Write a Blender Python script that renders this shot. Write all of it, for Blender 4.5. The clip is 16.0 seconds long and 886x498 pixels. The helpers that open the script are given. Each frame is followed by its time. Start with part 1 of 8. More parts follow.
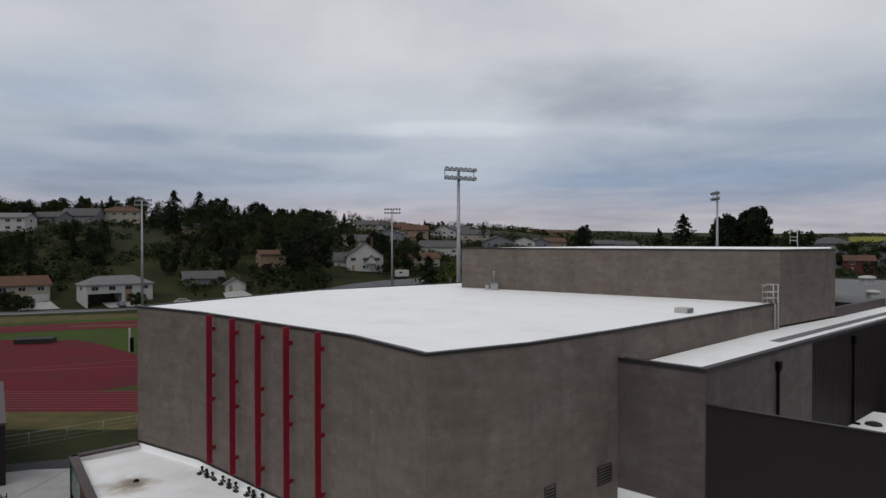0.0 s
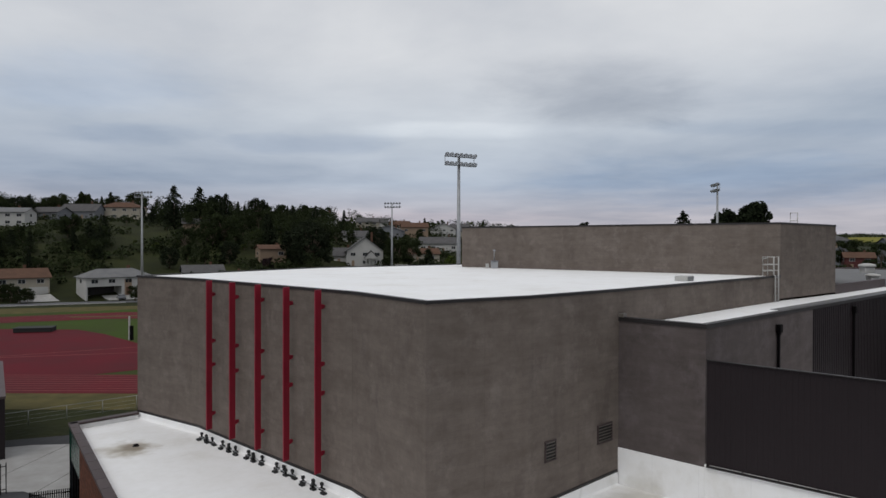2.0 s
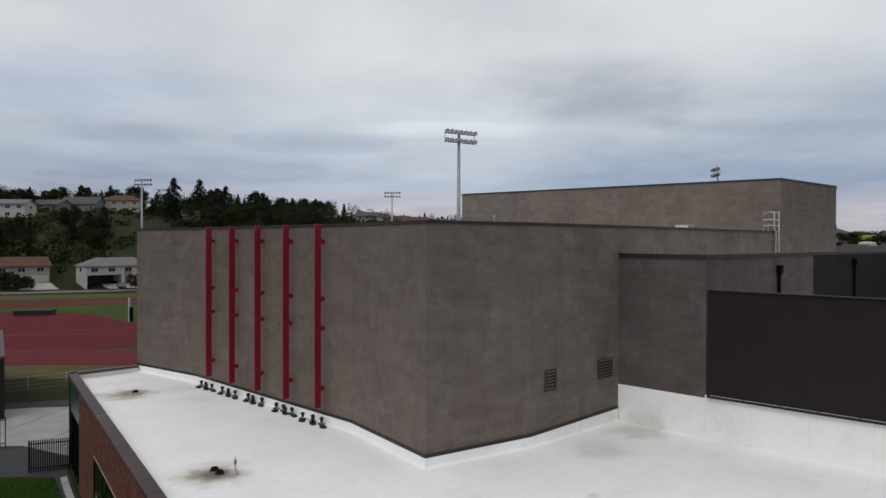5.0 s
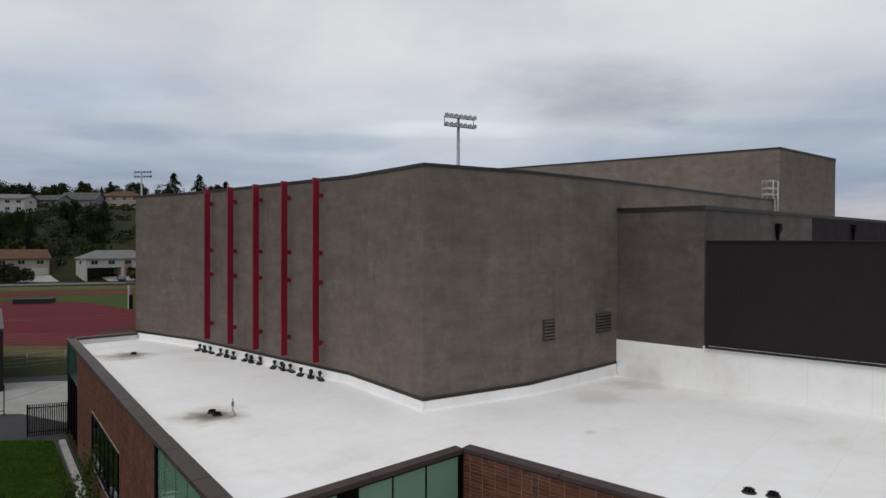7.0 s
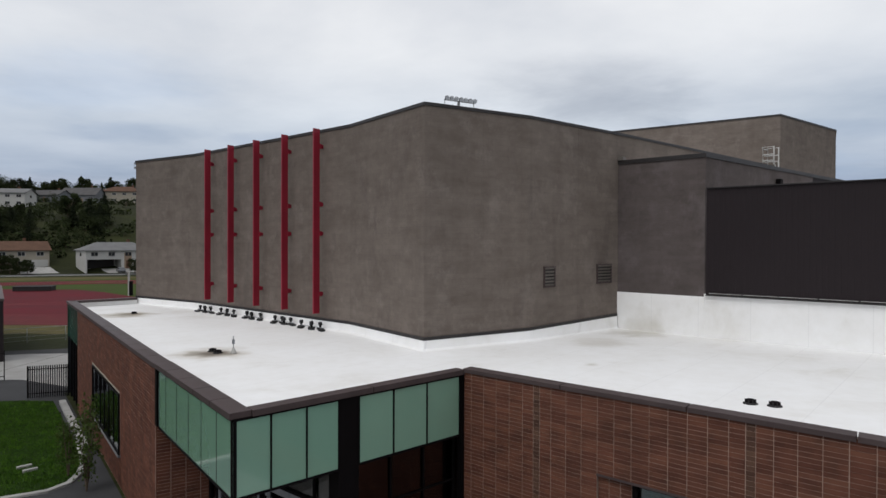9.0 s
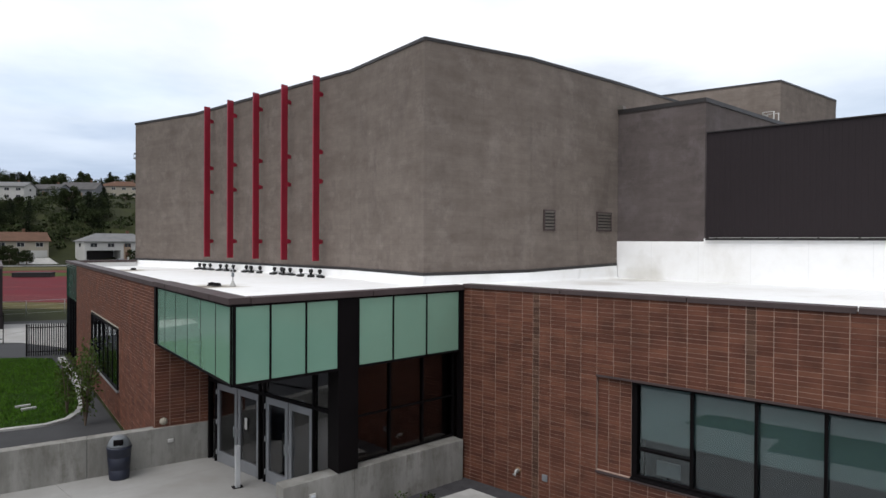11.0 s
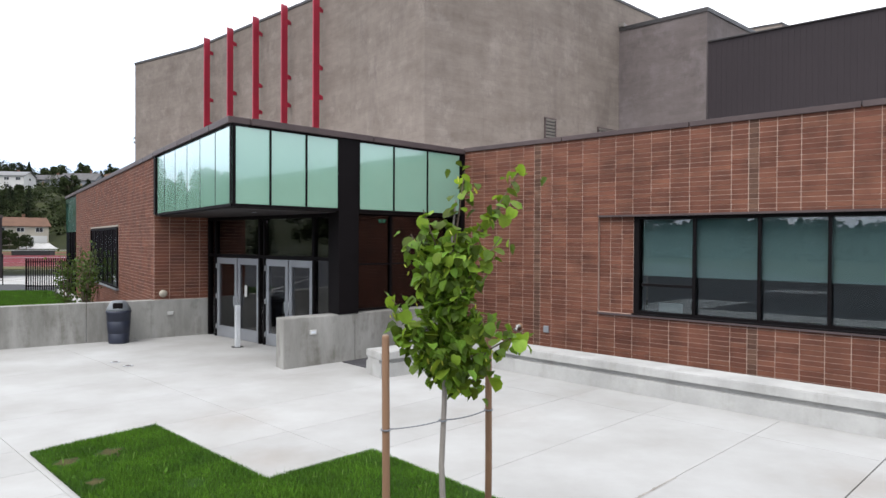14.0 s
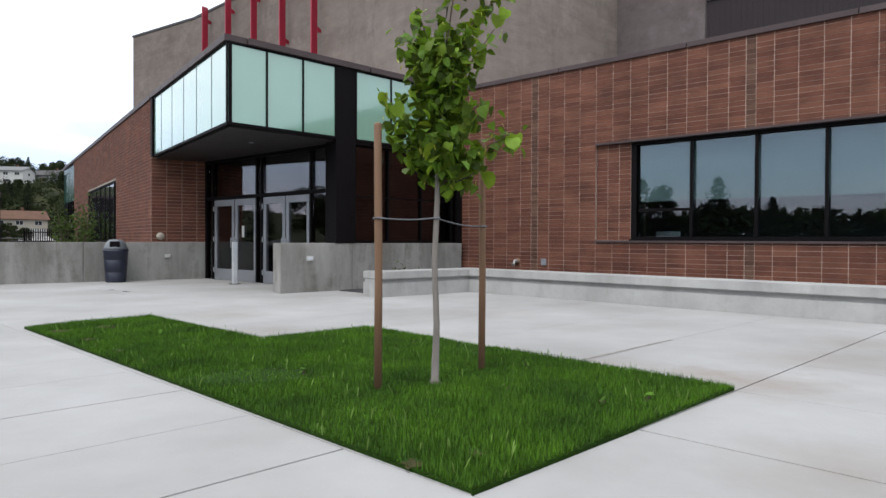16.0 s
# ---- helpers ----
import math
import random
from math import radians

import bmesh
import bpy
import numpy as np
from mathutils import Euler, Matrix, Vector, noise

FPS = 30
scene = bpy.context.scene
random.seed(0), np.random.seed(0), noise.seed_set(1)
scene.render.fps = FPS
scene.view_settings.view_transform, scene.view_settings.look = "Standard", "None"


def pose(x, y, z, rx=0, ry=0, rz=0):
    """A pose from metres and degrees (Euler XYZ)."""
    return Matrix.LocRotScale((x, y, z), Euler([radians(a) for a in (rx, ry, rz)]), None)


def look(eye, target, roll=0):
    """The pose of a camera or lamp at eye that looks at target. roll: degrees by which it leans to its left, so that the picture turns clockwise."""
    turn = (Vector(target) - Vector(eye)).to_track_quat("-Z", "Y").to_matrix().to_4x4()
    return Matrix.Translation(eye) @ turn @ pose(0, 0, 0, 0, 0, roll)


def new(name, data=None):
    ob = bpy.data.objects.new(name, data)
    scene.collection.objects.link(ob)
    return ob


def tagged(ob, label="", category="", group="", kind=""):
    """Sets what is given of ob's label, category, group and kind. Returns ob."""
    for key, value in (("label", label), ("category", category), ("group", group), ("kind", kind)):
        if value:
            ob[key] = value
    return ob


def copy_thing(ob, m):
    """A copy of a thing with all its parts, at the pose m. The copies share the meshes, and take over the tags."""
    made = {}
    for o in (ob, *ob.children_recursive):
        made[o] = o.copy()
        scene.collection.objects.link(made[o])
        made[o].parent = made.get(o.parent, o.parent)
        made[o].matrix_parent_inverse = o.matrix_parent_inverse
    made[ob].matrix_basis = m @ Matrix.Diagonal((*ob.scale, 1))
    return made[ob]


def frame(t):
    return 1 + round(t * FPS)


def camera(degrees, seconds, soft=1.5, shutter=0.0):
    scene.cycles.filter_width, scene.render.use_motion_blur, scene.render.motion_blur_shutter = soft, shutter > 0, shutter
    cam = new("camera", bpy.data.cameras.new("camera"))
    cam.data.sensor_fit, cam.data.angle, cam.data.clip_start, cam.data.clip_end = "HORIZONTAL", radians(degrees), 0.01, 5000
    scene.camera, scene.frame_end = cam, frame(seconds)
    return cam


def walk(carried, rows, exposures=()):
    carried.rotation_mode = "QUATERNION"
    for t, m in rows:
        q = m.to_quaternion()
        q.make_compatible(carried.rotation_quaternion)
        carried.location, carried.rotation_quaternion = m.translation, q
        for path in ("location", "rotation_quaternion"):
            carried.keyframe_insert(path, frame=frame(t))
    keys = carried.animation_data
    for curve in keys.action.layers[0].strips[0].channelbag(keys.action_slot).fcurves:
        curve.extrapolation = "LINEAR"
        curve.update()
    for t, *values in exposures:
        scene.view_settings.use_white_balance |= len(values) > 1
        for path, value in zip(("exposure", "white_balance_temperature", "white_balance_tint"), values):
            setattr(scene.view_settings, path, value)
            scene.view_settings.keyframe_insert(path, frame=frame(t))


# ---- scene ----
cam = camera(66.7, 16.0)
# seconds; metres; pitch up, lean, turn in degrees
ROWS = [
    (0.0, 0.0000, 0.0000, 16.7900, -0.598, -0.000, 0.000),
    (0.5, -0.0267, -0.0137, 16.3465, -0.556, -0.060, -0.009),
    (1.0, -0.0346, 0.0000, 15.8916, -0.547, -0.110, -0.017),
    (1.5, -0.0236, -0.0411, 15.4578, -0.538, -0.130, -0.017),
    (2.0, -0.0346, -0.0036, 14.9917, -0.538, -0.160, -0.017),
    (2.5, -0.0566, -0.0136, 14.5513, -0.530, -0.200, -0.026),
    (3.0, -0.0692, 0.0002, 14.0996, -0.547, -0.240, -0.017),
    (3.5, -0.0787, 0.0306, 13.6541, -0.564, -0.230, -0.017),
    (4.0, -0.0645, 0.0223, 13.2026, -0.598, -0.190, -0.017),
    (6.5, 0.0362, 0.0529, 10.8297, -0.590, -0.180, -0.017),
    (7.0, 0.0582, 0.0292, 10.3359, -0.581, -0.190, -0.009),
    (7.5, 0.0629, 0.0072, 9.8233, -0.581, -0.200, -0.009),
    (8.0, 0.0676, 0.0091, 9.3166, -0.590, -0.200, -0.009),
    (8.5, 0.0425, 0.0239, 8.8067, -0.607, -0.170, -0.017),
    (9.0, 0.0393, 0.0257, 8.2891, -0.590, -0.200, -0.009),
    (11.5, 0.0393, 0.0283, 5.5074, -0.556, -0.350, -0.043),
    (12.0, 0.0330, 0.0254, 4.9175, -0.564, -0.360, -0.026),
    (12.5, 0.0110, 0.0225, 4.3307, -0.590, -0.370, -0.060),
    (13.0, 0.0047, 0.0420, 3.7609, -0.624, -0.330, -0.051),
    (13.5, 0.0201, 0.0653, 3.1717, -0.658, -0.320, -0.051),
    (14.0, 0.0369, 0.0724, 2.6401, -0.675, -0.290, -0.051),
    (14.5, 0.0563, 0.0595, 2.1397, -0.684, -0.310, -0.068),
    (15.0, 0.0739, 0.0597, 1.6478, -0.702, -0.320, -0.077),
    (15.5, 0.0802, 0.0616, 1.3000, -0.741, -0.270, -0.094),
    (16.0, 0.0944, 0.0754, 1.1083, -0.767, -0.250, -0.094),
]
walk(cam, [(t, pose(x, y, z, 90 + pitch, lean, turn)) for t, x, y, z, pitch, lean, turn in ROWS],
     exposures=[(0.0, -0.45, 6400, 10), (3.5, -0.25, 6450, 10), (7.0, -0.27, 6500, 10), (8.2, -0.17, 6480, 10), (9.0, -0.05, 6450, 10), (11.5, 0.72, 6350, 10), (12.5, 1.33, 6300, 10), (13.2, 1.50, 6300, 10), (13.6, 1.51, 6300, 10), (14.5, 1.39, 6250, 10), (15.4, 1.27, 6220, 10), (16.0, 1.02, 6200, 10)])

# The plan below is drawn in survey units; this turns them into metres (across, in depth, up).
SURVEY = Matrix.Diagonal((0.92, 1.0764, 0.92, 1.0))


def metres(p):
    return SURVEY @ Vector(p)


# ---- world and light ----
SUN_UP, SUN_TURN = 55.0, 215.0


def node(nt, kind, out=None, **vals):
    """A node; vals set its properties (p_name) or its inputs by name or number (i_3)."""
    n = nt.nodes.new(kind)
    for k, v in vals.items():
        if k == "p_type":
            if kind == "ShaderNodeTexSky":
                n.sky_type = v
            continue
        if k == "op":
            n.operation = v
            continue
        if k == "mode":
            n.data_type = v
            continue
        if k == "blend":
            n.blend_type = v
            continue
        sock = n.inputs[int(k[2:])] if k.startswith("i_") else n.inputs[k.replace("_", " ")]
        if isinstance(v, bpy.types.NodeSocket):
            nt.links.new(v, sock)
        else:
            sock.default_value = v
    return n


def ramp(nt, fac, stops):
    n = nt.nodes.new("ShaderNodeValToRGB")
    el = n.color_ramp.elements
    while len(el) < len(stops):
        el.new(0.5)
    for e, (p, c) in zip(el, stops):
        e.position, e.color = p, (*c, 1)
    nt.links.new(fac, n.inputs[0])
    return n.outputs[0]


def mixcol(nt, fac, a, b, blend="MIX"):
    n = nt.nodes.new("ShaderNodeMix")
    n.data_type, n.blend_type = "RGBA", blend
    for i, v in ((0, fac), (6, a), (7, b)):
        if isinstance(v, bpy.types.NodeSocket):
            nt.links.new(v, n.inputs[i])
        else:
            n.inputs[i].default_value = v if i == 0 else (*v, 1)
    return n.outputs[2]


def build_world():
    w = bpy.data.worlds.new("overcast_sky")
    scene.world = w
    w.use_nodes = True
    nt = w.node_tree
    nt.nodes.clear()
    sky = nt.nodes.new("ShaderNodeTexSky")
    sky.sky_type, sky.sun_disc = "NISHITA", False
    sky.sun_elevation, sky.sun_rotation = radians(SUN_UP), radians(SUN_TURN)
    tc = nt.nodes.new("ShaderNodeTexCoord")
    wide = node(nt, "ShaderNodeVectorMath", op="MULTIPLY", i_0=tc.outputs["Generated"], i_1=(1.17, 1.0, 1.17)).outputs[0]
    sep = node(nt, "ShaderNodeSeparateXYZ", i_0=node(nt, "ShaderNodeVectorMath", op="NORMALIZE", i_0=wide).outputs[0])
    up = node(nt, "ShaderNodeMath", op="MAXIMUM", i_0=sep.outputs[2], i_1=0.0).outputs[0]
    den = node(nt, "ShaderNodeMath", op="ADD", i_0=up, i_1=0.20).outputs[0]
    px = node(nt, "ShaderNodeMath", op="DIVIDE", i_0=sep.outputs[0], i_1=den).outputs[0]
    py = node(nt, "ShaderNodeMath", op="DIVIDE", i_0=sep.outputs[1], i_1=den).outputs[0]
    flat = node(nt, "ShaderNodeCombineXYZ", i_0=px, i_1=py, i_2=0.0).outputs[0]
    n1 = node(nt, "ShaderNodeTexNoise", Vector=flat, Scale=0.55, Detail=5.0, Roughness=0.48, Distortion=0.3).outputs[0]
    # a thinner layer, drawn out into streaks towards the horizon
    thin = node(nt, "ShaderNodeMath", op="ADD", i_0=up, i_1=0.075).outputs[0]
    qx = node(nt, "ShaderNodeMath", op="DIVIDE", i_0=sep.outputs[0], i_1=thin).outputs[0]
    qy = node(nt, "ShaderNodeMath", op="DIVIDE", i_0=sep.outputs[1], i_1=thin).outputs[0]
    wisp_at = node(nt, "ShaderNodeCombineXYZ", i_0=qx, i_1=qy, i_2=2.3).outputs[0]
    n2 = node(nt, "ShaderNodeTexNoise", Vector=wisp_at, Scale=0.62, Detail=8.0, Roughness=0.55, Distortion=0.15).outputs[0]
    both = node(nt, "ShaderNodeMath", op="MULTIPLY_ADD", i_0=n2, i_1=0.55, i_2=node(nt, "ShaderNodeMath", op="MULTIPLY", i_0=n1, i_1=0.5).outputs[0]).outputs[0]
    # the clouds' own light by height: paler overhead, bluish low down, a faint warm band at the horizon
    low = ramp(nt, up, [(0.0, (0.53, 0.51, 0.56)), (0.045, (0.54, 0.52, 0.58)), (0.10, (0.45, 0.51, 0.615)),
                        (0.18, (0.58, 0.63, 0.70)), (0.3, (0.70, 0.72, 0.755)), (0.42, (0.74, 0.75, 0.775)), (1.0, (0.85, 0.85, 0.87))])
    shade = ramp(nt, both, [(0.36, (0.72, 0.765, 0.82)), (0.5, (0.98, 0.985, 0.99)), (0.66, (1.24, 1.22, 1.18))])
    cloud = mixcol(nt, 1.0, low, shade, "MULTIPLY")
    # single cloud banks over the hill: (across, height, half width, half height, tint)
    ahead = node(nt, "ShaderNodeMath", op="MAXIMUM", i_0=sep.outputs[1], i_1=0.05).outputs[0]
    tx = node(nt, "ShaderNodeMath", op="DIVIDE", i_0=sep.outputs[0], i_1=ahead).outputs[0]
    tz = node(nt, "ShaderNodeMath", op="DIVIDE", i_0=sep.outputs[2], i_1=ahead).outputs[0]
    rag = node(nt, "ShaderNodeTexNoise", Vector=wisp_at, Scale=1.3, Detail=7.0, Roughness=0.58, Distortion=0.2).outputs[0]
    for cx, cz, hw, hh, tint in ((0.27, 0.265, 0.21, 0.062, (0.70, 0.715, 0.745)), (-0.53, 0.190, 0.16, 0.022, (0.80, 0.84, 0.90)), (-0.24, 0.172, 0.16, 0.020, (0.84, 0.87, 0.92)),
                                 (-0.62, 0.275, 0.28, 0.07, (0.88, 0.93, 1.0)), (0.50, 0.105, 0.36, 0.05, (0.80, 0.87, 0.95)), (0.02, 0.195, 0.22, 0.014, (1.16, 1.15, 1.13)),
                                 (-0.12, 0.040, 0.30, 0.018, (1.14, 1.08, 1.06)), (0.62, 0.20, 0.26, 0.018, (0.86, 0.89, 0.93))):
        ex = node(nt, "ShaderNodeMath", op="MULTIPLY_ADD", i_0=tx, i_1=1 / hw, i_2=-cx / hw).outputs[0]
        ez = node(nt, "ShaderNodeMath", op="MULTIPLY_ADD", i_0=tz, i_1=1 / hh, i_2=-cz / hh).outputs[0]
        ex = node(nt, "ShaderNodeMath", op="MULTIPLY", i_0=ex, i_1=ex).outputs[0]
        far_off = node(nt, "ShaderNodeMath", op="MULTIPLY_ADD", i_0=ez, i_1=ez, i_2=ex).outputs[0]
        edge = node(nt, "ShaderNodeMath", op="MULTIPLY_ADD", i_0=rag, i_1=-3.2, i_2=node(nt, "ShaderNodeMath", op="ADD", i_0=far_off, i_1=1.6).outputs[0]).outputs[0]
        k = nt.nodes.new("ShaderNodeMapRange")
        k.interpolation_type = "SMOOTHSTEP"
        nt.links.new(edge, k.inputs[0])
        for q, v in ((1, 1.5), (2, -0.3), (3, 0.0), (4, 1.0)):
            k.inputs[q].default_value = v
        cloud = mixcol(nt, k.outputs[0], cloud, mixcol(nt, 1.0, cloud, tint, "MULTIPLY"))
    clear = mixcol(nt, 1.0, sky.outputs[0], (0.09, 0.09, 0.09), "MULTIPLY")
    full = mixcol(nt, 0.93, clear, cloud)
    bg = node(nt, "ShaderNodeBackground", Color=full, Strength=1.1)
    out = nt.nodes.new("ShaderNodeOutputWorld")
    nt.links.new(bg.outputs[0], out.inputs[0])
    sun = new("sun", bpy.data.lights.new("sun", "SUN"))
    sun.data.energy, sun.data.angle, sun.data.color = 1.0, radians(35), (1.0, 0.97, 0.93)
    e, a = radians(SUN_UP), radians(SUN_TURN)
    way = Vector((math.sin(a) * math.cos(e), math.cos(a) * math.cos(e), math.sin(e)))
    sun.matrix_world = look(way * 80, (0, 0, 0))


build_world()


# ---- materials ----
def material(name, col, rough=0.7, vary=0.25, scale=1.5, fine=30.0, bump=0.15, metal=0.0, tint=None, coords="world",
             island=0.0, each=0.0, stretch=(1, 1, 1), spec=0.5, relief=0.02):
    """A painted or natural surface: base colour with large stains and fine grain, and a fine relief."""
    m = bpy.data.materials.new(name)
    m.use_nodes = True
    nt = m.node_tree
    nt.nodes.clear()
    if coords == "world":
        vec = nt.nodes.new("ShaderNodeNewGeometry").outputs["Position"]
    else:
        vec = nt.nodes.new("ShaderNodeTexCoord").outputs["Object"]
    vec = node(nt, "ShaderNodeVectorMath", op="MULTIPLY", i_0=vec, i_1=stretch).outputs[0]
    big = node(nt, "ShaderNodeTexNoise", Vector=vec, Scale=scale, Detail=5.0, Roughness=0.6).outputs[0]
    small = node(nt, "ShaderNodeTexNoise", Vector=vec, Scale=fine, Detail=3.0, Roughness=0.6).outputs[0]
    dark = tuple(c * (1 - vary) for c in (tint or col))
    lite = tuple(min(1, c * (1 + vary)) for c in col)
    base = ramp(nt, big, [(0.3, dark), (0.7, lite)])
    base = mixcol(nt, vary * 0.8, base, mixcol(nt, small, tuple(c * 0.6 for c in col), tuple(min(1, c * 1.3) for c in col)))
    for amount, sock in ((island, "Random Per Island"), (each, "Random")):
        if amount:
            src = nt.nodes.new("ShaderNodeNewGeometry" if sock == "Random Per Island" else "ShaderNodeObjectInfo").outputs[sock]
            hsv = node(nt, "ShaderNodeHueSaturation", Color=base)
            v = node(nt, "ShaderNodeMath", op="MULTIPLY_ADD", i_0=src, i_1=2 * amount, i_2=1 - amount).outputs[0]
            nt.links.new(v, hsv.inputs["Value"])
            h = node(nt, "ShaderNodeMath", op="MULTIPLY_ADD", i_0=src, i_1=0.03 * amount, i_2=0.5 - 0.015 * amount).outputs[0]
            nt.links.new(h, hsv.inputs["Hue"])
            base = hsv.outputs[0]
    p = node(nt, "ShaderNodeBsdfPrincipled", Base_Color=base, Metallic=metal)
    p.inputs["Specular IOR Level"].default_value = spec
    r = node(nt, "ShaderNodeMath", op="MULTIPLY_ADD", i_0=big, i_1=0.25, i_2=rough - 0.125).outputs[0]
    nt.links.new(r, p.inputs["Roughness"])
    if bump:
        b = node(nt, "ShaderNodeBump", Strength=bump, Distance=relief, Height=small)
        nt.links.new(b.outputs[0], p.inputs["Normal"])
    nt.links.new(p.outputs[0], nt.nodes.new("ShaderNodeOutputMaterial").inputs[0])
    return m


def block_wall_material(name="weathered_grey_wall", tone=(1.0, 1.0, 1.0)):
    """Grey-brown cast wall with faint coursing, cloudy patches and streaks that run down."""
    m = bpy.data.materials.new(name)
    m.use_nodes = True
    nt = m.node_tree
    nt.nodes.clear()
    vec = nt.nodes.new("ShaderNodeNewGeometry").outputs["Position"]
    sep = node(nt, "ShaderNodeSeparateXYZ", i_0=vec)
    along = node(nt, "ShaderNodeMath", op="SUBTRACT", i_0=sep.outputs[0], i_1=node(nt, "ShaderNodeMath", op="MULTIPLY", i_0=sep.outputs[1], i_1=0.35).outputs[0]).outputs[0]
    uv = node(nt, "ShaderNodeCombineXYZ", i_0=along, i_1=sep.outputs[2], i_2=0.0).outputs[0]
    big = node(nt, "ShaderNodeTexNoise", Vector=vec, Scale=0.32, Detail=7.0, Roughness=0.62, Distortion=0.15).outputs[0]
    mid = node(nt, "ShaderNodeTexNoise", Vector=vec, Scale=1.6, Detail=5.0, Roughness=0.6).outputs[0]
    sv = node(nt, "ShaderNodeVectorMath", op="MULTIPLY", i_0=vec, i_1=(0.9, 0.9, 0.10)).outputs[0]
    streak = node(nt, "ShaderNodeTexNoise", Vector=sv, Scale=1.0, Detail=5.0, Roughness=0.6).outputs[0]
    hv = node(nt, "ShaderNodeVectorMath", op="MULTIPLY", i_0=vec, i_1=(0.45, 0.45, 1.9)).outputs[0]
    bands = node(nt, "ShaderNodeTexNoise", Vector=hv, Scale=1.0, Detail=4.0, Roughness=0.6).outputs[0]
    base = ramp(nt, big, [(0.3, (0.160, 0.142, 0.122)), (0.52, (0.205, 0.185, 0.162)), (0.74, (0.262, 0.240, 0.214))])
    base = mixcol(nt, 0.46, base, ramp(nt, mid, [(0.32, (0.145, 0.129, 0.112)), (0.7, (0.275, 0.251, 0.224))]))
    base = mixcol(nt, 0.24, base, ramp(nt, streak, [(0.35, (0.135, 0.119, 0.103)), (0.7, (0.285, 0.262, 0.236))]))
    base = mixcol(nt, 0.18, base, ramp(nt, bands, [(0.38, (0.125, 0.110, 0.094)), (0.62, (0.285, 0.262, 0.234))]))
    # pale cloudy blotches and darker damp patches
    blot = node(nt, "ShaderNodeTexNoise", Vector=vec, Scale=0.85, Detail=8.0, Roughness=0.72, Distortion=0.15).outputs[0]
    base = mixcol(nt, ramp(nt, blot, [(0.53, (0, 0, 0)), (0.64, (0.5, 0.5, 0.5))]), base, (0.30, 0.278, 0.258))
    damp = node(nt, "ShaderNodeTexNoise", Vector=node(nt, "ShaderNodeVectorMath", op="MULTIPLY", i_0=vec, i_1=(1.0, 1.0, 0.45)).outputs[0], Scale=0.5, Detail=7.0, Roughness=0.68, Distortion=0.15).outputs[0]
    base = mixcol(nt, ramp(nt, damp, [(0.55, (0, 0, 0)), (0.65, (0.5, 0.5, 0.5))]), base, (0.130, 0.117, 0.107))
    speck = node(nt, "ShaderNodeTexNoise", Vector=node(nt, "ShaderNodeVectorMath", op="MULTIPLY", i_0=vec, i_1=(0.6, 0.6, 1.7)).outputs[0], Scale=1.5, Detail=7.0, Roughness=0.66).outputs[0]
    base = mixcol(nt, 0.12, base, ramp(nt, speck, [(0.38, (0.11, 0.098, 0.085)), (0.62, (0.32, 0.292, 0.262))]))
    grit = node(nt, "ShaderNodeTexNoise", Vector=node(nt, "ShaderNodeVectorMath", op="MULTIPLY", i_0=vec, i_1=(1.0, 1.0, 1.6)).outputs[0], Scale=5.0, Detail=6.0, Roughness=0.7).outputs[0]
    base = mixcol(nt, 0.05, base, ramp(nt, grit, [(0.36, (0.10, 0.09, 0.078)), (0.64, (0.33, 0.302, 0.27))]))
    br = nt.nodes.new("ShaderNodeTexBrick")
    br.offset = 0.5
    for k, v in (("Scale", 1.0), ("Mortar Size", 0.006), ("Brick Width", 0.40), ("Row Height", 0.20), ("Mortar Smooth", 0.6)):
        br.inputs[k].default_value = v
    nt.links.new(uv, br.inputs["Vector"])
    br.inputs["Color1"].default_value, br.inputs["Color2"].default_value = (0.88, 0.88, 0.88, 1), (1.10, 1.10, 1.10, 1)
    br.inputs["Mortar"].default_value = (1, 1, 1, 1)
    base = mixcol(nt, 0.28, base, mixcol(nt, 1.0, base, br.outputs["Color"], "MULTIPLY"))
    joint = node(nt, "ShaderNodeMath", op="MULTIPLY", i_0=br.outputs["Fac"], i_1=mid).outputs[0]
    base = mixcol(nt, node(nt, "ShaderNodeMath", op="MULTIPLY", i_0=joint, i_1=0.45).outputs[0], base, (0.11, 0.098, 0.086))
    base = mixcol(nt, 1.0, base, tone, "MULTIPLY")
    fine = node(nt, "ShaderNodeTexNoise", Vector=vec, Scale=24.0, Detail=3.0).outputs[0]
    h = node(nt, "ShaderNodeMath", op="MULTIPLY_ADD", i_0=joint, i_1=-0.5, i_2=fine).outputs[0]
    b = node(nt, "ShaderNodeBump", Strength=0.2, Distance=0.01, Height=h)
    p = node(nt, "ShaderNodeBsdfPrincipled", Base_Color=base, Roughness=0.88, Normal=b.outputs[0])
    p.inputs["Specular IOR Level"].default_value = 0.12
    nt.links.new(p.outputs[0], nt.nodes.new("ShaderNodeOutputMaterial").inputs[0])
    return m


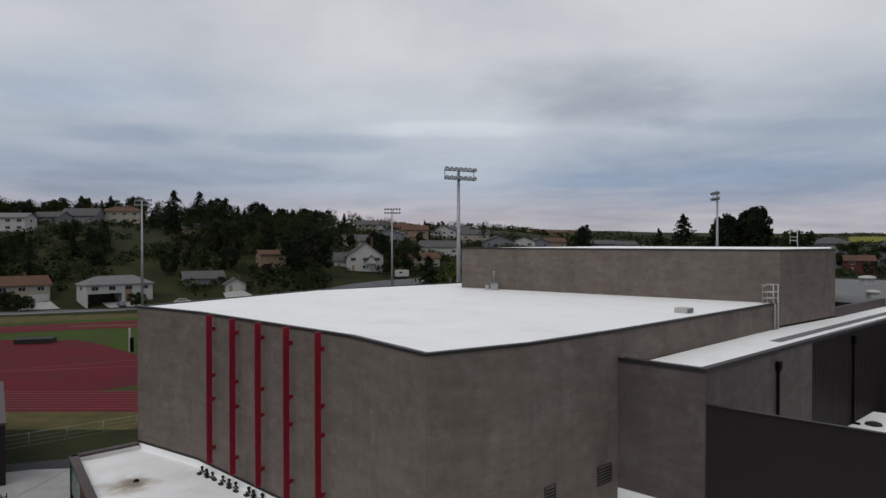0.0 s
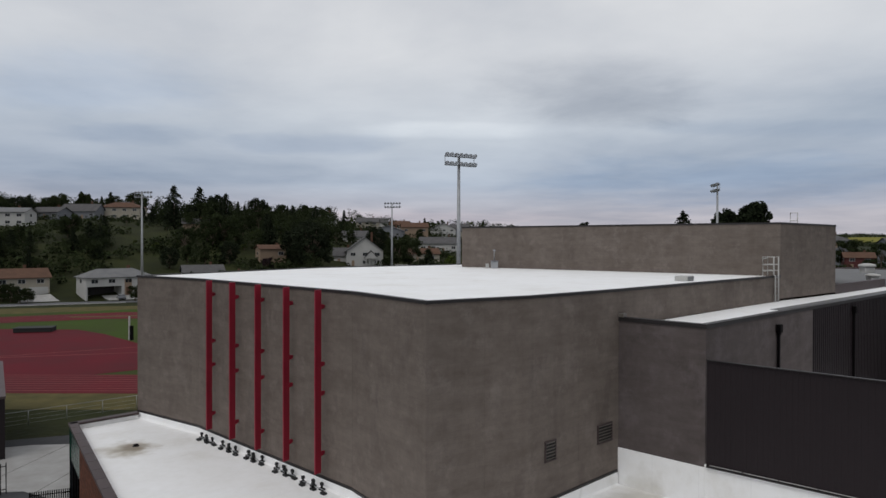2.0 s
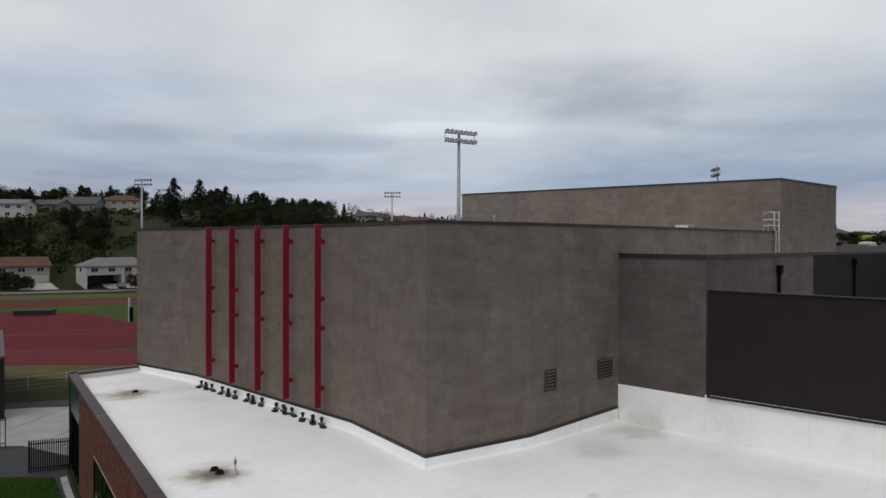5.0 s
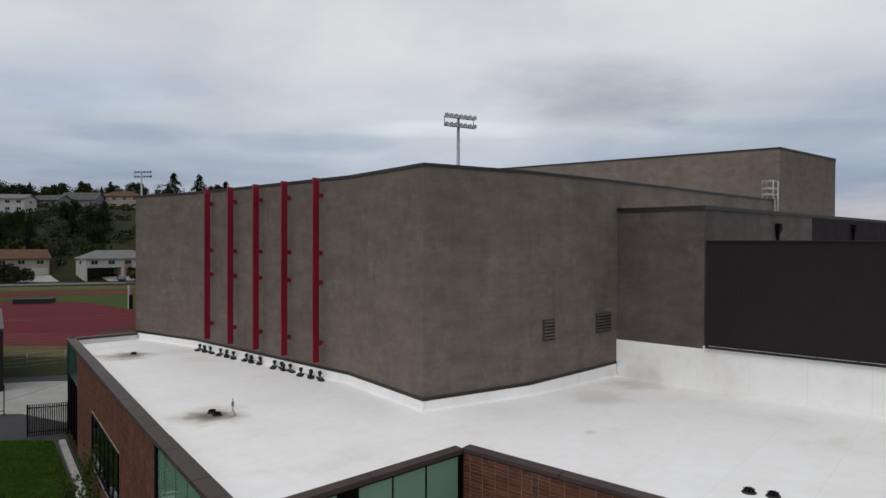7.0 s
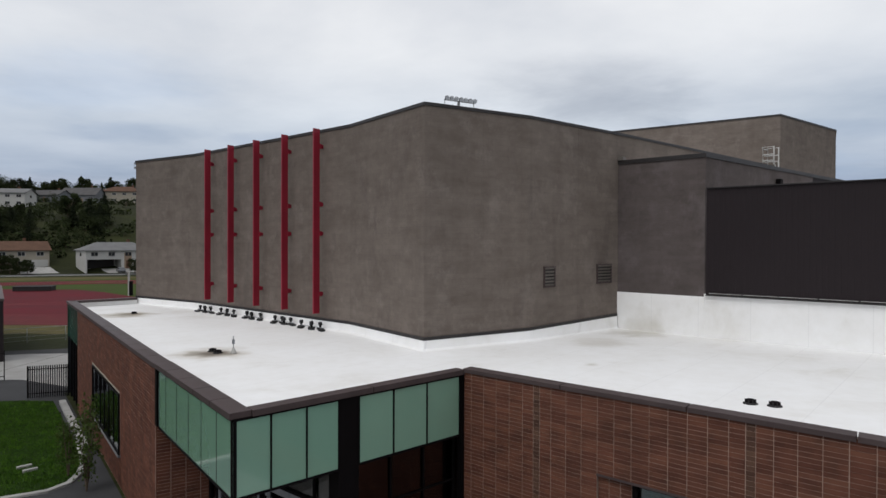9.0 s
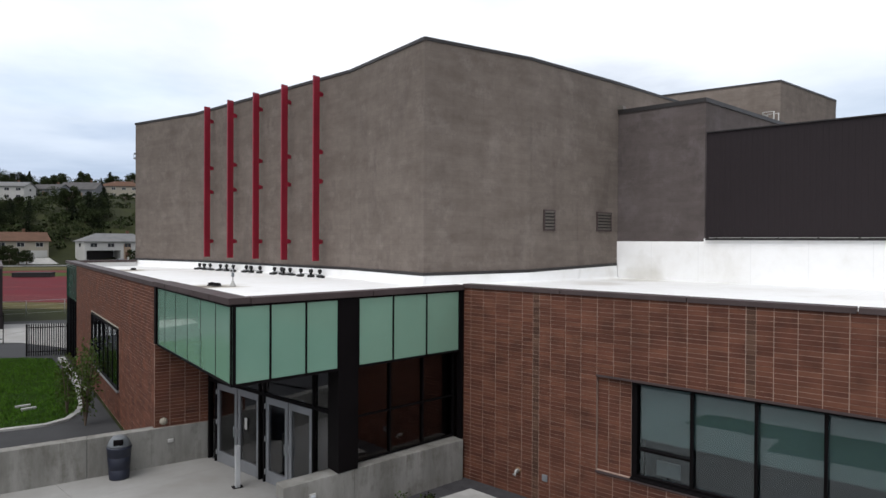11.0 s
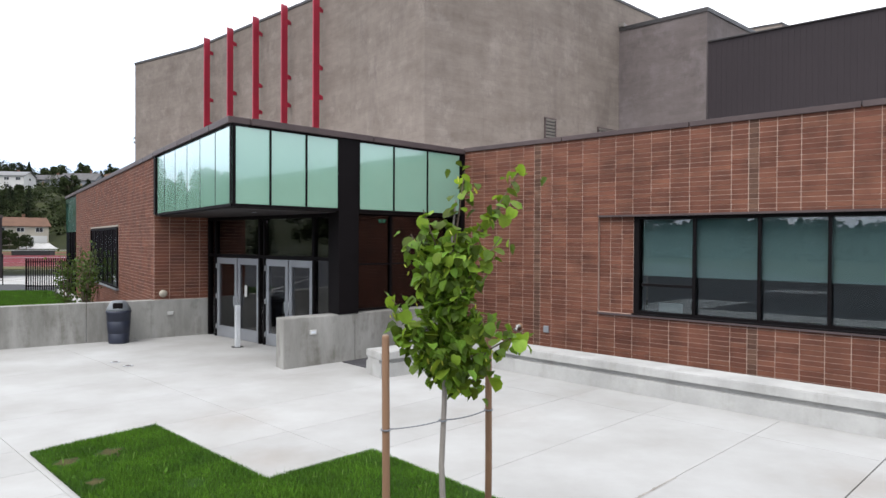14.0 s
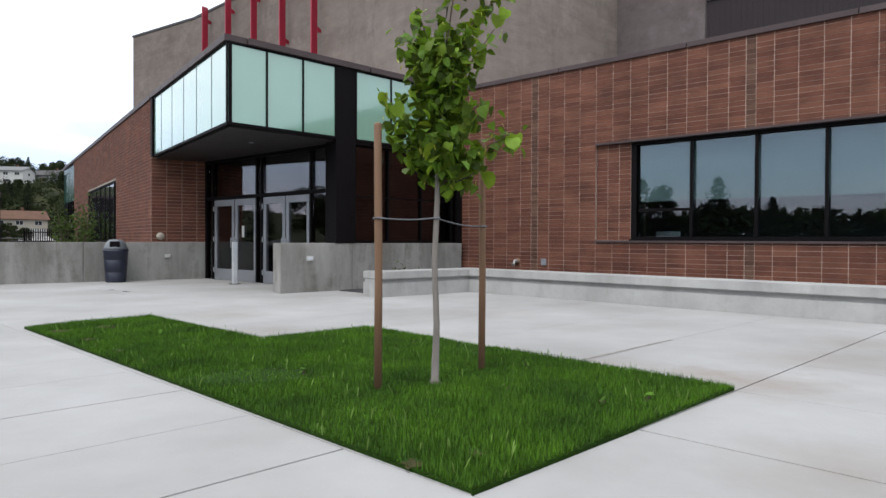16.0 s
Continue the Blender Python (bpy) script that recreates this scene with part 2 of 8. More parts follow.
def glass_material(name, tint, gloss=0.12, most=0.9, rough=0.0):
    """A pane: it lets tinted light through and mirrors more at a glancing angle."""
    m = bpy.data.materials.new(name)
    m.use_nodes = True
    nt = m.node_tree
    nt.nodes.clear()
    fr = node(nt, "ShaderNodeFresnel", IOR=1.5).outputs[0]
    f = node(nt, "ShaderNodeMath", op="MULTIPLY_ADD", i_0=fr, i_1=most, i_2=gloss).outputs[0]
    wob = node(nt, "ShaderNodeTexNoise", Vector=nt.nodes.new("ShaderNodeNewGeometry").outputs["Position"], Scale=0.7, Detail=1.0).outputs[0]
    b = node(nt, "ShaderNodeBump", Strength=0.008, Distance=0.02, Height=wob)
    t = node(nt, "ShaderNodeBsdfTransparent", Color=(*tint, 1))
    g = node(nt, "ShaderNodeBsdfGlossy", Color=(0.92, 0.96, 1.0, 1), Roughness=rough, Normal=b.outputs[0])
    mx = node(nt, "ShaderNodeMixShader", i_0=f, i_1=t.outputs[0], i_2=g.outputs[0])
    nt.links.new(mx.outputs[0], nt.nodes.new("ShaderNodeOutputMaterial").inputs[0])
    return m


def membrane_material():
    """White roofing sheet with grey ponding marks and welded seams."""
    m = bpy.data.materials.new("white_roof_membrane")
    m.use_nodes = True
    nt = m.node_tree
    nt.nodes.clear()
    vec = nt.nodes.new("ShaderNodeNewGeometry").outputs["Position"]
    big = node(nt, "ShaderNodeTexNoise", Vector=vec, Scale=0.35, Detail=6.0, Roughness=0.62, Distortion=0.5).outputs[0]
    mid = node(nt, "ShaderNodeTexNoise", Vector=vec, Scale=2.2, Detail=5.0, Roughness=0.65).outputs[0]
    base = ramp(nt, big, [(0.26, (0.73, 0.715, 0.68)), (0.42, (0.83, 0.825, 0.81)), (0.65, (0.875, 0.875, 0.87))])
    base = mixcol(nt, 0.2, base, ramp(nt, mid, [(0.3, (0.70, 0.685, 0.65)), (0.6, (0.87, 0.87, 0.87))]))
    # dried puddles round the drains and in the inner corner
    edge = node(nt, "ShaderNodeTexNoise", Vector=vec, Scale=1.3, Detail=4.0).outputs[0]
    for place, size, tone in (((-17.2, 31.2, 5.0), 1.7, (0.46, 0.42, 0.35)), ((-17.0, 31.4, 5.0), 0.9, (0.24, 0.20, 0.15)), ((-8.3, 20.55, 5.0), 1.45, (0.50, 0.46, 0.39)), ((-8.2, 20.6, 5.0), 0.85, (0.13, 0.105, 0.08)),
                              ((8.7, 25.5, 4.7), 1.5, (0.60, 0.58, 0.53)), ((6.4, 23.0, 4.8), 1.3, (0.68, 0.66, 0.62)), ((4.94, 18.89, 5.0), 0.3, (0.62, 0.60, 0.55)), ((3.0, 53.0, 14.1), 2.0, (0.55, 0.52, 0.47))):
        far_off = node(nt, "ShaderNodeVectorMath", op="DISTANCE", i_0=vec, i_1=metres(place)).outputs["Value"]
        wavy = node(nt, "ShaderNodeMath", op="MULTIPLY_ADD", i_0=edge, i_1=-1.2 * size, i_2=node(nt, "ShaderNodeMath", op="ADD", i_0=far_off, i_1=0.6 * size).outputs[0]).outputs[0]
        k = node(nt, "ShaderNodeMapRange", Value=wavy, From_Min=size, From_Max=0.35 * size, To_Min=0.0, To_Max=0.9).outputs[0]
        base = mixcol(nt, k, base, tone)
    rot = nt.nodes.new("ShaderNodeMapping")
    rot.inputs["Rotation"].default_value = (0, 0, radians(39))
    nt.links.new(vec, rot.inputs[0])
    wv = node(nt, "ShaderNodeTexWave", Vector=rot.outputs[0], Scale=0.16)
    seam = node(nt, "ShaderNodeMath", op="GREATER_THAN", i_0=wv.outputs[1], i_1=0.9996).outputs[0]
    base = mixcol(nt, node(nt, "ShaderNodeMath", op="MULTIPLY", i_0=seam, i_1=0.18).outputs[0], base, (0.5, 0.5, 0.5))
    b = node(nt, "ShaderNodeBump", Strength=0.15, Distance=0.02, Height=mid)
    p = node(nt, "ShaderNodeBsdfPrincipled", Base_Color=base, Roughness=0.55, Normal=b.outputs[0])
    p.inputs["Specular IOR Level"].default_value = 0.3
    nt.links.new(p.outputs[0], nt.nodes.new("ShaderNodeOutputMaterial").inputs[0])
    return m


def leaf_material(name, col, each=0.0, island=0.0):
    """A thin leaf: some light comes through it, and every leaf has its own green."""
    m = material(name, col, 0.5, 0.25, 8, 60, 0.0, coords="object", each=each, island=island, spec=0.15)
    nt = m.node_tree
    p = next(n for n in nt.nodes if n.type == "BSDF_PRINCIPLED")
    t = nt.nodes.new("ShaderNodeBsdfTranslucent")
    warm = mixcol(nt, 1.0, p.inputs["Base Color"].links[0].from_socket, (1.25, 1.15, 0.6), "MULTIPLY")
    nt.links.new(warm, t.inputs["Color"])
    mx = node(nt, "ShaderNodeMixShader", i_0=0.4, i_1=p.outputs[0], i_2=t.outputs[0])
    out = next(n for n in nt.nodes if n.type == "OUTPUT_MATERIAL")
    nt.links.new(mx.outputs[0], out.inputs[0])
    return m


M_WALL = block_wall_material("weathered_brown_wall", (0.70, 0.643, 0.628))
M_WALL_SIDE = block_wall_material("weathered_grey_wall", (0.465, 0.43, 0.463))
M_ROOF = membrane_material()
M_COPING = material("bronze_coping", (0.072, 0.054, 0.053), 0.5, 0.18, 1.2, 40, 0.05, 0.0, each=0.13, spec=0.14)
M_COPING_DARK = material("dark_coping", (0.021, 0.0182, 0.0182), 0.5, 0.2, 1.0, 40, 0.05, 0.2)
M_SLAT = material("tan_louvre_paint", (0.119, 0.105, 0.091), 0.6, 0.1)
M_STEEL = material("brushed_steel", (0.50, 0.51, 0.52), 0.4, 0.1, 3, 40, 0.0, 0.3)
M_RED = material("red_painted_steel", (0.23, 0.008, 0.024), 0.45, 0.12, 1.0, 25, 0.05, 0.0)
M_PANEL = material("dark_metal_cladding", (0.0212, 0.0162, 0.0178), 0.5, 0.08, 0.4, 30, 0.03, 0.0, spec=0.15)
M_BLACK = material("black_metal", (0.0052, 0.0042, 0.0046), 0.6, 0.2, 2.0, 40, 0.04, 0.0, spec=0.06)
M_ALU = material("grey_aluminium", (0.2448, 0.252, 0.2664), 0.42, 0.1, 2.0, 40, 0.03, 0.35)
M_GALV = material("galvanised_steel", (0.304, 0.312, 0.32), 0.5, 0.2, 3.0, 40, 0.05, 0.3)
M_BRICK = material("brown_red_brick", (0.126, 0.052, 0.034), 0.8, 0.24, 2.0, 60, 0.35, 0.0, tint=(0.088, 0.039, 0.027), island=0.20, relief=0.006, spec=0.12)
M_BRICK_ONE = material("brown_red_brick_single", (0.126, 0.052, 0.034), 0.8, 0.24, 2.0, 60, 0.35, 0.0, tint=(0.088, 0.039, 0.027), each=0.20, relief=0.006, spec=0.12)
M_BRICK_DARK = material("dark_brown_brick", (0.092, 0.050, 0.035), 0.8, 0.22, 3.0, 60, 0.35, island=0.28, relief=0.006, spec=0.12)
M_MORTAR = material("pale_mortar", (0.37, 0.275, 0.225), 0.95, 0.15, 6.0, 80, 0.3, relief=0.004)
M_CONC = material("cast_concrete", (0.2419, 0.2352, 0.2184), 0.85, 0.30, 0.9, 22, 0.2, tint=(0.185, 0.175, 0.155), stretch=(1.7, 1.7, 0.45), relief=0.01, spec=0.12)
M_CONC_PALE = material("pale_cast_concrete", (0.333, 0.327, 0.313), 0.85, 0.2, 1.2, 24, 0.2, relief=0.01, spec=0.12)
M_SLAB = material("broomed_concrete_slab", (0.308, 0.304, 0.295), 0.9, 0.10, 0.55, 45, 0.15, tint=(0.278, 0.268, 0.252), each=0.03, relief=0.004, spec=0.12)
# Bed colour darkened: the shade deep in the joint gaps is painted in
M_JOINT = material("slab_bed_gap_shade", (0.075, 0.068, 0.06), 0.95, 0.3, 2, 30, 0.2)
M_JOINT_DIRT = material("joint_dirt", (0.255, 0.238, 0.218), 0.95, 0.20, 3.5, 30, 0.1, tint=(0.20, 0.178, 0.155), spec=0.1)
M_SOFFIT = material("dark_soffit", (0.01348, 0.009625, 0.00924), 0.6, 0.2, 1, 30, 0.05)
M_GREEN = material("pale_green_fritted_glass", (0.20, 0.355, 0.27), 0.13, 0.04, 0.6, 20, 0.0, spec=1.0)
M_GREEN_DEEP = material("deep_green_glass", (0.022, 0.062, 0.045), 0.25, 0.1, 0.6, 20, 0.0, spec=0.4)
gp = next(n for n in M_GREEN.node_tree.nodes if n.type == "BSDF_PRINCIPLED")
gp.inputs["Coat Weight"].default_value, gp.inputs["Coat IOR"].default_value, gp.inputs["Coat Roughness"].default_value = 0.85, 1.6, 0.02
M_GLASS = glass_material("window_glass", (0.80, 0.87, 0.88), 0.035, 0.95)
M_GLASS_DARK = glass_material("dark_entrance_glass", (0.60, 0.54, 0.52), 0.055, 0.9)
M_GLASS_LOBBY = glass_material("brown_tinted_glass", (0.42, 0.36, 0.35), 0.025, 0.8)
# White shade fabric in dark teal: the dimness behind glass is put into it
M_SHADE = material("dimmed_white_roller_shade", (0.10, 0.135, 0.13), 0.9, 0.04, 1, 60, 0.0)
M_BLIND = material("white_blind_fabric", (0.72, 0.72, 0.70), 0.8, 0.05, 1, 60, 0.0)
# Room walls in dark colours: the dimness indoors is put into the paint
M_ROOM = material("room_wall_painted_dim", (0.075, 0.075, 0.08), 0.9, 0.2, 1, 20, 0.0)
M_ROOM_BROWN = material("brown_room_wall_painted_dim", (0.051, 0.027, 0.0216), 0.9, 0.2, 1, 20, 0.0)
M_ASPHALT = material("asphalt", (0.050, 0.050, 0.052), 0.9, 0.25, 0.5, 40, 0.3, relief=0.01, spec=0.12)
M_ROAD = material("worn_road", (0.12, 0.12, 0.125), 0.9, 0.2, 0.2, 20, 0.2, spec=0.12)
M_TRACK = material("red_track", (0.098, 0.0085, 0.0145), 0.85, 0.16, 0.12, 8, 0.1, tint=(0.080, 0.0085, 0.0125), spec=0.12)
M_LINE = material("faded_track_line", (0.20, 0.07, 0.065), 0.9, 0.2, 0.5, 8, 0.0, spec=0.12)
M_FIELD = material("mown_field", (0.034, 0.058, 0.008), 0.95, 0.35, 0.10, 4, 0.3, tint=(0.055, 0.060, 0.014), relief=0.05, spec=0.12)
M_DRY = material("dry_grass", (0.08925, 0.07434, 0.02975), 0.95, 0.35, 0.35, 6, 0.3, tint=(0.0595, 0.0595, 0.01785), relief=0.05, spec=0.12)
M_LAWN = material("green_lawn", (0.0132, 0.033, 0.00275), 0.9, 0.35, 0.8, 25, 0.4, relief=0.03, spec=0.12)
# Dark turf: the shade among the grass blades is put into its colour
M_TURF = material("plaza_turf_shaded", (0.017, 0.042, 0.004), 0.9, 0.35, 0.8, 25, 0.4, relief=0.03, spec=0.12)
M_SOIL = material("dark_grey_gravel", (0.060, 0.058, 0.062), 0.95, 0.3, 3, 40, 0.5, relief=0.02, spec=0.12)
M_BARE = material("trodden_earth", (0.050, 0.042, 0.018), 0.95, 0.4, 9, 50, 0.5, tint=(0.022, 0.035, 0.008), relief=0.02, spec=0.1)
M_BARK = material("grey_bark", (0.1674, 0.1488, 0.1302), 0.9, 0.3, 14, 70, 0.5, coords="object", stretch=(1, 1, 0.25), relief=0.008)
M_BARK_DARK = material("brown_bark", (0.09, 0.065, 0.045), 0.95, 0.3, 4, 30, 0.4, relief=0.02)
M_STAKE = material("wooden_stake", (0.155, 0.0837, 0.0434), 0.8, 0.25, 6, 50, 0.3, coords="object", stretch=(1, 1, 0.1), relief=0.004)
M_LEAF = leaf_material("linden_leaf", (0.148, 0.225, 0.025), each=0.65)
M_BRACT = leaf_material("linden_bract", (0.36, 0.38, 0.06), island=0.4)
# Inner leaves take a darker green: crown shade is put into the colour
M_LEAF_SMALL = leaf_material("linden_shaded_inner_leaf", (0.085, 0.145, 0.018), island=0.65)
M_BLADE = material("grass_blade", (0.054, 0.120, 0.0055), 0.7, 0.36, 1.6, 20, 0.0, tint=(0.01882, 0.06417, 0.003422), island=0.5, spec=0.2)
M_STALK = material("pale_grass_stalk", (0.12, 0.19, 0.04), 0.7, 0.3, 2, 20, 0.0, island=0.3, spec=0.15)
M_CONIFER = material("conifer_needles", (0.0168, 0.0228, 0.0108), 0.9, 0.3, 0.25, 3, 0.2, coords="object", island=0.35, relief=0.2, spec=0.12)
M_BROAD = material("broad_leaves", (0.02334, 0.03182, 0.01061), 0.85, 0.3, 0.25, 3, 0.2, coords="object", island=0.3, relief=0.2, spec=0.12)
M_BRIGHT = material("bright_leaves", (0.051, 0.0672, 0.0144), 0.85, 0.3, 0.25, 3, 0.2, coords="object", island=0.4, relief=0.2, spec=0.12)
M_PURPLE = material("purple_leaves", (0.030, 0.018, 0.020), 0.85, 0.3, 0.25, 3, 0.2, coords="object", island=0.4, relief=0.2, spec=0.12)
M_SHRUB = leaf_material("shrub_leaf", (0.055, 0.085, 0.022), island=0.5)
M_HILL = material("hillside_grass", (0.0245, 0.0280, 0.0088), 0.95, 0.6, 0.11, 1.6, 0.3, tint=(0.0095, 0.0135, 0.0042), relief=0.3, spec=0.12)
M_BLUE_PLASTIC = material("navy_plastic", (0.010, 0.013, 0.027), 0.5, 0.2, 2, 40, 0.05, coords="object")
M_GREY_PLASTIC = material("grey_plastic_lid", (0.1116, 0.1209, 0.1302), 0.5, 0.12, 2, 40, 0.05, coords="object")
M_RUBBER = material("black_rubber", (0.012, 0.012, 0.012), 0.8, 0.2, 4, 40, 0.1)
M_WHITE = material("white_paint", (0.4134, 0.4068, 0.3868), 0.7, 0.08, 0.5, 20, 0.0)
M_CREAM = material("cream_paint", (0.2984, 0.2685, 0.2148), 0.7, 0.08, 0.5, 20, 0.0)
M_TAN = material("tan_paint", (0.24, 0.17, 0.115), 0.7, 0.08, 0.5, 20, 0.0)
M_GREYPAINT = material("grey_paint", (0.15, 0.1575, 0.1725), 0.7, 0.08, 0.5, 20, 0.0)
M_REDPAINT = material("barn_red_paint", (0.072, 0.0126, 0.0108), 0.7, 0.08, 0.5, 20, 0.0)
M_SHINGLE = material("grey_shingles", (0.091, 0.08775, 0.08775), 0.9, 0.2, 0.6, 6, 0.2, spec=0.12)
M_SHINGLE_TAN = material("brown_shingles", (0.104, 0.06, 0.0416), 0.9, 0.2, 0.6, 6, 0.2, spec=0.12)
M_SHINGLE_PALE = material("pale_shingles", (0.1594, 0.1594, 0.1594), 0.9, 0.15, 0.6, 6, 0.2, spec=0.12)
M_PANE_FAR = material("dark_house_pane", (0.02, 0.022, 0.026), 0.15, 0.2, 1, 10, 0.0)
M_LAMP = material("lamp_glass", (0.55, 0.58, 0.62), 0.2, 0.1, 2, 20, 0.0)

M_LIT = material("lit_lamp_lens", (0.8, 0.75, 0.65), 0.4, 0.05, 2, 20, 0.0)
M_LIT_GREEN = material("lit_green_sign", (0.05, 0.5, 0.3), 0.4, 0.05, 2, 20, 0.0)
for lit, tone, power in ((M_LIT, (1.0, 0.82, 0.6, 1), 2.0), (M_LIT_GREEN, (0.1, 0.9, 0.6, 1), 0.35)):
    gp = next(n for n in lit.node_tree.nodes if n.type == "BSDF_PRINCIPLED")
    gp.inputs["Emission Color"].default_value, gp.inputs["Emission Strength"].default_value = tone, power


def stained(m, dark, amount=0.55):
    """Adds blotches and run-down streaks to a cast concrete."""
    nt = m.node_tree
    p = next(n for n in nt.nodes if n.type == "BSDF_PRINCIPLED")
    base = p.inputs["Base Color"].links[0].from_socket
    vec = nt.nodes.new("ShaderNodeNewGeometry").outputs["Position"]
    run_v = node(nt, "ShaderNodeVectorMath", op="MULTIPLY", i_0=vec, i_1=(3.2, 3.2, 0.5)).outputs[0]
    a = node(nt, "ShaderNodeTexNoise", Vector=run_v, Scale=1.0, Detail=5.0, Roughness=0.65, Distortion=0.4).outputs[0]
    b = node(nt, "ShaderNodeTexNoise", Vector=vec, Scale=1.7, Detail=6.0, Roughness=0.7).outputs[0]
    k = node(nt, "ShaderNodeMath", op="MULTIPLY", i_0=a, i_1=b).outputs[0]
    k = node(nt, "ShaderNodeMapRange", Value=k, From_Min=0.25, From_Max=0.40, To_Min=0.0, To_Max=amount).outputs[0]
    nt.links.new(mixcol(nt, k, base, dark), p.inputs["Base Color"])
    return m


def smudged(m, spots, tone):
    """Soft brown smudges on the slabs, each round a place with its reach and strength."""
    nt = m.node_tree
    p = next(n for n in nt.nodes if n.type == "BSDF_PRINCIPLED")
    base = p.inputs["Base Color"].links[0].from_socket
    vec = nt.nodes.new("ShaderNodeNewGeometry").outputs["Position"]
    edge = node(nt, "ShaderNodeTexNoise", Vector=vec, Scale=2.4, Detail=6.0, Roughness=0.65).outputs[0]
    for place, size, most in spots:
        far_off = node(nt, "ShaderNodeVectorMath", op="DISTANCE", i_0=vec, i_1=metres(place)).outputs["Value"]
        wavy = node(nt, "ShaderNodeMath", op="MULTIPLY_ADD", i_0=edge, i_1=-1.6 * size, i_2=node(nt, "ShaderNodeMath", op="ADD", i_0=far_off, i_1=0.8 * size).outputs[0]).outputs[0]
        k = node(nt, "ShaderNodeMapRange", Value=wavy, From_Min=size, From_Max=0.0, To_Min=0.0, To_Max=most).outputs[0]
        base = mixcol(nt, k, base, tone)
    nt.links.new(base, p.inputs["Base Color"])


smudged(M_SLAB, (((2.75, 4.98, 0), 0.75, 0.5), ((3.9, 5.95, 0), 0.8, 0.3), ((5.1, 6.95, 0), 0.7, 0.25), ((1.75, 5.75, 0), 0.5, 0.35), ((2.35, 5.25, 0), 0.45, 0.45), ((2.2, 3.1, 0), 0.7, 0.3), ((-3.3, 9.3, 0), 0.8, 0.25), ((-2.2, 7.6, 0), 0.6, 0.3), ((1.0, 9.6, 0), 0.9, 0.2)), (0.19, 0.15, 0.118))
stained(M_CONC, (0.10, 0.09, 0.075), 0.65)
stained(M_CONC_PALE, (0.20, 0.19, 0.165), 0.4)


# ---- mesh helpers ----
def mesh_of(name, bm, mat):
    me = bpy.data.meshes.new(name)
    bm.normal_update()
    bm.to_mesh(me)
    bm.free()
    me.materials.append(mat)
    return me


def part(name, bm, mat, parent=None, label=""):
    ob = new(name, mesh_of(name, bm, mat))
    if parent is not None:
        ob.parent = parent
    return tagged(ob, label)


def thing(name, label, category, group="", kind="", at=(0, 0, 0), turn=0.0):
    ob = new(name)
    ob.empty_display_size = 0.2
    ob.matrix_basis = pose(*at, 0, 0, turn)
    return tagged(ob, label, category, group, kind)


def add_box(bm, cx, cy, cz, sx, sy, sz, m=None, bevel=0.0):
    """A box of full sizes sx, sy, sz about a centre, under the pose m."""
    mat4 = (m or Matrix()) @ Matrix.Translation((cx, cy, cz)) @ Matrix.Diagonal((sx, sy, sz, 1))
    got = bmesh.ops.create_cube(bm, size=1.0, matrix=mat4)
    if bevel:
        es = {e for v in got["verts"] for e in v.link_edges}
        bmesh.ops.bevel(bm, geom=list(es), offset=bevel, segments=2, affect="EDGES", profile=0.6)


def add_prism(bm, poly, z0, z1, top=True, bottom=True):
    """A plan outline raised from z0 to z1 (numbers, or one z per corner)."""
    n = len(poly)
    za = z0 if isinstance(z0, (list, tuple)) else [z0] * n
    zb = z1 if isinstance(z1, (list, tuple)) else [z1] * n
    lo = [bm.verts.new((p[0], p[1], z)) for p, z in zip(poly, za)]
    hi = [bm.verts.new((p[0], p[1], z)) for p, z in zip(poly, zb)]
    for i in range(n):
        j = (i + 1) % n
        bm.faces.new((lo[i], lo[j], hi[j], hi[i]))
    if top:
        bm.faces.new(hi)
    if bottom:
        bm.faces.new(lo[::-1])


def add_tube(bm, points, radii, sides=8, cap=True):
    """A round bar through points, with a radius at each."""
    rings = []
    pts = [Vector(p) for p in points]
    for i, p in enumerate(pts):
        d = (pts[min(i + 1, len(pts) - 1)] - pts[max(i - 1, 0)]).normalized()
        a = d.orthogonal().normalized() if abs(d.z) < 0.99 else Vector((1, 0, 0))
        a = (a - d * a.dot(d)).normalized()
        b = d.cross(a)
        r = radii[i] if isinstance(radii, (list, tuple)) else radii
        rings.append([bm.verts.new(p + (a * math.cos(2 * math.pi * k / sides) + b * math.sin(2 * math.pi * k / sides)) * r) for k in range(sides)])
    for r0, r1 in zip(rings, rings[1:]):
        for k in range(sides):
            f = bm.faces.new((r0[k], r0[(k + 1) % sides], r1[(k + 1) % sides], r1[k]))
            f.smooth = sides > 5
    if cap:
        bm.faces.new(rings[0][::-1])
        bm.faces.new(rings[-1])


def add_lathe(bm, profile, sides=24, m=None):
    """A turned form about z from (radius, z) pairs."""
    m = m or Matrix()
    rings = [[bm.verts.new(m @ Vector((r * math.cos(2 * math.pi * k / sides), r * math.sin(2 * math.pi * k / sides), z))) for k in range(sides)] for r, z in profile]
    for r0, r1 in zip(rings, rings[1:]):
        for k in range(sides):
            f = bm.faces.new((r0[k], r0[(k + 1) % sides], r1[(k + 1) % sides], r1[k]))
            f.smooth = True
    bm.faces.new(rings[0][::-1])
    bm.faces.new(rings[-1])


def run(p, q):
    """The pose whose x runs level from plan point p to q, y to the left of it, and the length."""
    d = Vector((q[0] - p[0], q[1] - p[1]))
    return pose(p[0], p[1], 0, 0, 0, math.degrees(math.atan2(d.y, d.x))), d.length


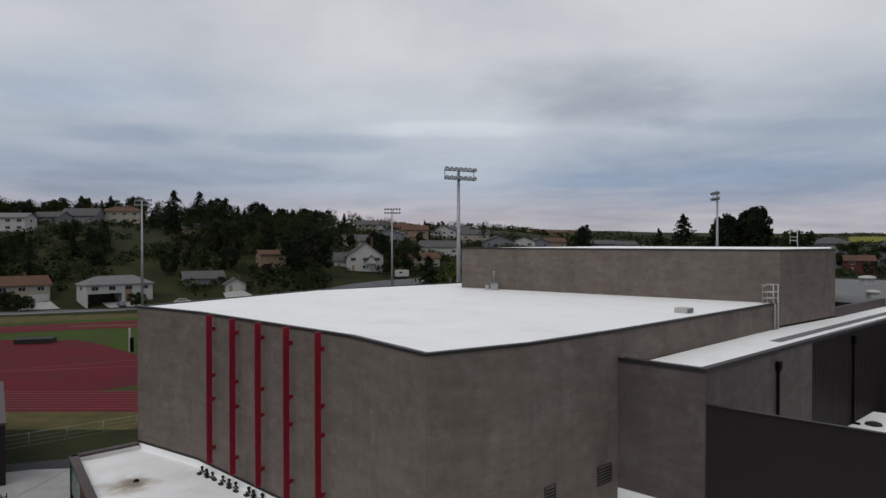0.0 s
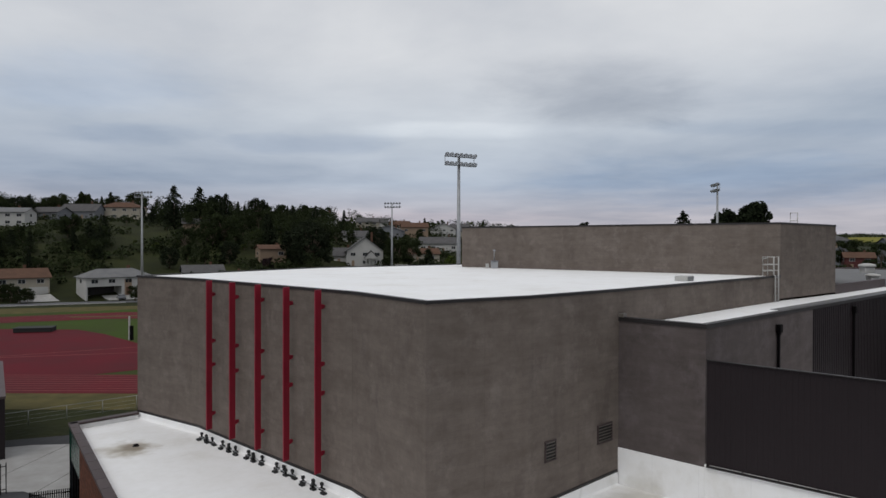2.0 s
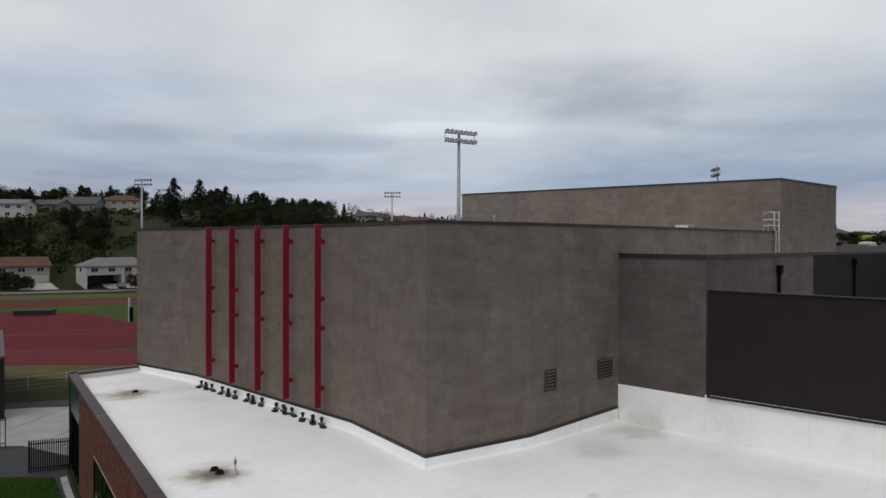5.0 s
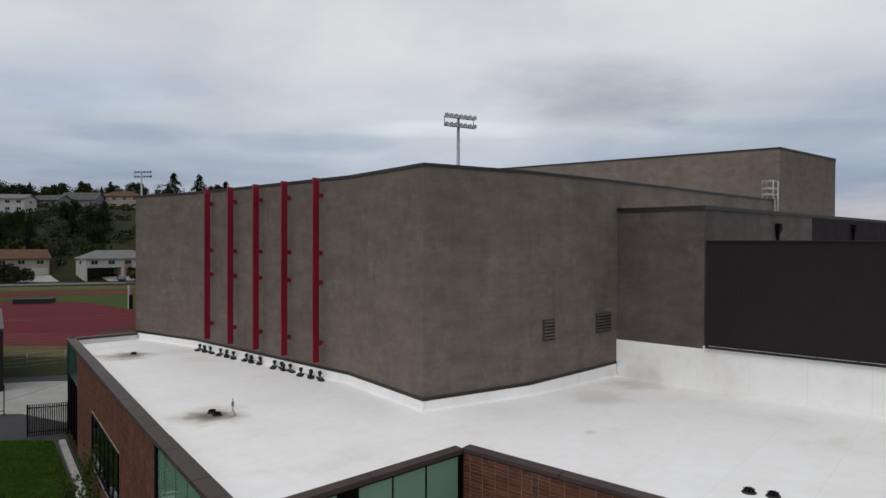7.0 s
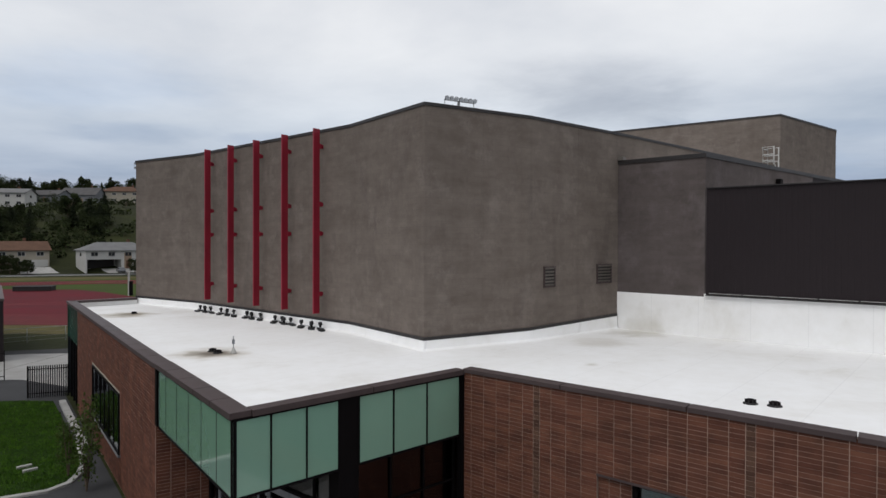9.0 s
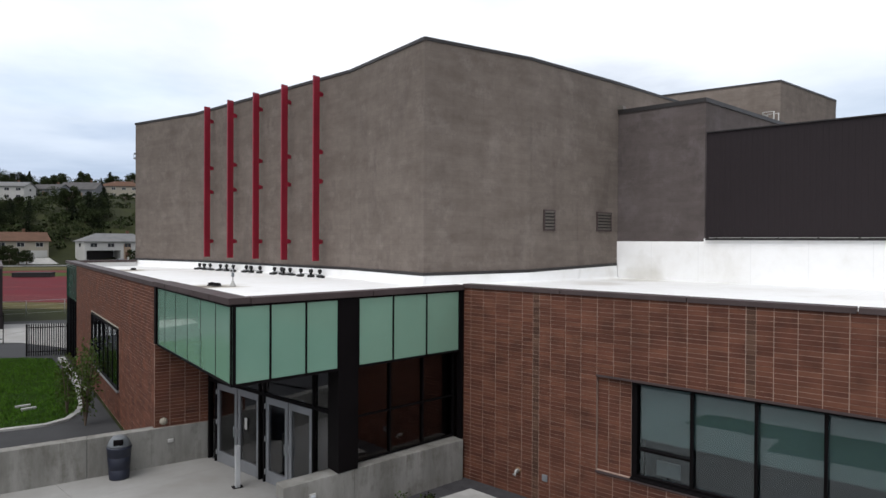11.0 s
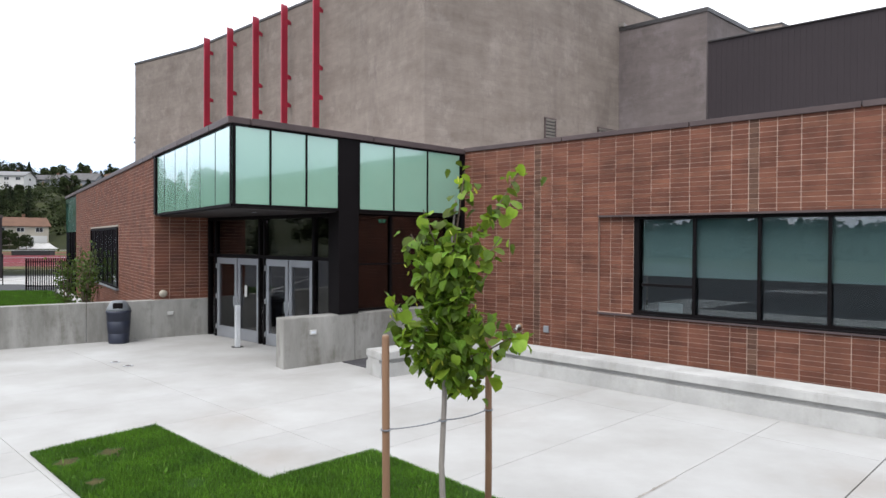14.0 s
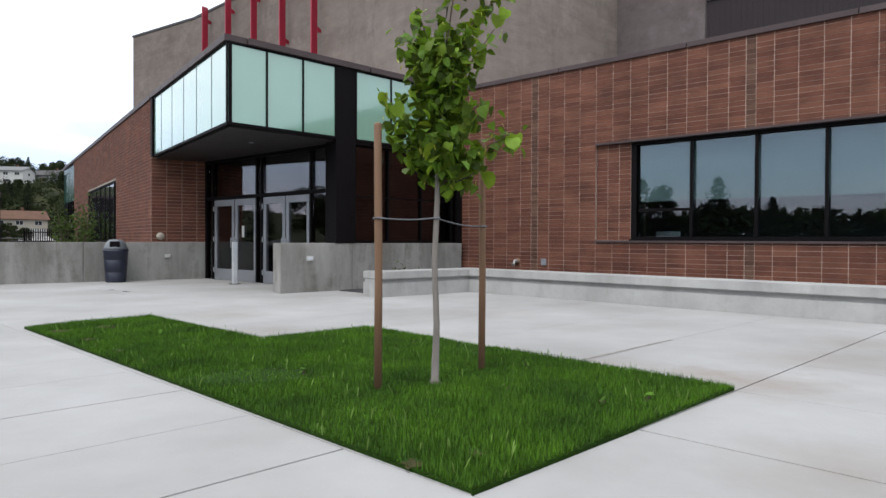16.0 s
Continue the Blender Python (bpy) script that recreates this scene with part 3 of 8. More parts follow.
def offset_line(poly, d, closed=False):
    """A plan line moved by d to its left."""
    out = []
    n = len(poly)
    for i in range(n):
        dirs = []
        if i > 0 or closed:
            dirs.append((Vector(poly[i]) - Vector(poly[i - 1])).normalized())
        if i < n - 1 or closed:
            dirs.append((Vector(poly[(i + 1) % n]) - Vector(poly[i])).normalized())
        nor = [Vector((-v.y, v.x)) for v in dirs]
        s = sum(nor, Vector((0, 0)))
        s = s / s.length
        s = s / max(0.3, s.dot(nor[0]))
        out.append((poly[i][0] + s.x * d, poly[i][1] + s.y * d))
    return out


def add_band(bm, line, d0, d1, z0, z1, closed=False):
    """A band along a plan line, from d0 to d1 to its left and from z0 to z1."""
    a, b = offset_line(line, d0, closed), offset_line(line, d1, closed)
    rows = []
    for p, q in zip(a, b):
        rows.append([bm.verts.new((p[0], p[1], z0)), bm.verts.new((q[0], q[1], z0)), bm.verts.new((q[0], q[1], z1)), bm.verts.new((p[0], p[1], z1))])
    n = len(rows)
    for i in range(n if closed else n - 1):
        r, s = rows[i], rows[(i + 1) % n]
        for k in range(4):
            bm.faces.new((r[k], r[(k + 1) % 4], s[(k + 1) % 4], s[k]))
    if not closed:
        bm.faces.new(rows[0][::-1])
        bm.faces.new(rows[-1])
    bmesh.ops.recalc_face_normals(bm, faces=bm.faces[:])


def add_wall(bm, p, q, z0, z1, thick, holes=()):
    """A wall from p to q, thick to its left, with holes (u0, u1, z0, z1) through it."""
    m, length = run(p, q)
    us = sorted({0.0, length, *[u for h in holes for u in h[:2]]})
    zs = sorted({z0, z1, *[z for h in holes for z in h[2:]]})
    for u0, u1 in zip(us, us[1:]):
        for a, b in zip(zs, zs[1:]):
            if not any(h[0] < (u0 + u1) / 2 < h[1] and h[2] < (a + b) / 2 < h[3] for h in holes):
                add_box(bm, (u0 + u1) / 2, thick / 2, (a + b) / 2, u1 - u0, thick, b - a, m)


def along(p, q, u, v=0.0):
    d = (Vector(q) - Vector(p)).normalized()
    return (p[0] + d.x * u - d.y * v, p[1] + d.y * u + d.x * v)


# ---- the plan ----
A = (-4.33, 11.95)          # outer corner of the glazed canopy
B = (0.65, 16.20)           # where the canopy meets the long brick wall
D = (-8.40, 16.93)          # end of the side wing's brick wall
E = (-22.50, 34.55)         # far end of the side wing
R = along(B, (8.01, 10.36), 15.0)   # far end of the long brick wall
BL, K1, K2, BF, K3, BJ = (-19.65, 36.95), (-14.45, 33.85), (-4.02, 25.25), (-0.64, 21.15), (3.57, 23.40), (8.17, 26.90)
TM, TR, TL = (22.85, 39.00), (30.25, 44.35), (1.72, 52.80)
C2 = (11.20, 24.52)
P2 = along((11.25, 24.47), (16.0, 20.78), 16.0)
LOW, HIGH, TOWER, SIDE = 5.45, 14.15, 17.75, 12.84

# ---- the gymnasium block ----
block = [BL, K1, K2, BF, K3, BJ, TM, (12.0, 58.0), (1.6, 58.2), (-10.9, 49.6)]
gym = thing("gymnasium_block", "tall grey-brown cast wall block with dark coping and white flat roof", "building", kind="structure")
bm = bmesh.new()
add_prism(bm, block, 0.0, HIGH - 0.12)
part("wall", bm, M_WALL, gym)
bm = bmesh.new()
add_prism(bm, offset_line(block, 0.19, True), HIGH - 0.12, HIGH - 0.07)
part("roof", bm, M_ROOF, gym, "white membrane roof")
bm = bmesh.new()
add_band(bm, block, -0.04, 0.19, HIGH - 0.12, HIGH, True)
part("coping", bm, M_COPING_DARK, gym, "dark metal coping")
# joints in the cast wall
for p, q, u in ((K1, K2, 0.02), (K2, BF, 0.05), (K3, BJ, 0.1), (K3, BJ, 3.0), (BF, K3, 2.55)):
    bm = bmesh.new()
    m, _ = run(p, q)
    add_box(bm, u, -0.001, 9.7, 0.014, 0.006, 8.6, m)
    part("wall_joint", bm, M_WALL, gym)

tower = thing("stage_tower", "higher grey-brown cast wall tower with dark coping", "building", kind="structure")
tpoly = [TM, TR, (42.0, 62.0), (22.0, 76.0), TL]
bm = bmesh.new()
add_prism(bm, tpoly, HIGH - 1.6, TOWER - 0.1)
part("wall", bm, M_WALL, tower)
bm = bmesh.new()
add_band(bm, tpoly, -0.04, 0.2, TOWER - 0.12, TOWER, True)
part("coping", bm, M_COPING_DARK, tower)
bm = bmesh.new()
add_prism(bm, offset_line(tpoly, 0.2, True), TOWER - 0.1, TOWER - 0.05)
part("roof", bm, M_ROOF, tower)

# the lower block beside the gymnasium, clad in dark metal farther on
side = thing("side_block", "grey cast wall block with dark ribbed cladding and white roof", "building", kind="structure")
S1 = along(C2, (20.5, 31.9), 11.9)
S2 = along(C2, (20.5, 31.9), 40.0)
bm = bmesh.new()
add_prism(bm, [(8.17, 27.0), C2, S1, along(C2, S1, 11.9, 0.8), along(C2, S1, 0.8, 3.0)], 5.0, SIDE - 0.62)
add_band(bm, [(8.17, 27.02), C2, S1], 0.0, 0.2, SIDE - 0.62, SIDE - 0.18)
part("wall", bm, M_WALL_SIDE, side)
bm = bmesh.new()
add_prism(bm, [(9.0, 27.4), along(C2, S1, 0.4, 0.21), along(C2, S1, 11.9, 0.21), along(C2, S2, 40.0, 0.21), along(C2, S2, 40.0, 3.9), (31, 45), (23, 39.2)], SIDE - 0.6, SIDE - 0.44)
part("roof", bm, M_ROOF, side, "white membrane roof")
bm = bmesh.new()
m, ln = run(S1, S2)
add_box(bm, ln / 2, 0.2, 9.4, ln, 0.4, SIDE - 0.12 - 6.1 + 0.05, m)
for k in range(int(ln / 0.3)):
    add_box(bm, 0.15 + 0.3 * k, -0.008, 9.4, 0.05, 0.03, SIDE - 6.2, m)
part("cladding", bm, M_PANEL, side, "dark ribbed metal cladding")
bm = bmesh.new()
add_band(bm, [(8.17, 27.02), C2, S1, S2], -0.05, 0.26, SIDE - 0.18, SIDE)
part("coping", bm, M_COPING_DARK, side)
bm = bmesh.new()
add_box(bm, 0.16, 0.10, SIDE + 0.09, 0.36, 0.40, 0.17, run((8.17, 27.02), C2)[0], 0.015)
part("coping_end", bm, M_SLAT, side, "tan stop end of the coping against the wall")
bm = bmesh.new()
add_band(bm, [along(C2, S1, 0.5, 0.262), along(C2, S2, 40.0, 0.262)], 0.0, 0.05, SIDE - 0.45, SIDE - 0.02)
part("flashing", bm, M_WHITE, side)
bm = bmesh.new()
add_band(bm, [along(C2, S2, 12.2, 1.75), along(C2, S2, 39.5, 1.75)], 0.0, 0.6, SIDE - 0.44, SIDE - 0.425)
part("walk_pad", bm, M_SHINGLE_PALE, side, "grey walkway pad on the white roof")
bm = bmesh.new()
add_band(bm, [along(C2, S2, 27.3, 3.7), along(C2, S2, 40.0, 3.7)], 0.0, 0.35, SIDE - 1.0, SIDE + 0.3)
part("parapet", bm, M_COPING, side)
for u, z0, z1 in ((7.2, 6.9, 12.32), (18.4, 6.9, 12.5)):
    bm = bmesh.new()
    m, _ = run(C2, S2)
    add_box(bm, u, -0.09, (z0 + z1 - 0.5) / 2, 0.12, 0.12, z1 - 0.5 - z0, m, 0.01)
    add_box(bm, u, -0.12, z1 - 0.3, 0.32, 0.22, 0.42, m, 0.02)
    add_box(bm, u, -0.10, z1 - 0.55, 0.2, 0.16, 0.12, m, 0.02)
    add_tube(bm, [m @ Vector((u, -0.09, z0 + 0.1)), m @ Vector((u + 0.05, -0.16, z0 + 0.04)), m @ Vector((u + 0.12, -0.42, z0 + 0.03))], 0.07, 8)
    part("downspout", bm, M_BLACK, side, "black downspout with a box head")

# roof terrace behind the metal screen
upper = thing("raised_roof", "raised white membrane roof with upstand behind a metal screen", "roof", kind="structure")
bm = bmesh.new()
add_prism(bm, [along(C2, P2, -0.03), along(C2, P2, 16.0), along(C2, P2, 16.0, 22.0), along(C2, P2, -0.03, 22.0)], LOW - 0.7, 6.85)
add_band(bm, [(8.2, 26.97), C2], -0.03, 0.2, LOW - 0.7, 6.72)
part("upstand", bm, M_ROOF, upper)
screen = thing("roof_screen", "dark brown ribbed metal screen wall on a white upstand", "screen", kind="structure")
m, ln = run((11.22, 24.44), P2)
bm = bmesh.new()
add_box(bm, ln / 2, 0.04, 9.05, ln, 0.10, 4.54, m)
part("sheeting", bm, M_PANEL, screen)
for k in range(int(ln / 0.2)):
    bm = bmesh.new()
    add_box(bm, 0.1 + 0.2 * k, -0.019, 9.05, 0.07, 0.02, 4.48, m, 0.006)
    part("rib", bm, M_PANEL, screen)
bm = bmesh.new()
add_box(bm, ln / 2, -0.02, 6.80, ln, 0.16, 0.05, m)
add_box(bm, ln / 2, -0.02, 11.33, ln, 0.16, 0.04, m)
part("edge_trim", bm, M_COPING_DARK, screen)
for k in range(12):
    bm = bmesh.new()
    add_box(bm, 0.75 + 1.3 * k, -0.05, 6.88, 1.22 + 0.03 * ((k * 7) % 3), 0.04, 0.022, m, 0.006)
    part("base_clip", bm, M_WHITE, screen, "pale flashing piece along the foot")

# red fins on stand-off brackets
m, _ = run(K1, K2)
for i in range(5):
    u = 1.945 + 2.416 * i
    fin = thing("red_fin", "tall red painted steel fin standing off the grey wall", "fin", "red fins on the gymnasium wall")
    bm = bmesh.new()
    add_box(bm, u, -0.36, 9.94, 0.08, 0.34, 8.40, m, 0.008)
    part("blade", bm, M_RED, fin)
    for z in (13.35, 10.72, 9.38, 6.62):
        bm = bmesh.new()
        add_box(bm, u, -0.10, z, 0.10, 0.22, 0.16, m, 0.01)
        add_box(bm, u + 0.05, -0.16, z, 0.03, 0.14, 0.22, m)
        part("bracket", bm, M_RED, fin)

# louvred vents
for name_p, name_q, c, w, h in ((K3, BJ, (4.51, 24.08, 7.57), 0.62, 0.82), (K3, BJ, (7.37, 26.35, 7.60), 1.0, 0.82)):
    m, _ = run(name_p, name_q)
    loc = m.inverted() @ Vector(c)
    vent = thing("louvred_vent", "brown louvred metal vent set in the grey wall", "vent", "wall vents")
    bm = bmesh.new()
    add_box(bm, loc.x, -0.004, loc.z, w, 0.03, h, m)
    part("backing", bm, M_COPING_DARK, vent)
    bm = bmesh.new()
    for dx, dz, sx, sz in ((0, h / 2, w + 0.08, 0.05), (0, -h / 2, w + 0.08, 0.05), (w / 2, 0, 0.05, h), (-w / 2, 0, 0.05, h)):
        add_box(bm, loc.x + dx, -0.03, loc.z + dz, sx, 0.06, sz, m)
    part("surround", bm, M_COPING, vent)
    n = 6
    for k in range(n):
        bm = bmesh.new()
        mm = m @ pose(loc.x, -0.035, loc.z - h / 2 + (k + 0.5) * h / n, 35)
        add_box(bm, 0, 0, 0, w - 0.05, 0.012, h / n * 0.75, mm)
        part("slat", bm, M_SLAT, vent)


# caged roof ladders
def roof_ladder(c, turn, z0, z1, z2):
    lad = thing("roof_ladder", "galvanised steel roof ladder with a walk-through top rail", "ladder", "roof ladders", at=(c[0], c[1], 0), turn=turn)
    for s in (-0.28, 0.28):
        bm = bmesh.new()
        add_tube(bm, [(s, 0, z0), (s, 0, z1), (s * 1.5, 0.05, z1 + 0.1), (s * 1.5, 0.05, z2), (s * 1.5, 0.75, z2), (s * 1.5, 0.75, z1)], 0.05, 8)
        part("rail", bm, M_WHITE, lad)
        for z in (z1 + 0.35, z1 + 0.75):
            bm = bmesh.new()
            add_tube(bm, [(s * 1.5, 0.05, z), (s * 1.5, 0.75, z)], 0.04, 6)
            part("guard_bar", bm, M_WHITE, lad)
    for z in np.arange(z1 + 0.3, z2 + 0.05, 0.42):
        bm = bmesh.new()
        add_tube(bm, [(-0.42, 0.75, z), (0.42, 0.75, z)], 0.04, 6)
        part("guard_bar", bm, M_WHITE, lad)
    z = z0 + 0.15
    while z < z1:
        bm = bmesh.new()
        add_tube(bm, [(-0.28, 0, z), (0.28, 0, z)], 0.02, 6)
        part("rung", bm, M_GALV, lad)
        z += 0.3


lt = math.degrees(math.atan2(TM[1] - BJ[1], TM[0] - BJ[0]))
lp = along(BJ, TM, 18.05, -0.16)
roof_ladder(lp, lt, SIDE - 0.44, HIGH, HIGH + 1.25)
roof_ladder((38.6, 62.6), lt + 20, TOWER - 0.05, TOWER + 0.3, TOWER + 1.9)

# small things on the gymnasium roof
vent = thing("roof_exhaust", "small grey roof exhaust box with a short mast", "roof vent", at=(4.45, 50.0, HIGH - 0.07))
bm = bmesh.new()
add_box(bm, 0, 0, 0.30, 0.6, 0.6, 0.6, None, 0.03)
part("box", bm, M_GALV, vent)
bm = bmesh.new()
add_box(bm, 0, 0, 0.63, 0.7, 0.7, 0.06, None, 0.02)
part("cap", bm, M_GREYPAINT, vent)
bm = bmesh.new()
add_tube(bm, [(0.0, 0.2, 0.6), (0.0, 0.2, 1.6)], 0.035, 6)
add_box(bm, 0, 0.2, 1.55, 0.22, 0.1, 0.14, None, 0.02)
part("mast", bm, M_GALV, vent)
bm = bmesh.new()
add_box(bm, -0.6, 0.2, 0.2, 0.3, 0.3, 0.4, None, 0.05)
part("hood", bm, M_WHITE, vent)
hatch = thing("louvred_roof_hood", "low pale louvred hood on the white roof", "roof vent", at=(14.2, 33.9, HIGH - 0.07), turn=lt)
bm = bmesh.new()
add_box(bm, 0, 0, 0.15, 0.8, 0.8, 0.30, None, 0.02)
part("box", bm, M_WHITE, hatch)
for k in range(4):
    bm = bmesh.new()
    add_box(bm, 0, -0.41, 0.05 + 0.065 * k, 0.76, 0.05, 0.025)
    part("slat", bm, M_GREYPAINT, hatch)

# roofs beyond the tower
far = thing("far_school_roof", "long low white school roof beyond the tower", "roof", kind="structure")
bm = bmesh.new()
add_prism(bm, [(40, 52), (62, 44), (90, 74), (60, 96), (34, 62)], 4.0, 12.2)
part("wall", bm, M_WALL, far)
bm = bmesh.new()
add_prism(bm, [(40, 52), (62, 44), (90, 74), (60, 96), (34, 62)], 12.2, 12.3)
part("roof", bm, M_SHINGLE_PALE, far, "pale grey membrane roof")
bm = bmesh.new()
add_band(bm, [(40, 52), (62, 44), (90, 74), (60, 96), (34, 62)], -0.05, 0.4, 12.1, 12.5, True)
part("coping", bm, M_COPING, far)
for x, y, s in ((59, 80, 1.5), (45.6, 61, 1.0), (66, 72, 1.4)):
    hv = thing("rooftop_unit", "white rounded rooftop ventilation unit", "roof vent", "units on the far roof", at=(x, y, 12.3))
    bm = bmesh.new()
    add_box(bm, 0, 0, 0.25 * s, 0.9 * s, 0.9 * s, 0.5 * s, None, 0.03)
    part("curb", bm, M_WHITE, hv)
    bm = bmesh.new()
    add_lathe(bm, [(0.4 * s, 0.5 * s), (0.75 * s, 0.56 * s), (0.7 * s, 0.75 * s), (0.3 * s, 0.85 * s)], 16)
    part("hood", bm, M_WHITE, hv)

# ---- the low wing: roof, copings, walls ----
wing = thing("entrance_wing", "low brick school wing with white flat roof and bronze coping", "building", kind="structure")
roofpoly = [A, B, R, along(C2, P2, 16.0, 0.0), along(C2, P2, 0.0, -0.01), (8.2, 27.0), BJ, K3, BF, K2, K1, BL, E, D]
bm = bmesh.new()
inner = [along(A, B, 0.3, 0.3), along(B, R, -0.1, 0.3), along(B, R, 15.0, 0.3)] + [tuple(p) for p in roofpoly[3:12]] + [along(E, D, 0.3, 0.3), along(D, A, 0.0, 0.3)]
add_prism(bm, inner, LOW - 0.70, LOW - 0.45)
part("roof", bm, M_ROOF, wing, "white membrane roof")
bm = bmesh.new()
add_band(bm, [BL, E, D, A, B, R], 0.20, 0.302, LOW - 0.68, LOW - 0.185)
part("parapet", bm, M_ROOF, wing, "white membrane turned up the parapet")
# the roof sheet turned up against the tall wall, with a sloped fillet and a dark flashing that climbs to the inner corner
cant = [BL, K1, K2, BF, K3, BJ]
foot = [LOW - 0.06, LOW - 0.06, LOW - 0.06, LOW - 0.07, LOW - 0.03, LOW + 0.14]
bm = bmesh.new()
lines = [(offset_line(cant, -0.006), foot), (offset_line(cant, -0.035), foot), (offset_line(cant, -0.06), [LOW - 0.38] * 6), (offset_line(cant, -0.17), [LOW - 0.446] * 6)]
rows_ = [[bm.verts.new((*p, z)) for p, z in zip(line, zs)] for line, zs in lines]
for ra, rb in zip(rows_, rows_[1:]):
    for i in range(5):
        bm.faces.new((ra[i], ra[i + 1], rb[i + 1], rb[i]))
bmesh.ops.recalc_face_normals(bm, faces=bm.faces[:])
part("cant_strip", bm, M_ROOF, wing)
bm = bmesh.new()
add_band(bm, cant, -0.045, 0.0, LOW - 0.06, LOW + 0.06)
for v in bm.verts:
    near = min(range(6), key=lambda i: (Vector(cant[i]) - v.co.xy).length)
    v.co.z += foot[near] - (LOW - 0.06)
part("base_flashing", bm, M_COPING_DARK, wing)


def coping_run(p, q, z0, z1, out, inn, step):
    """Coping in lengths with a small gap at each joint."""
    m, ln = run(p, q)
    n = max(1, round(ln / step))
    for k in range(n):
        bm = bmesh.new()
        w = ln / n
        add_box(bm, (k + 0.5) * w, (inn - out) / 2, (z0 + z1) / 2, w - 0.022, inn + out, z1 - z0, m, 0.008)
        part("coping_length", bm, M_COPING, wing)


coping_run(D, A, LOW - 0.16, LOW - 0.02, 0.05, 0.42, 1.3)
coping_run(E, D, LOW - 0.18, LOW - 0.04, 0.05, 0.42, 1.3)
coping_run(along(A, B, 0.42), B, LOW - 0.16, LOW - 0.02, 0.05, 0.30, 2.6)
coping_run(B, R, LOW - 0.10, LOW + 0.012, 0.06, 0.31, 2.9)
coping_run(BL, E, LOW - 0.18, LOW - 0.04, 0.05, 0.42, 1.9)

# long brick wall with its window band
U0, U1, ZW0, ZW1 = 4.780, 14.4, 1.219, 3.454     # window opening
UR = 3.958                                     # start of the recessed brick bay beside it
wall_r = tagged(new("wall_long_brick"), "brown-red stack-bond brick wall above a seat wall", "wall", kind="structure")
bm = bmesh.new()
add_wall(bm, along(B, R, 0.0, -0.009), along(B, R, 15.0, -0.009), -0.3, LOW - 0.10, 0.36, [(U0, U1, ZW0, ZW1), (UR, U0, ZW0, ZW1)])
add_wall(bm, along(B, R, UR - 0.05, 0.066), along(B, R, U0, 0.066), ZW0, ZW1, 0.24)
part("backing", bm, M_MORTAR, wall_r)
bm = bmesh.new()
m, _ = run(B, R)
for z in (ZW0 - 0.03, ZW1 + 0.02):
    add_box(bm, (UR + U1) / 2, 0.02, z, U1 - UR, 0.16, 0.045, m)
part("lintel", bm, M_COPING, wall_r, "thin dark sill and lintel plates")

win = tagged(new("window_1"), "long dark-framed window band with half-lowered white shades", "window", kind="structure")
muls = [4.93, 6.09, 7.34, 8.53, 9.72, 10.95, 12.15, 13.3]
bm = bmesh.new()
add_box(bm, (U0 + U1) / 2, 0.14, ZW1 - 0.035, U1 - U0, 0.14, 0.07, m)
add_box(bm, (U0 + U1) / 2, 0.14, ZW0 + 0.04, U1 - U0, 0.14, 0.08, m)
add_box(bm, U0 + 0.06, 0.14, (ZW0 + ZW1) / 2, 0.12, 0.14, ZW1 - ZW0 - 0.15, m)
part("window_frame", bm, M_BLACK, win)
bm = bmesh.new()
add_box(bm, (U0 + U1) / 2, 0.03, ZW0 + 0.005, U1 - U0, 0.18, 0.03, m)
part("window_sill", bm, M_BLACK, win)
for a, b in zip(muls, muls[1:] + [U1]):
    if b < U1:
        bm = bmesh.new()
        add_box(bm, b, 0.13, (ZW0 + ZW1) / 2, 0.060, 0.13, ZW1 - ZW0 - 0.15, m, 0.006)
        part("mullion", bm, M_BLACK, win)
    if a == muls[0]:
        bm = bmesh.new()
        add_box(bm, (a + b) / 2, 0.13, ZW0 + 0.68, b - a - 0.06, 0.11, 0.06, m)
        part("transom", bm, M_BLACK, win)
    bm = bmesh.new()
    add_box(bm, (a + b) / 2, 0.16, (ZW0 + ZW1) / 2, b - a - 0.06, 0.012, ZW1 - ZW0 - 0.18, m)
    ob = part("pane", bm, M_GLASS, win)
    ob.visible_shadow = False
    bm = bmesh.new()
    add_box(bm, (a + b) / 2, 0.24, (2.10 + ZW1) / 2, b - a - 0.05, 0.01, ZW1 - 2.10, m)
    part("roller_shade", bm, M_SHADE, win, "half-lowered pale roller shade in a dimmed tone")
room = tagged(new("room_behind_window"), "dim classroom behind the long window band", "room", kind="structure")
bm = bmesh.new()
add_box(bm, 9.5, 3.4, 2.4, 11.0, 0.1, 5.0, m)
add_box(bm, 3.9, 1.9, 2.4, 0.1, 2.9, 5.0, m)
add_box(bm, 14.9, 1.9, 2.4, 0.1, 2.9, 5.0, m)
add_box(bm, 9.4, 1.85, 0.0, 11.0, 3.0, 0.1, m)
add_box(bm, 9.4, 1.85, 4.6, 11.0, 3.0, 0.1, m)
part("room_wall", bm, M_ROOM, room)
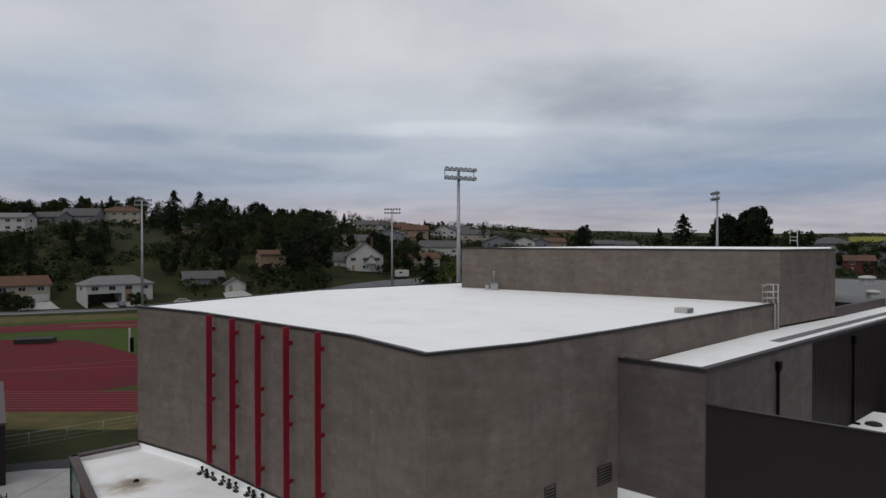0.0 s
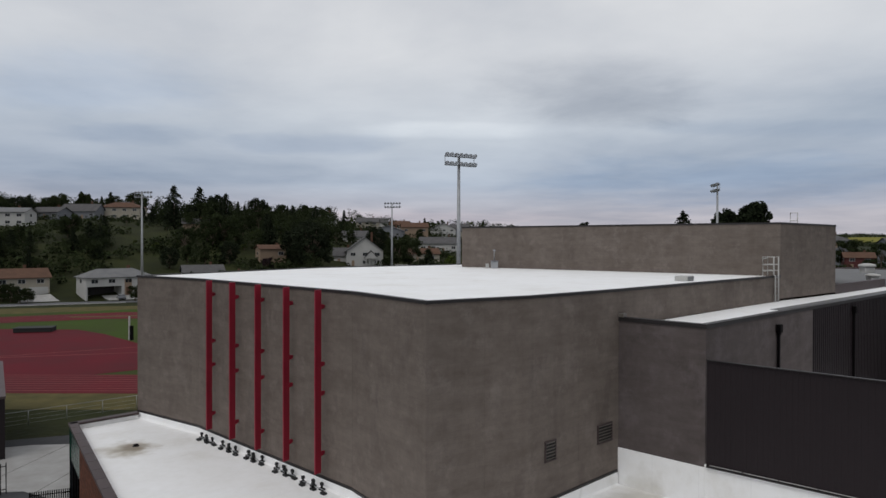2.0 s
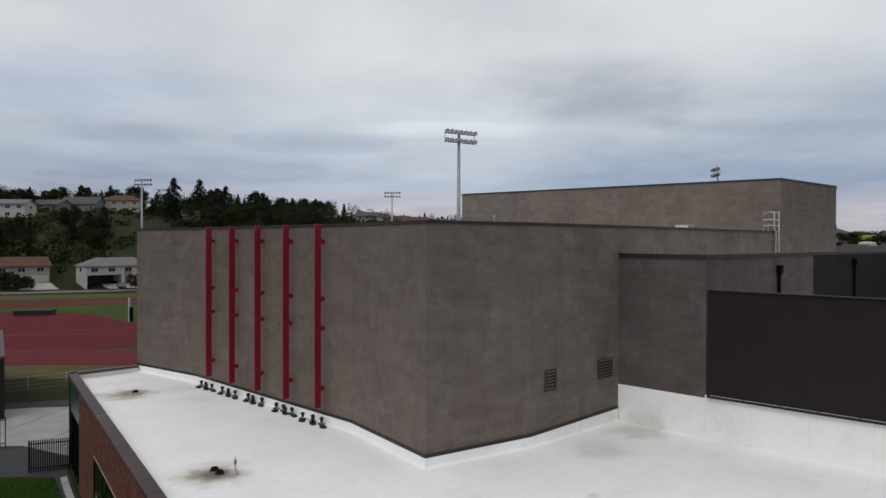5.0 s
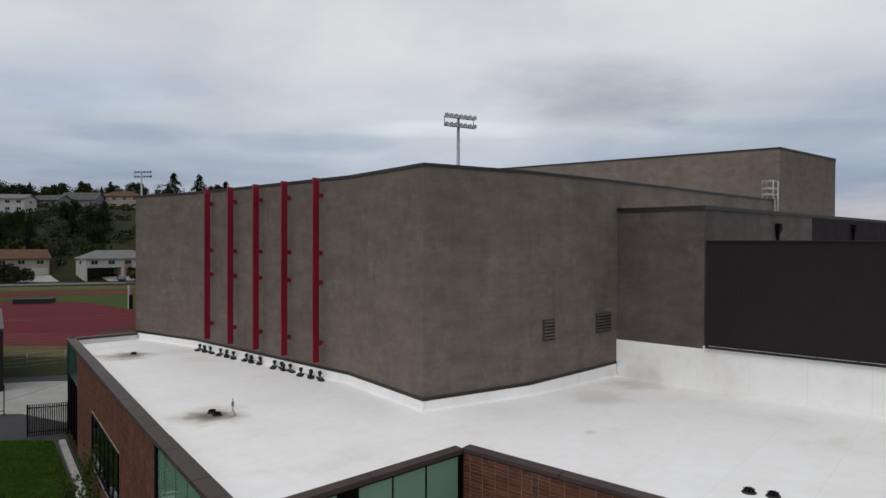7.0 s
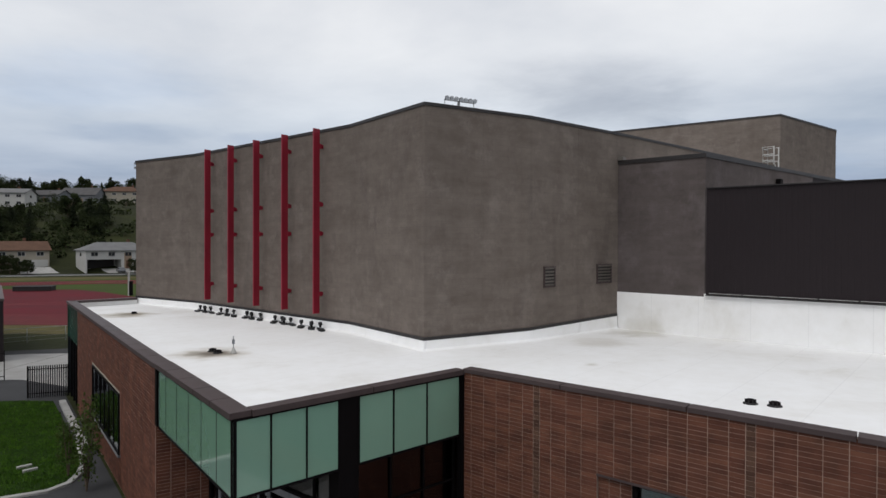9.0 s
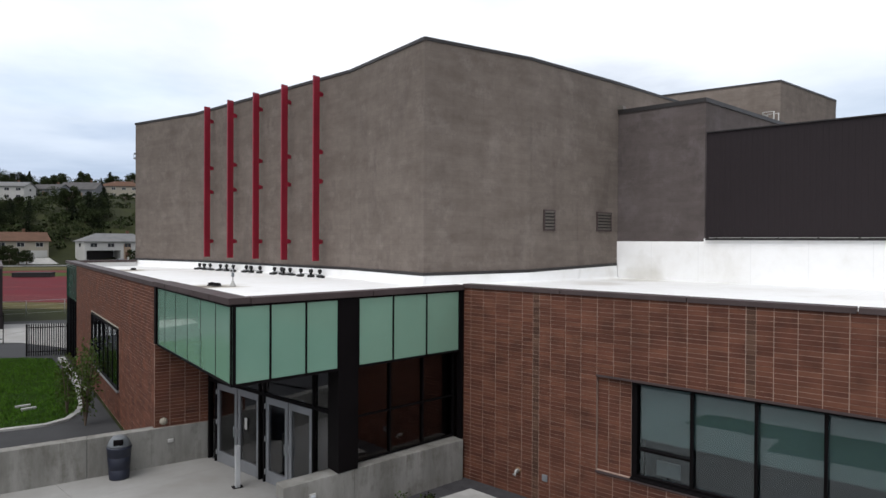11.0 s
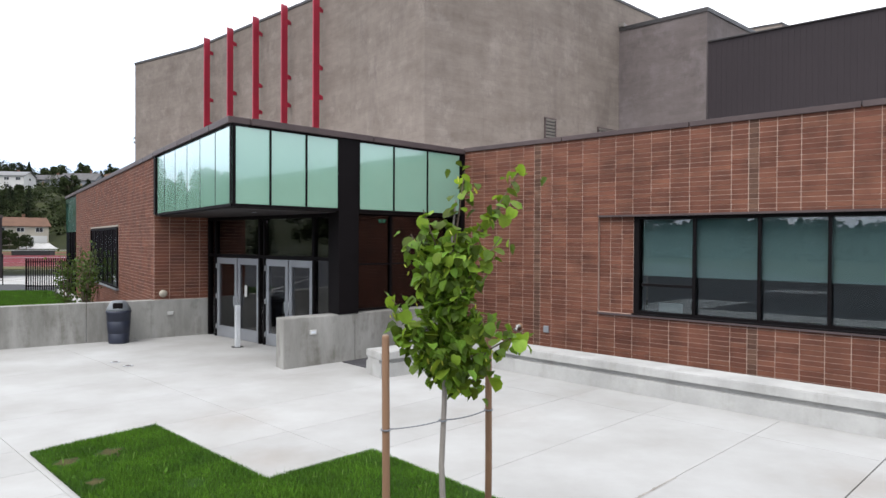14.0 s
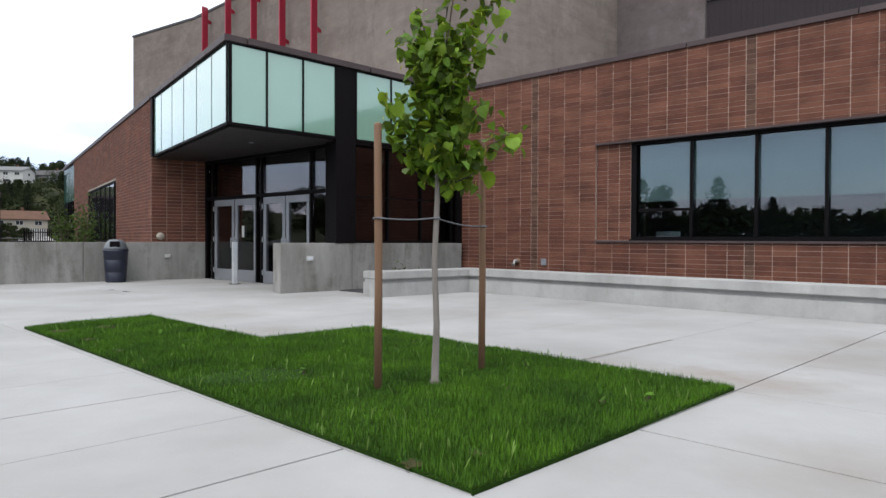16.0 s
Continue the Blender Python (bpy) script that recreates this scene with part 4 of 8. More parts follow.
for u in (5.5, 8.6, 11.5):
    desk = thing("desk", "grey desk inside the classroom window", "desk", "desks behind the window")
    bm = bmesh.new()
    add_box(bm, u, 1.2, 0.76, 1.3, 0.65, 0.04, m, 0.006)
    part("desk_top", bm, M_GREYPAINT, desk)
    for dx in (-0.58, 0.58):
        bm = bmesh.new()
        add_box(bm, u + dx, 1.2, 0.40, 0.05, 0.6, 0.70, m)
        part("leg", bm, M_BLACK, desk)
    if u > 6:
        continue
    mon = thing("computer_monitor", "pale flat computer monitor on the desk", "monitor", "monitors behind the window")
    bm = bmesh.new()
    add_box(bm, u - 0.15, 0.95, 1.25, 0.55, 0.04, 0.36, m, 0.01)
    part("screen", bm, M_GALV, mon)
    bm = bmesh.new()
    add_box(bm, u - 0.15, 1.0, 0.94, 0.08, 0.05, 0.30, m)
    add_box(bm, u - 0.15, 1.0, 0.79, 0.25, 0.18, 0.02, m)
    part("stand", bm, M_BLACK, mon)

# the side wing's wall with its own window
wall_w = tagged(new("wall_side_brick"), "brown-red brick wall of the side wing with a corner window", "wall", kind="structure")
WB = 17.75
LW = (Vector(E) - Vector(D)).length
W0, W1, WZ0, WZ1 = 5.6, 12.2, 1.05, 3.34
bm = bmesh.new()
add_wall(bm, along(D, E, 0.0, 0.009), along(D, E, WB, 0.009), -0.3, LOW - 0.18, -0.36, [(W0, W1, WZ0, WZ1)])
part("backing", bm, M_MORTAR, wall_w)
bm = bmesh.new()
add_wall(bm, along(D, E, WB, -0.12), E, LOW - 0.5, LOW - 0.18, -0.2)
part("head", bm, M_GREEN_DEEP, wall_w, "dark green head panel")
mw, _ = run(D, E)
win2 = tagged(new("window_2"), "dark-framed window set in the side brick wall", "window", kind="structure")
bm = bmesh.new()
for z in (WZ0 + 0.05, WZ1 - 0.05):
    add_box(bm, (W0 + W1) / 2, -0.02, z, W1 - W0 - 0.004, 0.18, 0.07, mw)
for u in (W0 + 0.05, W1 - 0.05):
    add_box(bm, u, -0.02, (WZ0 + WZ1) / 2, 0.07, 0.18, WZ1 - WZ0 - 0.14, mw)
part("window_frame", bm, M_BLACK, win2)
bm = bmesh.new()
add_box(bm, (W0 + W1) / 2, 0.02, WZ0 - 0.03, W1 - W0 + 0.1, 0.16, 0.06, mw, 0.008)
part("window_sill", bm, M_ALU, win2, "pale metal sill")
# cream board stands in for the sunlit side of the brick reveal
bm = bmesh.new()
add_box(bm, W1 + 0.07, 0.012, (WZ0 + WZ1) / 2, 0.14, 0.05, WZ1 - WZ0 + 0.02, mw)
add_box(bm, (W0 + W1) / 2 + 0.07, 0.012, WZ1 + 0.04, W1 - W0 + 0.14, 0.05, 0.05, mw)
part("reveal", bm, M_CREAM, win2, "cream board painted as the sunlit reveal edge")
for k in range(6):
    w = (W1 - W0 - 0.2) / 6
    u = W0 + 0.1 + (k + 0.5) * w
    bm = bmesh.new()
    add_box(bm, u, 0.03, (WZ0 + WZ1) / 2, w - 0.04, 0.012, WZ1 - WZ0 - 0.15, mw)
    part("pane", bm, M_GLASS, win2).visible_shadow = False
    if k:
        bm = bmesh.new()
        add_box(bm, u - w / 2, 0.03, (WZ0 + WZ1) / 2, 0.045, 0.05, WZ1 - WZ0 - 0.2, mw)
        part("mullion", bm, M_BLACK, win2)
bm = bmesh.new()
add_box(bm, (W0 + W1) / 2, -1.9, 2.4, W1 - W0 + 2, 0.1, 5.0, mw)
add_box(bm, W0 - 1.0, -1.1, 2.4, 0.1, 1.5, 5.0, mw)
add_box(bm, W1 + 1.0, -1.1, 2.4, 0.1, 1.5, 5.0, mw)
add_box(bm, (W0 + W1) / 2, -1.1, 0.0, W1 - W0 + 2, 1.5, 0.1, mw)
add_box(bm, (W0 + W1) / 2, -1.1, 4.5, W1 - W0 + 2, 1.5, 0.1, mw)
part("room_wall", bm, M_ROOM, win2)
for k in range(24):
    bm = bmesh.new()
    add_box(bm, W0 + 0.22 + k * (W1 - W0 - 0.44) / 23, -0.06, (WZ0 + WZ1) / 2 - 0.1, 0.15, 0.012, WZ1 - WZ0 - 0.4, mw)
    part("blind_slat", bm, M_BLIND, win2, "pale vertical blind slat")
# glazed far corner of the wing
gl = tagged(new("window_3"), "green glazed corner band above dark window posts", "window", kind="structure")
bm = bmesh.new()
add_box(bm, (WB + LW) / 2 + 0.05, -0.08, 4.25, LW - WB - 0.1, 0.04, 1.95, mw)
me_, le_ = run(E, BL)
add_box(bm, le_ / 2, -0.08, 4.25, le_, 0.04, 1.95, me_)
part("green_panel", bm, M_GREEN_DEEP, gl)
for k in range(5):
    bm = bmesh.new()
    add_box(bm, WB + 0.15 + k * (LW - WB - 0.2) / 4, -0.1, 1.6, 0.10, 0.12, 3.4, mw)
    part("post", bm, M_BLACK, gl)
bm = bmesh.new()
add_box(bm, (WB + LW) / 2, -0.14, 1.6, LW - WB - 0.1, 0.02, 3.4, mw)
add_box(bm, le_ / 2, -0.14, 1.6, le_, 0.02, 3.4, me_)
part("dark_pane", bm, M_PANE_FAR, gl)

# ---- glazed canopy band ----
can = thing("glazed_canopy", "entrance canopy clad in pale green glass panes with dark mullions", "canopy", kind="structure")
mad, _ = run(A, D)
mab, _ = run(A, B)
ZC0, ZC1 = 3.60, LOW - 0.16
ad = [0.02, 1.03, 2.13, 3.18, 4.26, 5.35, 6.15]
ab = [0.02, 0.86, 1.71, 2.54]
ab2 = [3.10, 4.13, 5.22, 6.40]
for cuts, mm, side_ in ((ad, mad, -1), (ab, mab, 1), (ab2, mab, 1)):
    for a, b in zip(cuts, cuts[1:]):
        bm = bmesh.new()
        add_box(bm, (a + b) / 2, side_ * 0.03, (ZC0 + ZC1) / 2, b - a - 0.03, 0.03, ZC1 - ZC0 - 0.06, mm)
        part("pane", bm, M_GREEN, can)
    for a in cuts:
        bm = bmesh.new()
        add_box(bm, a if a > 0.06 else 0.012, side_ * (0.05 if side_ > 0 else 0.068), (ZC0 + ZC1) / 2, 0.04 if 0.06 < a < 6.1 else (0.022 if a < 0.06 else 0.07), 0.11 if a > 0.06 else 0.07, ZC1 - ZC0 - 0.02, mm)
        part("mullion", bm, M_BLACK, can)
    bm = bmesh.new()
    for z in (ZC0 + 0.0, ZC1 - 0.02):
        add_box(bm, (cuts[0] + cuts[-1]) / 2, side_ * 0.07, z, cuts[-1] - cuts[0], 0.14, 0.06, mm)
    part("rail", bm, M_BLACK, can)
bm = bmesh.new()
CX1 = (-7.05, 17.62)
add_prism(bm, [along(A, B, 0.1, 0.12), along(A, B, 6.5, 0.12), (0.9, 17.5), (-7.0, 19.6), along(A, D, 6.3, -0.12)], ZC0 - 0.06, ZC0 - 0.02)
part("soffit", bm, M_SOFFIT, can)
for u in (1.2, 2.6):
    bm = bmesh.new()
    c = along(A, B, u, 1.7)
    add_lathe(bm, [(0.06, ZC0 - 0.066), (0.06, ZC0 - 0.058)], 16, Matrix.Translation((c[0], c[1], 0)))
    part("downlight", bm, M_LAMP, can, "small round soffit lamp")
bm = bmesh.new()
add_box(bm, 2.82, 0.25, (LOW - 0.17 + 1.122) / 2, 0.54, 0.5, LOW - 0.17 - 1.122, mab)
part("column", bm, M_BLACK, can, "black clad column through the glass band")

# dark store-front glass above the low wall
sf = tagged(new("window_4"), "dark brown-tinted entrance glazing on a concrete wall", "window", kind="structure")
g0, g1 = along(A, B, 3.12, 0.30), along(A, B, 6.44, 0.30)
mg, lg = run(g0, g1)
bm = bmesh.new()
for z in (1.16, 2.28, ZC0 - 0.08):
    add_box(bm, lg / 2, 0, z, lg, 0.07, 0.035, mg)
part("window_frame", bm, M_BLACK, sf)
for k in range(4):
    bm = bmesh.new()
    add_box(bm, 0.03 + k * (lg - 0.06) / 3, 0, (1.16 + ZC0) / 2, 0.038, 0.08, ZC0 - 1.2, mg)
    part("mullion", bm, M_BLACK, sf)
    if k < 3:
        bm = bmesh.new()
        add_box(bm, 0.03 + (k + 0.5) * (lg - 0.06) / 3, 0.02, (1.16 + ZC0) / 2, (lg - 0.06) / 3, 0.012, ZC0 - 1.2, mg)
        part("pane", bm, M_GLASS_LOBBY, sf).visible_shadow = False
# the lobby: brown walls and a floor, both in darkened colours
lob = tagged(new("lobby"), "dim brown lobby behind the entrance glass", "room", kind="structure")
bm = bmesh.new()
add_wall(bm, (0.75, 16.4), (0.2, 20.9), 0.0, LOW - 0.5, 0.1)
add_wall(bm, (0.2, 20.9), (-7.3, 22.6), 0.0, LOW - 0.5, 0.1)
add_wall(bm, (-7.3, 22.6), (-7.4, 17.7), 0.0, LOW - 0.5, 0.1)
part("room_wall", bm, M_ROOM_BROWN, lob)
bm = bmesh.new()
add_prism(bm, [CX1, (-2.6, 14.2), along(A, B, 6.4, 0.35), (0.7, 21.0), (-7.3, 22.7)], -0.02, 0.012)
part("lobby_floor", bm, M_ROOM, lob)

for x, y in ((-4.73, 20.87), (-4.44, 20.89)):
    dl = thing("ceiling_lamp", "small lit round lamp under the lobby ceiling", "ceiling lamp", "lobby lamps", at=(x, y, 3.6))
    bm = bmesh.new()
    add_lathe(bm, [(0.07, 0.03), (0.075, 0.06), (0.06, 0.30)], 14)
    part("housing", bm, M_BLACK, dl)
    bm = bmesh.new()
    add_lathe(bm, [(0.02, 0.0), (0.055, 0.008), (0.062, 0.03)], 14)
    part("lens", bm, M_LIT, dl, "glowing warm lens")
ex = thing("exit_sign", "small green lit sign hanging behind the entrance glass", "sign", at=(-1.65, 16.02, 3.42), turn=41)
bm = bmesh.new()
add_box(bm, 0, 0, 0, 0.30, 0.03, 0.16, None, 0.006)
add_tube(bm, [(0, 0, 0.08), (0, 0, 1.4)], 0.012, 6)
part("housing", bm, M_BLACK, ex)
for x in (-0.07, 0.07):
    bm = bmesh.new()
    add_box(bm, x, -0.018, 0, 0.10, 0.006, 0.08)
    part("lit_bar", bm, M_LIT_GREEN, ex)

# ---- entrance doors ----
p0, p1 = (-7.05, 17.60), (-2.55, 14.12)
md, ld = run(p0, p1)
ent = tagged(new("door_1"), "dark-framed glazed entrance screen with two pairs of grey doors", "entrance", kind="structure")
DT = 2.36
bm = bmesh.new()
for u in (0.05, 0.42, 2.62, 2.84, 4.90, 5.55):
    add_box(bm, u, 0.0, ZC0 / 2 - 0.02, 0.065, 0.14, ZC0 - 0.06, md)
add_box(bm, ld / 2, 0.0, ZC0 - 0.1, ld, 0.13, 0.1, md)
add_box(bm, ld / 2, 0.0, DT + 0.05, ld, 0.13, 0.08, md)
part("door_frame", bm, M_BLACK, ent)
for a, b, z0, z1 in ((0.46, 2.58, DT + 0.1, ZC0 - 0.15), (2.66, 2.80, 0.05, ZC0 - 0.15), (2.88, 4.86, DT + 0.1, ZC0 - 0.15), (4.94, 5.5, 0.05, ZC0 - 0.15), (0.1, 0.38, 0.05, ZC0 - 0.15)):
    bm = bmesh.new()
    add_box(bm, (a + b) / 2, 0.0, (z0 + z1) / 2, b - a, 0.012, z1 - z0, md)
    part("pane", bm, M_GLASS_DARK, ent).visible_shadow = False
for a in (0.47, 1.545, 2.89, 3.885):
    w = 1.03 if a < 2 else 0.96
    bm = bmesh.new()
    add_box(bm, a + 0.06, -0.01, DT / 2, 0.12, 0.05, DT - 0.02, md, 0.006)
    add_box(bm, a + w - 0.06, -0.01, DT / 2, 0.12, 0.05, DT - 0.02, md, 0.006)
    add_box(bm, a + w / 2, -0.01, DT - 0.10, w - 0.24, 0.05, 0.18, md, 0.006)
    add_box(bm, a + w / 2, -0.01, 0.17, w - 0.24, 0.05, 0.32, md, 0.006)
    leaf = part("door_leaf", bm, M_ALU, ent, "grey aluminium glazed door leaf")
    bm = bmesh.new()
    add_box(bm, a + w / 2, 0.0, DT / 2 + 0.07, w - 0.24, 0.012, DT - 0.52, md)
    part("door_pane", bm, M_GLASS_DARK, leaf).visible_shadow = False
    bm = bmesh.new()
    ux = a + w - 0.07 if a in (0.47, 2.89) else a + 0.07
    add_tube(bm, [md @ Vector((ux, -0.09, 0.95)), md @ Vector((ux, -0.09, 1.25))], 0.014, 8)
    add_tube(bm, [md @ Vector((ux, -0.03, 1.0)), md @ Vector((ux, -0.09, 1.0))], 0.01, 6)
    add_tube(bm, [md @ Vector((ux, -0.03, 1.2)), md @ Vector((ux, -0.09, 1.2))], 0.01, 6)
    part("door_handle", bm, M_GALV, leaf)
    for z in (0.3, 1.2, 2.1):
        bm = bmesh.new()
        hx = a + 0.01 if a in (0.47, 2.89) else a + w - 0.01
        add_box(bm, hx, -0.05, z, 0.04, 0.05, 0.14, md, 0.008)
        part("hinge", bm, M_GALV, leaf)
bm = bmesh.new()
add_box(bm, 1.95, -0.035, 1.42, 0.12, 0.004, 0.32, md)
part("notice", bm, M_WHITE, ent, "small white paper notice on the door glass")

# ---- low concrete walls ----
lwall = tagged(new("wall_low_entry"), "stained cast concrete low wall beside the entrance doors", "wall", kind="structure")
w0, w1 = (-3.47, 12.79), (0.66, 16.03)
bm = bmesh.new()
m, ln = run(w0, w1)
add_box(bm, 0.9, 0.21, 0.53, 1.8, 0.42, 1.18, m, 0.02)
add_box(bm, 1.8 + (ln - 1.8) / 2, 0.225, 0.53, ln - 1.81, 0.43, 1.17, m, 0.012)
part("wall_body", bm, M_CONC, lwall)
lamp = thing("wall_light", "small pale square wall light in the concrete", "wall light", "step lights")
bm = bmesh.new()
add_box(bm, 0.70, -0.02, 0.77, 0.16, 0.04, 0.11, m, 0.01)
part("plate", bm, M_WHITE, lamp)
bm = bmesh.new()
add_box(bm, 0.70, -0.043, 0.77, 0.11, 0.01, 0.05, m)
part("lens", bm, M_LAMP, lamp)

left = tagged(new("wall_low_plaza"), "long stained cast concrete low wall along the plaza", "wall", kind="structure")
lw0, lw1 = (-17.86, 10.94), (-7.02, 17.66)
m, ln = run(lw0, lw1)
bm = bmesh.new()
x = 0.0
for seg in (5.2, 4.3, ln - 9.5):
    add_box(bm, x + seg / 2, 0.17, 0.45, seg - 0.012, 0.34, 1.30, m, 0.012)
    x += seg
part("wall_body", bm, M_CONC, left)
lamp = thing("wall_light", "small pale square wall light in the concrete", "wall light", "step lights")
bm = bmesh.new()
ul = (Vector((-8.05, 17.0)) - Vector(lw0)).length
add_box(bm, ul + 0.08, -0.02, 0.70, 0.16, 0.04, 0.10, m, 0.01)
part("plate", bm, M_WHITE, lamp)
# brick return between the wing's corner and the doors
wall_b = tagged(new("wall_return_brick"), "short brown brick return beside the entrance", "wall", kind="structure")
r0 = (D[0], D[1] - 0.015)
bm = bmesh.new()
r1 = along(lw0, lw1, ln, 0.02)
RL = (Vector(r1) - Vector(r0)).length
add_wall(bm, along(r0, r1, 0.0, -0.009), along(r0, r1, RL, -0.009), 1.0, ZC0 - 0.04, 0.34)
part("backing", bm, M_MORTAR, wall_b)
bell = thing("alarm_bell", "round pale alarm bell on the brick return", "bell")
bm = bmesh.new()
mr, _ = run(r0, r1)
add_lathe(bm, [(0.11, 0.0), (0.11, 0.03), (0.085, 0.07), (0.03, 0.09)], 20, mr @ pose(0.24, -0.005, 1.28, 90))
part("gong", bm, M_CREAM, bell)

# ---- seat wall along the brick wall ----
seat = tagged(new("seat_wall"), "pale cast concrete seat wall with an overhanging cap", "bench", kind="structure")
sw = [(-1.22, 12.00), (0.74, 13.41), (6.60, 8.41), (10.2, 5.3)]
bm = bmesh.new()
add_band(bm, sw, 0.012, 0.645, -0.1, 0.29)
part("base", bm, M_CONC_PALE, seat)
bm = bmesh.new()
add_band(bm, sw, 0.085, 0.575, 0.29, 0.37)
part("shadow_gap", bm, M_CONC_PALE, seat)
bm = bmesh.new()
add_band(bm, sw, 0.0, 0.66, 0.37, 0.53)
bmesh.ops.bevel(bm, geom=[e for e in bm.edges if e.is_manifold and abs(e.calc_face_angle(0)) > 1.2], offset=0.015, segments=2, affect="EDGES")
part("cap", bm, M_CONC_PALE, seat)
bed = tagged(new("planting_bed"), "dark grey gravel bed between seat wall and brick wall", "gravel bed", kind="structure")
bm = bmesh.new()
add_prism(bm, [(-1.55, 12.9), (-0.4, 13.4), (0.55, 14.4), (10.4, 5.6), along(B, R, 14.8, 0.1), B, (0.4, 15.9), (-2.3, 13.6)], -0.1, 0.02)
part("soil_sheet", bm, M_SOIL, bed)
trim = tagged(new("corner_trim"), "narrow black metal trim at the canopy ends", "trim", kind="structure")
bm = bmesh.new()
add_box(bm, 6.50, 0.05, (LOW - 0.16 + 1.1) / 2, 0.12, 0.16, LOW - 0.16 - 1.1, mab)
part("trim_post", bm, M_BLACK, trim)
bm = bmesh.new()
add_box(bm, 6.30, -0.05, (ZC0 + LOW - 0.18) / 2, 0.22, 0.16, LOW - 0.18 - ZC0, mad)
part("trim_post", bm, M_BLACK, trim)


# ---- ground ----
def rise(x, y):
    """The land's height: level to the road, then a hillside that is steeper to the west, and far downs."""
    a = x / max(y, 60.0)
    f = min(1.0, max(0.0, (a - 0.56) / 0.08))
    west = min(1.0, max(0.0, (-a - 0.3) / 0.15))
    foot = 164.0 - west * max(13.0 - 0.362 * (x + 116.0), 0.0)
    s = 3.0 - 1.8 * west
    t = (y - foot + 30.0 * f) / s
    t = s * (math.log1p(math.exp(t)) if t < 30 else t)
    k = min(1.0, max(0.0, (-a + 0.02) / 0.42))
    k = k * k * (3 - 2 * k)
    cap = 190.0 - 80.0 * k
    e = min(1.0, max(0.0, (0.28 - a) / 0.2))
    h = (0.075 - 0.015 * f + 0.06 * e * e * (3 - 2 * e) + 0.155 * k) * cap * math.tanh(t / cap) + 36.0 * min(1.0, max(0.0, (y - 500) / 1400.0))
    far_w = min(1.0, max(0.0, (y - 350) / 900.0))
    h += far_w * 14.0 * noise.noise(Vector((x / 420.0, y / 420.0, 0.3))) + 0.8 * min(1.0, t / 60.0) * noise.noise(Vector((x / 22.0, y / 22.0, 1.7)))
    return h - 0.12


def spread(lo, hi, near, n):
    """Grid lines, close together round near and wide apart far off."""
    out = []
    for i in range(n + 1):
        s = 2 * i / n - 1
        v = abs(s) ** 2.6
        out.append(near + (hi - near) * v if s > 0 else near - (near - lo) * v)
    return out


ground = tagged(new("ground"), "grassy ground rising to a wooded hillside and far downs", "ground", kind="structure")
xs, ys = spread(-2600, 3200, -60, 120), spread(-900, 4200, 190, 130)
bm = bmesh.new()
grid = [[bm.verts.new((x, y, rise(x, y))) for x in xs] for y in ys]
for row_a, row_b in zip(grid, grid[1:]):
    for k in range(len(xs) - 1):
        f = bm.faces.new((row_a[k], row_a[k + 1], row_b[k + 1], row_b[k]))
        f.smooth = True
part("land", bm, M_HILL, ground)


def sheet(name, poly, z, mat, label, category="ground", kind="structure"):
    """A flat area laid on the level ground."""
    bm = bmesh.new()
    add_prism(bm, poly, z - 0.008, z, bottom=False)
    ob = new(name, mesh_of(name, bm, mat))
    return tagged(ob, label, category, kind=kind)


sheet("sports_field", [(-240, 57), (40, 57), (40, 150), (-60, 152), (-150, 128), (-240, 100)], -0.10, M_FIELD, "mown green sports field with dry patches")
sheet("dry_verge", [(-240, 56), (40, 56), (40, 62), (-240, 62)], -0.09, M_DRY, "strip of dry grass beside the running track")
sheet("dry_verge", [(-240, 96), (-130, 124), (-97, 130), (-60, 146), (-60, 152), (-100, 142), (-150, 128), (-240, 100)], -0.09, M_DRY, "strip of dry grass beside the road")
sheet("running_track", [(-240, 62), (40, 62), (40, 70.8), (-240, 70.8)], -0.08, M_TRACK, "red running track straight with faded lane lines", "track")
sheet("track_apron", [(-240, 70.8), (-43, 70.8), (-40.5, 72.5), (-36, 75.5), (-36, 84), (-50, 93.4), (-60, 102), (-68, 107), (-84, 107.5), (-110, 98), (-240, 92)], -0.079, M_TRACK, "red rubber apron inside the track bend", "track")
sheet("running_track", [(-240, 84), (-128, 97), (-97, 112), (-72, 122), (-45, 125), (-45, 137), (-74, 134), (-97, 124), (-128, 109), (-240, 96)], -0.078, M_TRACK, "red running track bend with faded lane lines", "track")
for k in range(8):
    y = 63.0 + 1.05 * k
    sheet("lane_line", [(-200, y), (30, y), (30, y + 0.14), (-200, y + 0.14)], -0.07, M_LINE, "faded pale lane line on the red track", "track marking")
bend_in = ((-240, 84), (-128, 97), (-97, 112), (-72, 122), (-45, 125))
bend_out = ((-240, 96), (-128, 109), (-97, 124), (-74, 134), (-45, 137))
for f in (0.15, 0.3, 0.45, 0.6, 0.75, 0.9):
    mid = [(p[0] + (q[0] - p[0]) * f, p[1] + (q[1] - p[1]) * f) for p, q in zip(bend_in, bend_out)]
    bm = bmesh.new()
    add_band(bm, mid, 0.0, 0.16, -0.075, -0.068)
    tagged(part("lane_line", bm, M_LINE), "faded pale lane line on the track bend", "track marking", kind="structure")
for y0, y1 in ((80, 88), (78, 95)):
    sheet("lane_line", [(-75, y0 - 2), (-40, y1 - 2), (-40, y1 - 1.8), (-75, y0 - 1.8)], -0.068, M_LINE, "faded pale marking on the red apron", "track marking")
sheet("dry_patch", [(-80, 124), (-66, 127), (-66, 128.5), (-82, 125.5)], -0.07, M_DRY, "strip of dry pale grass by the track bend")
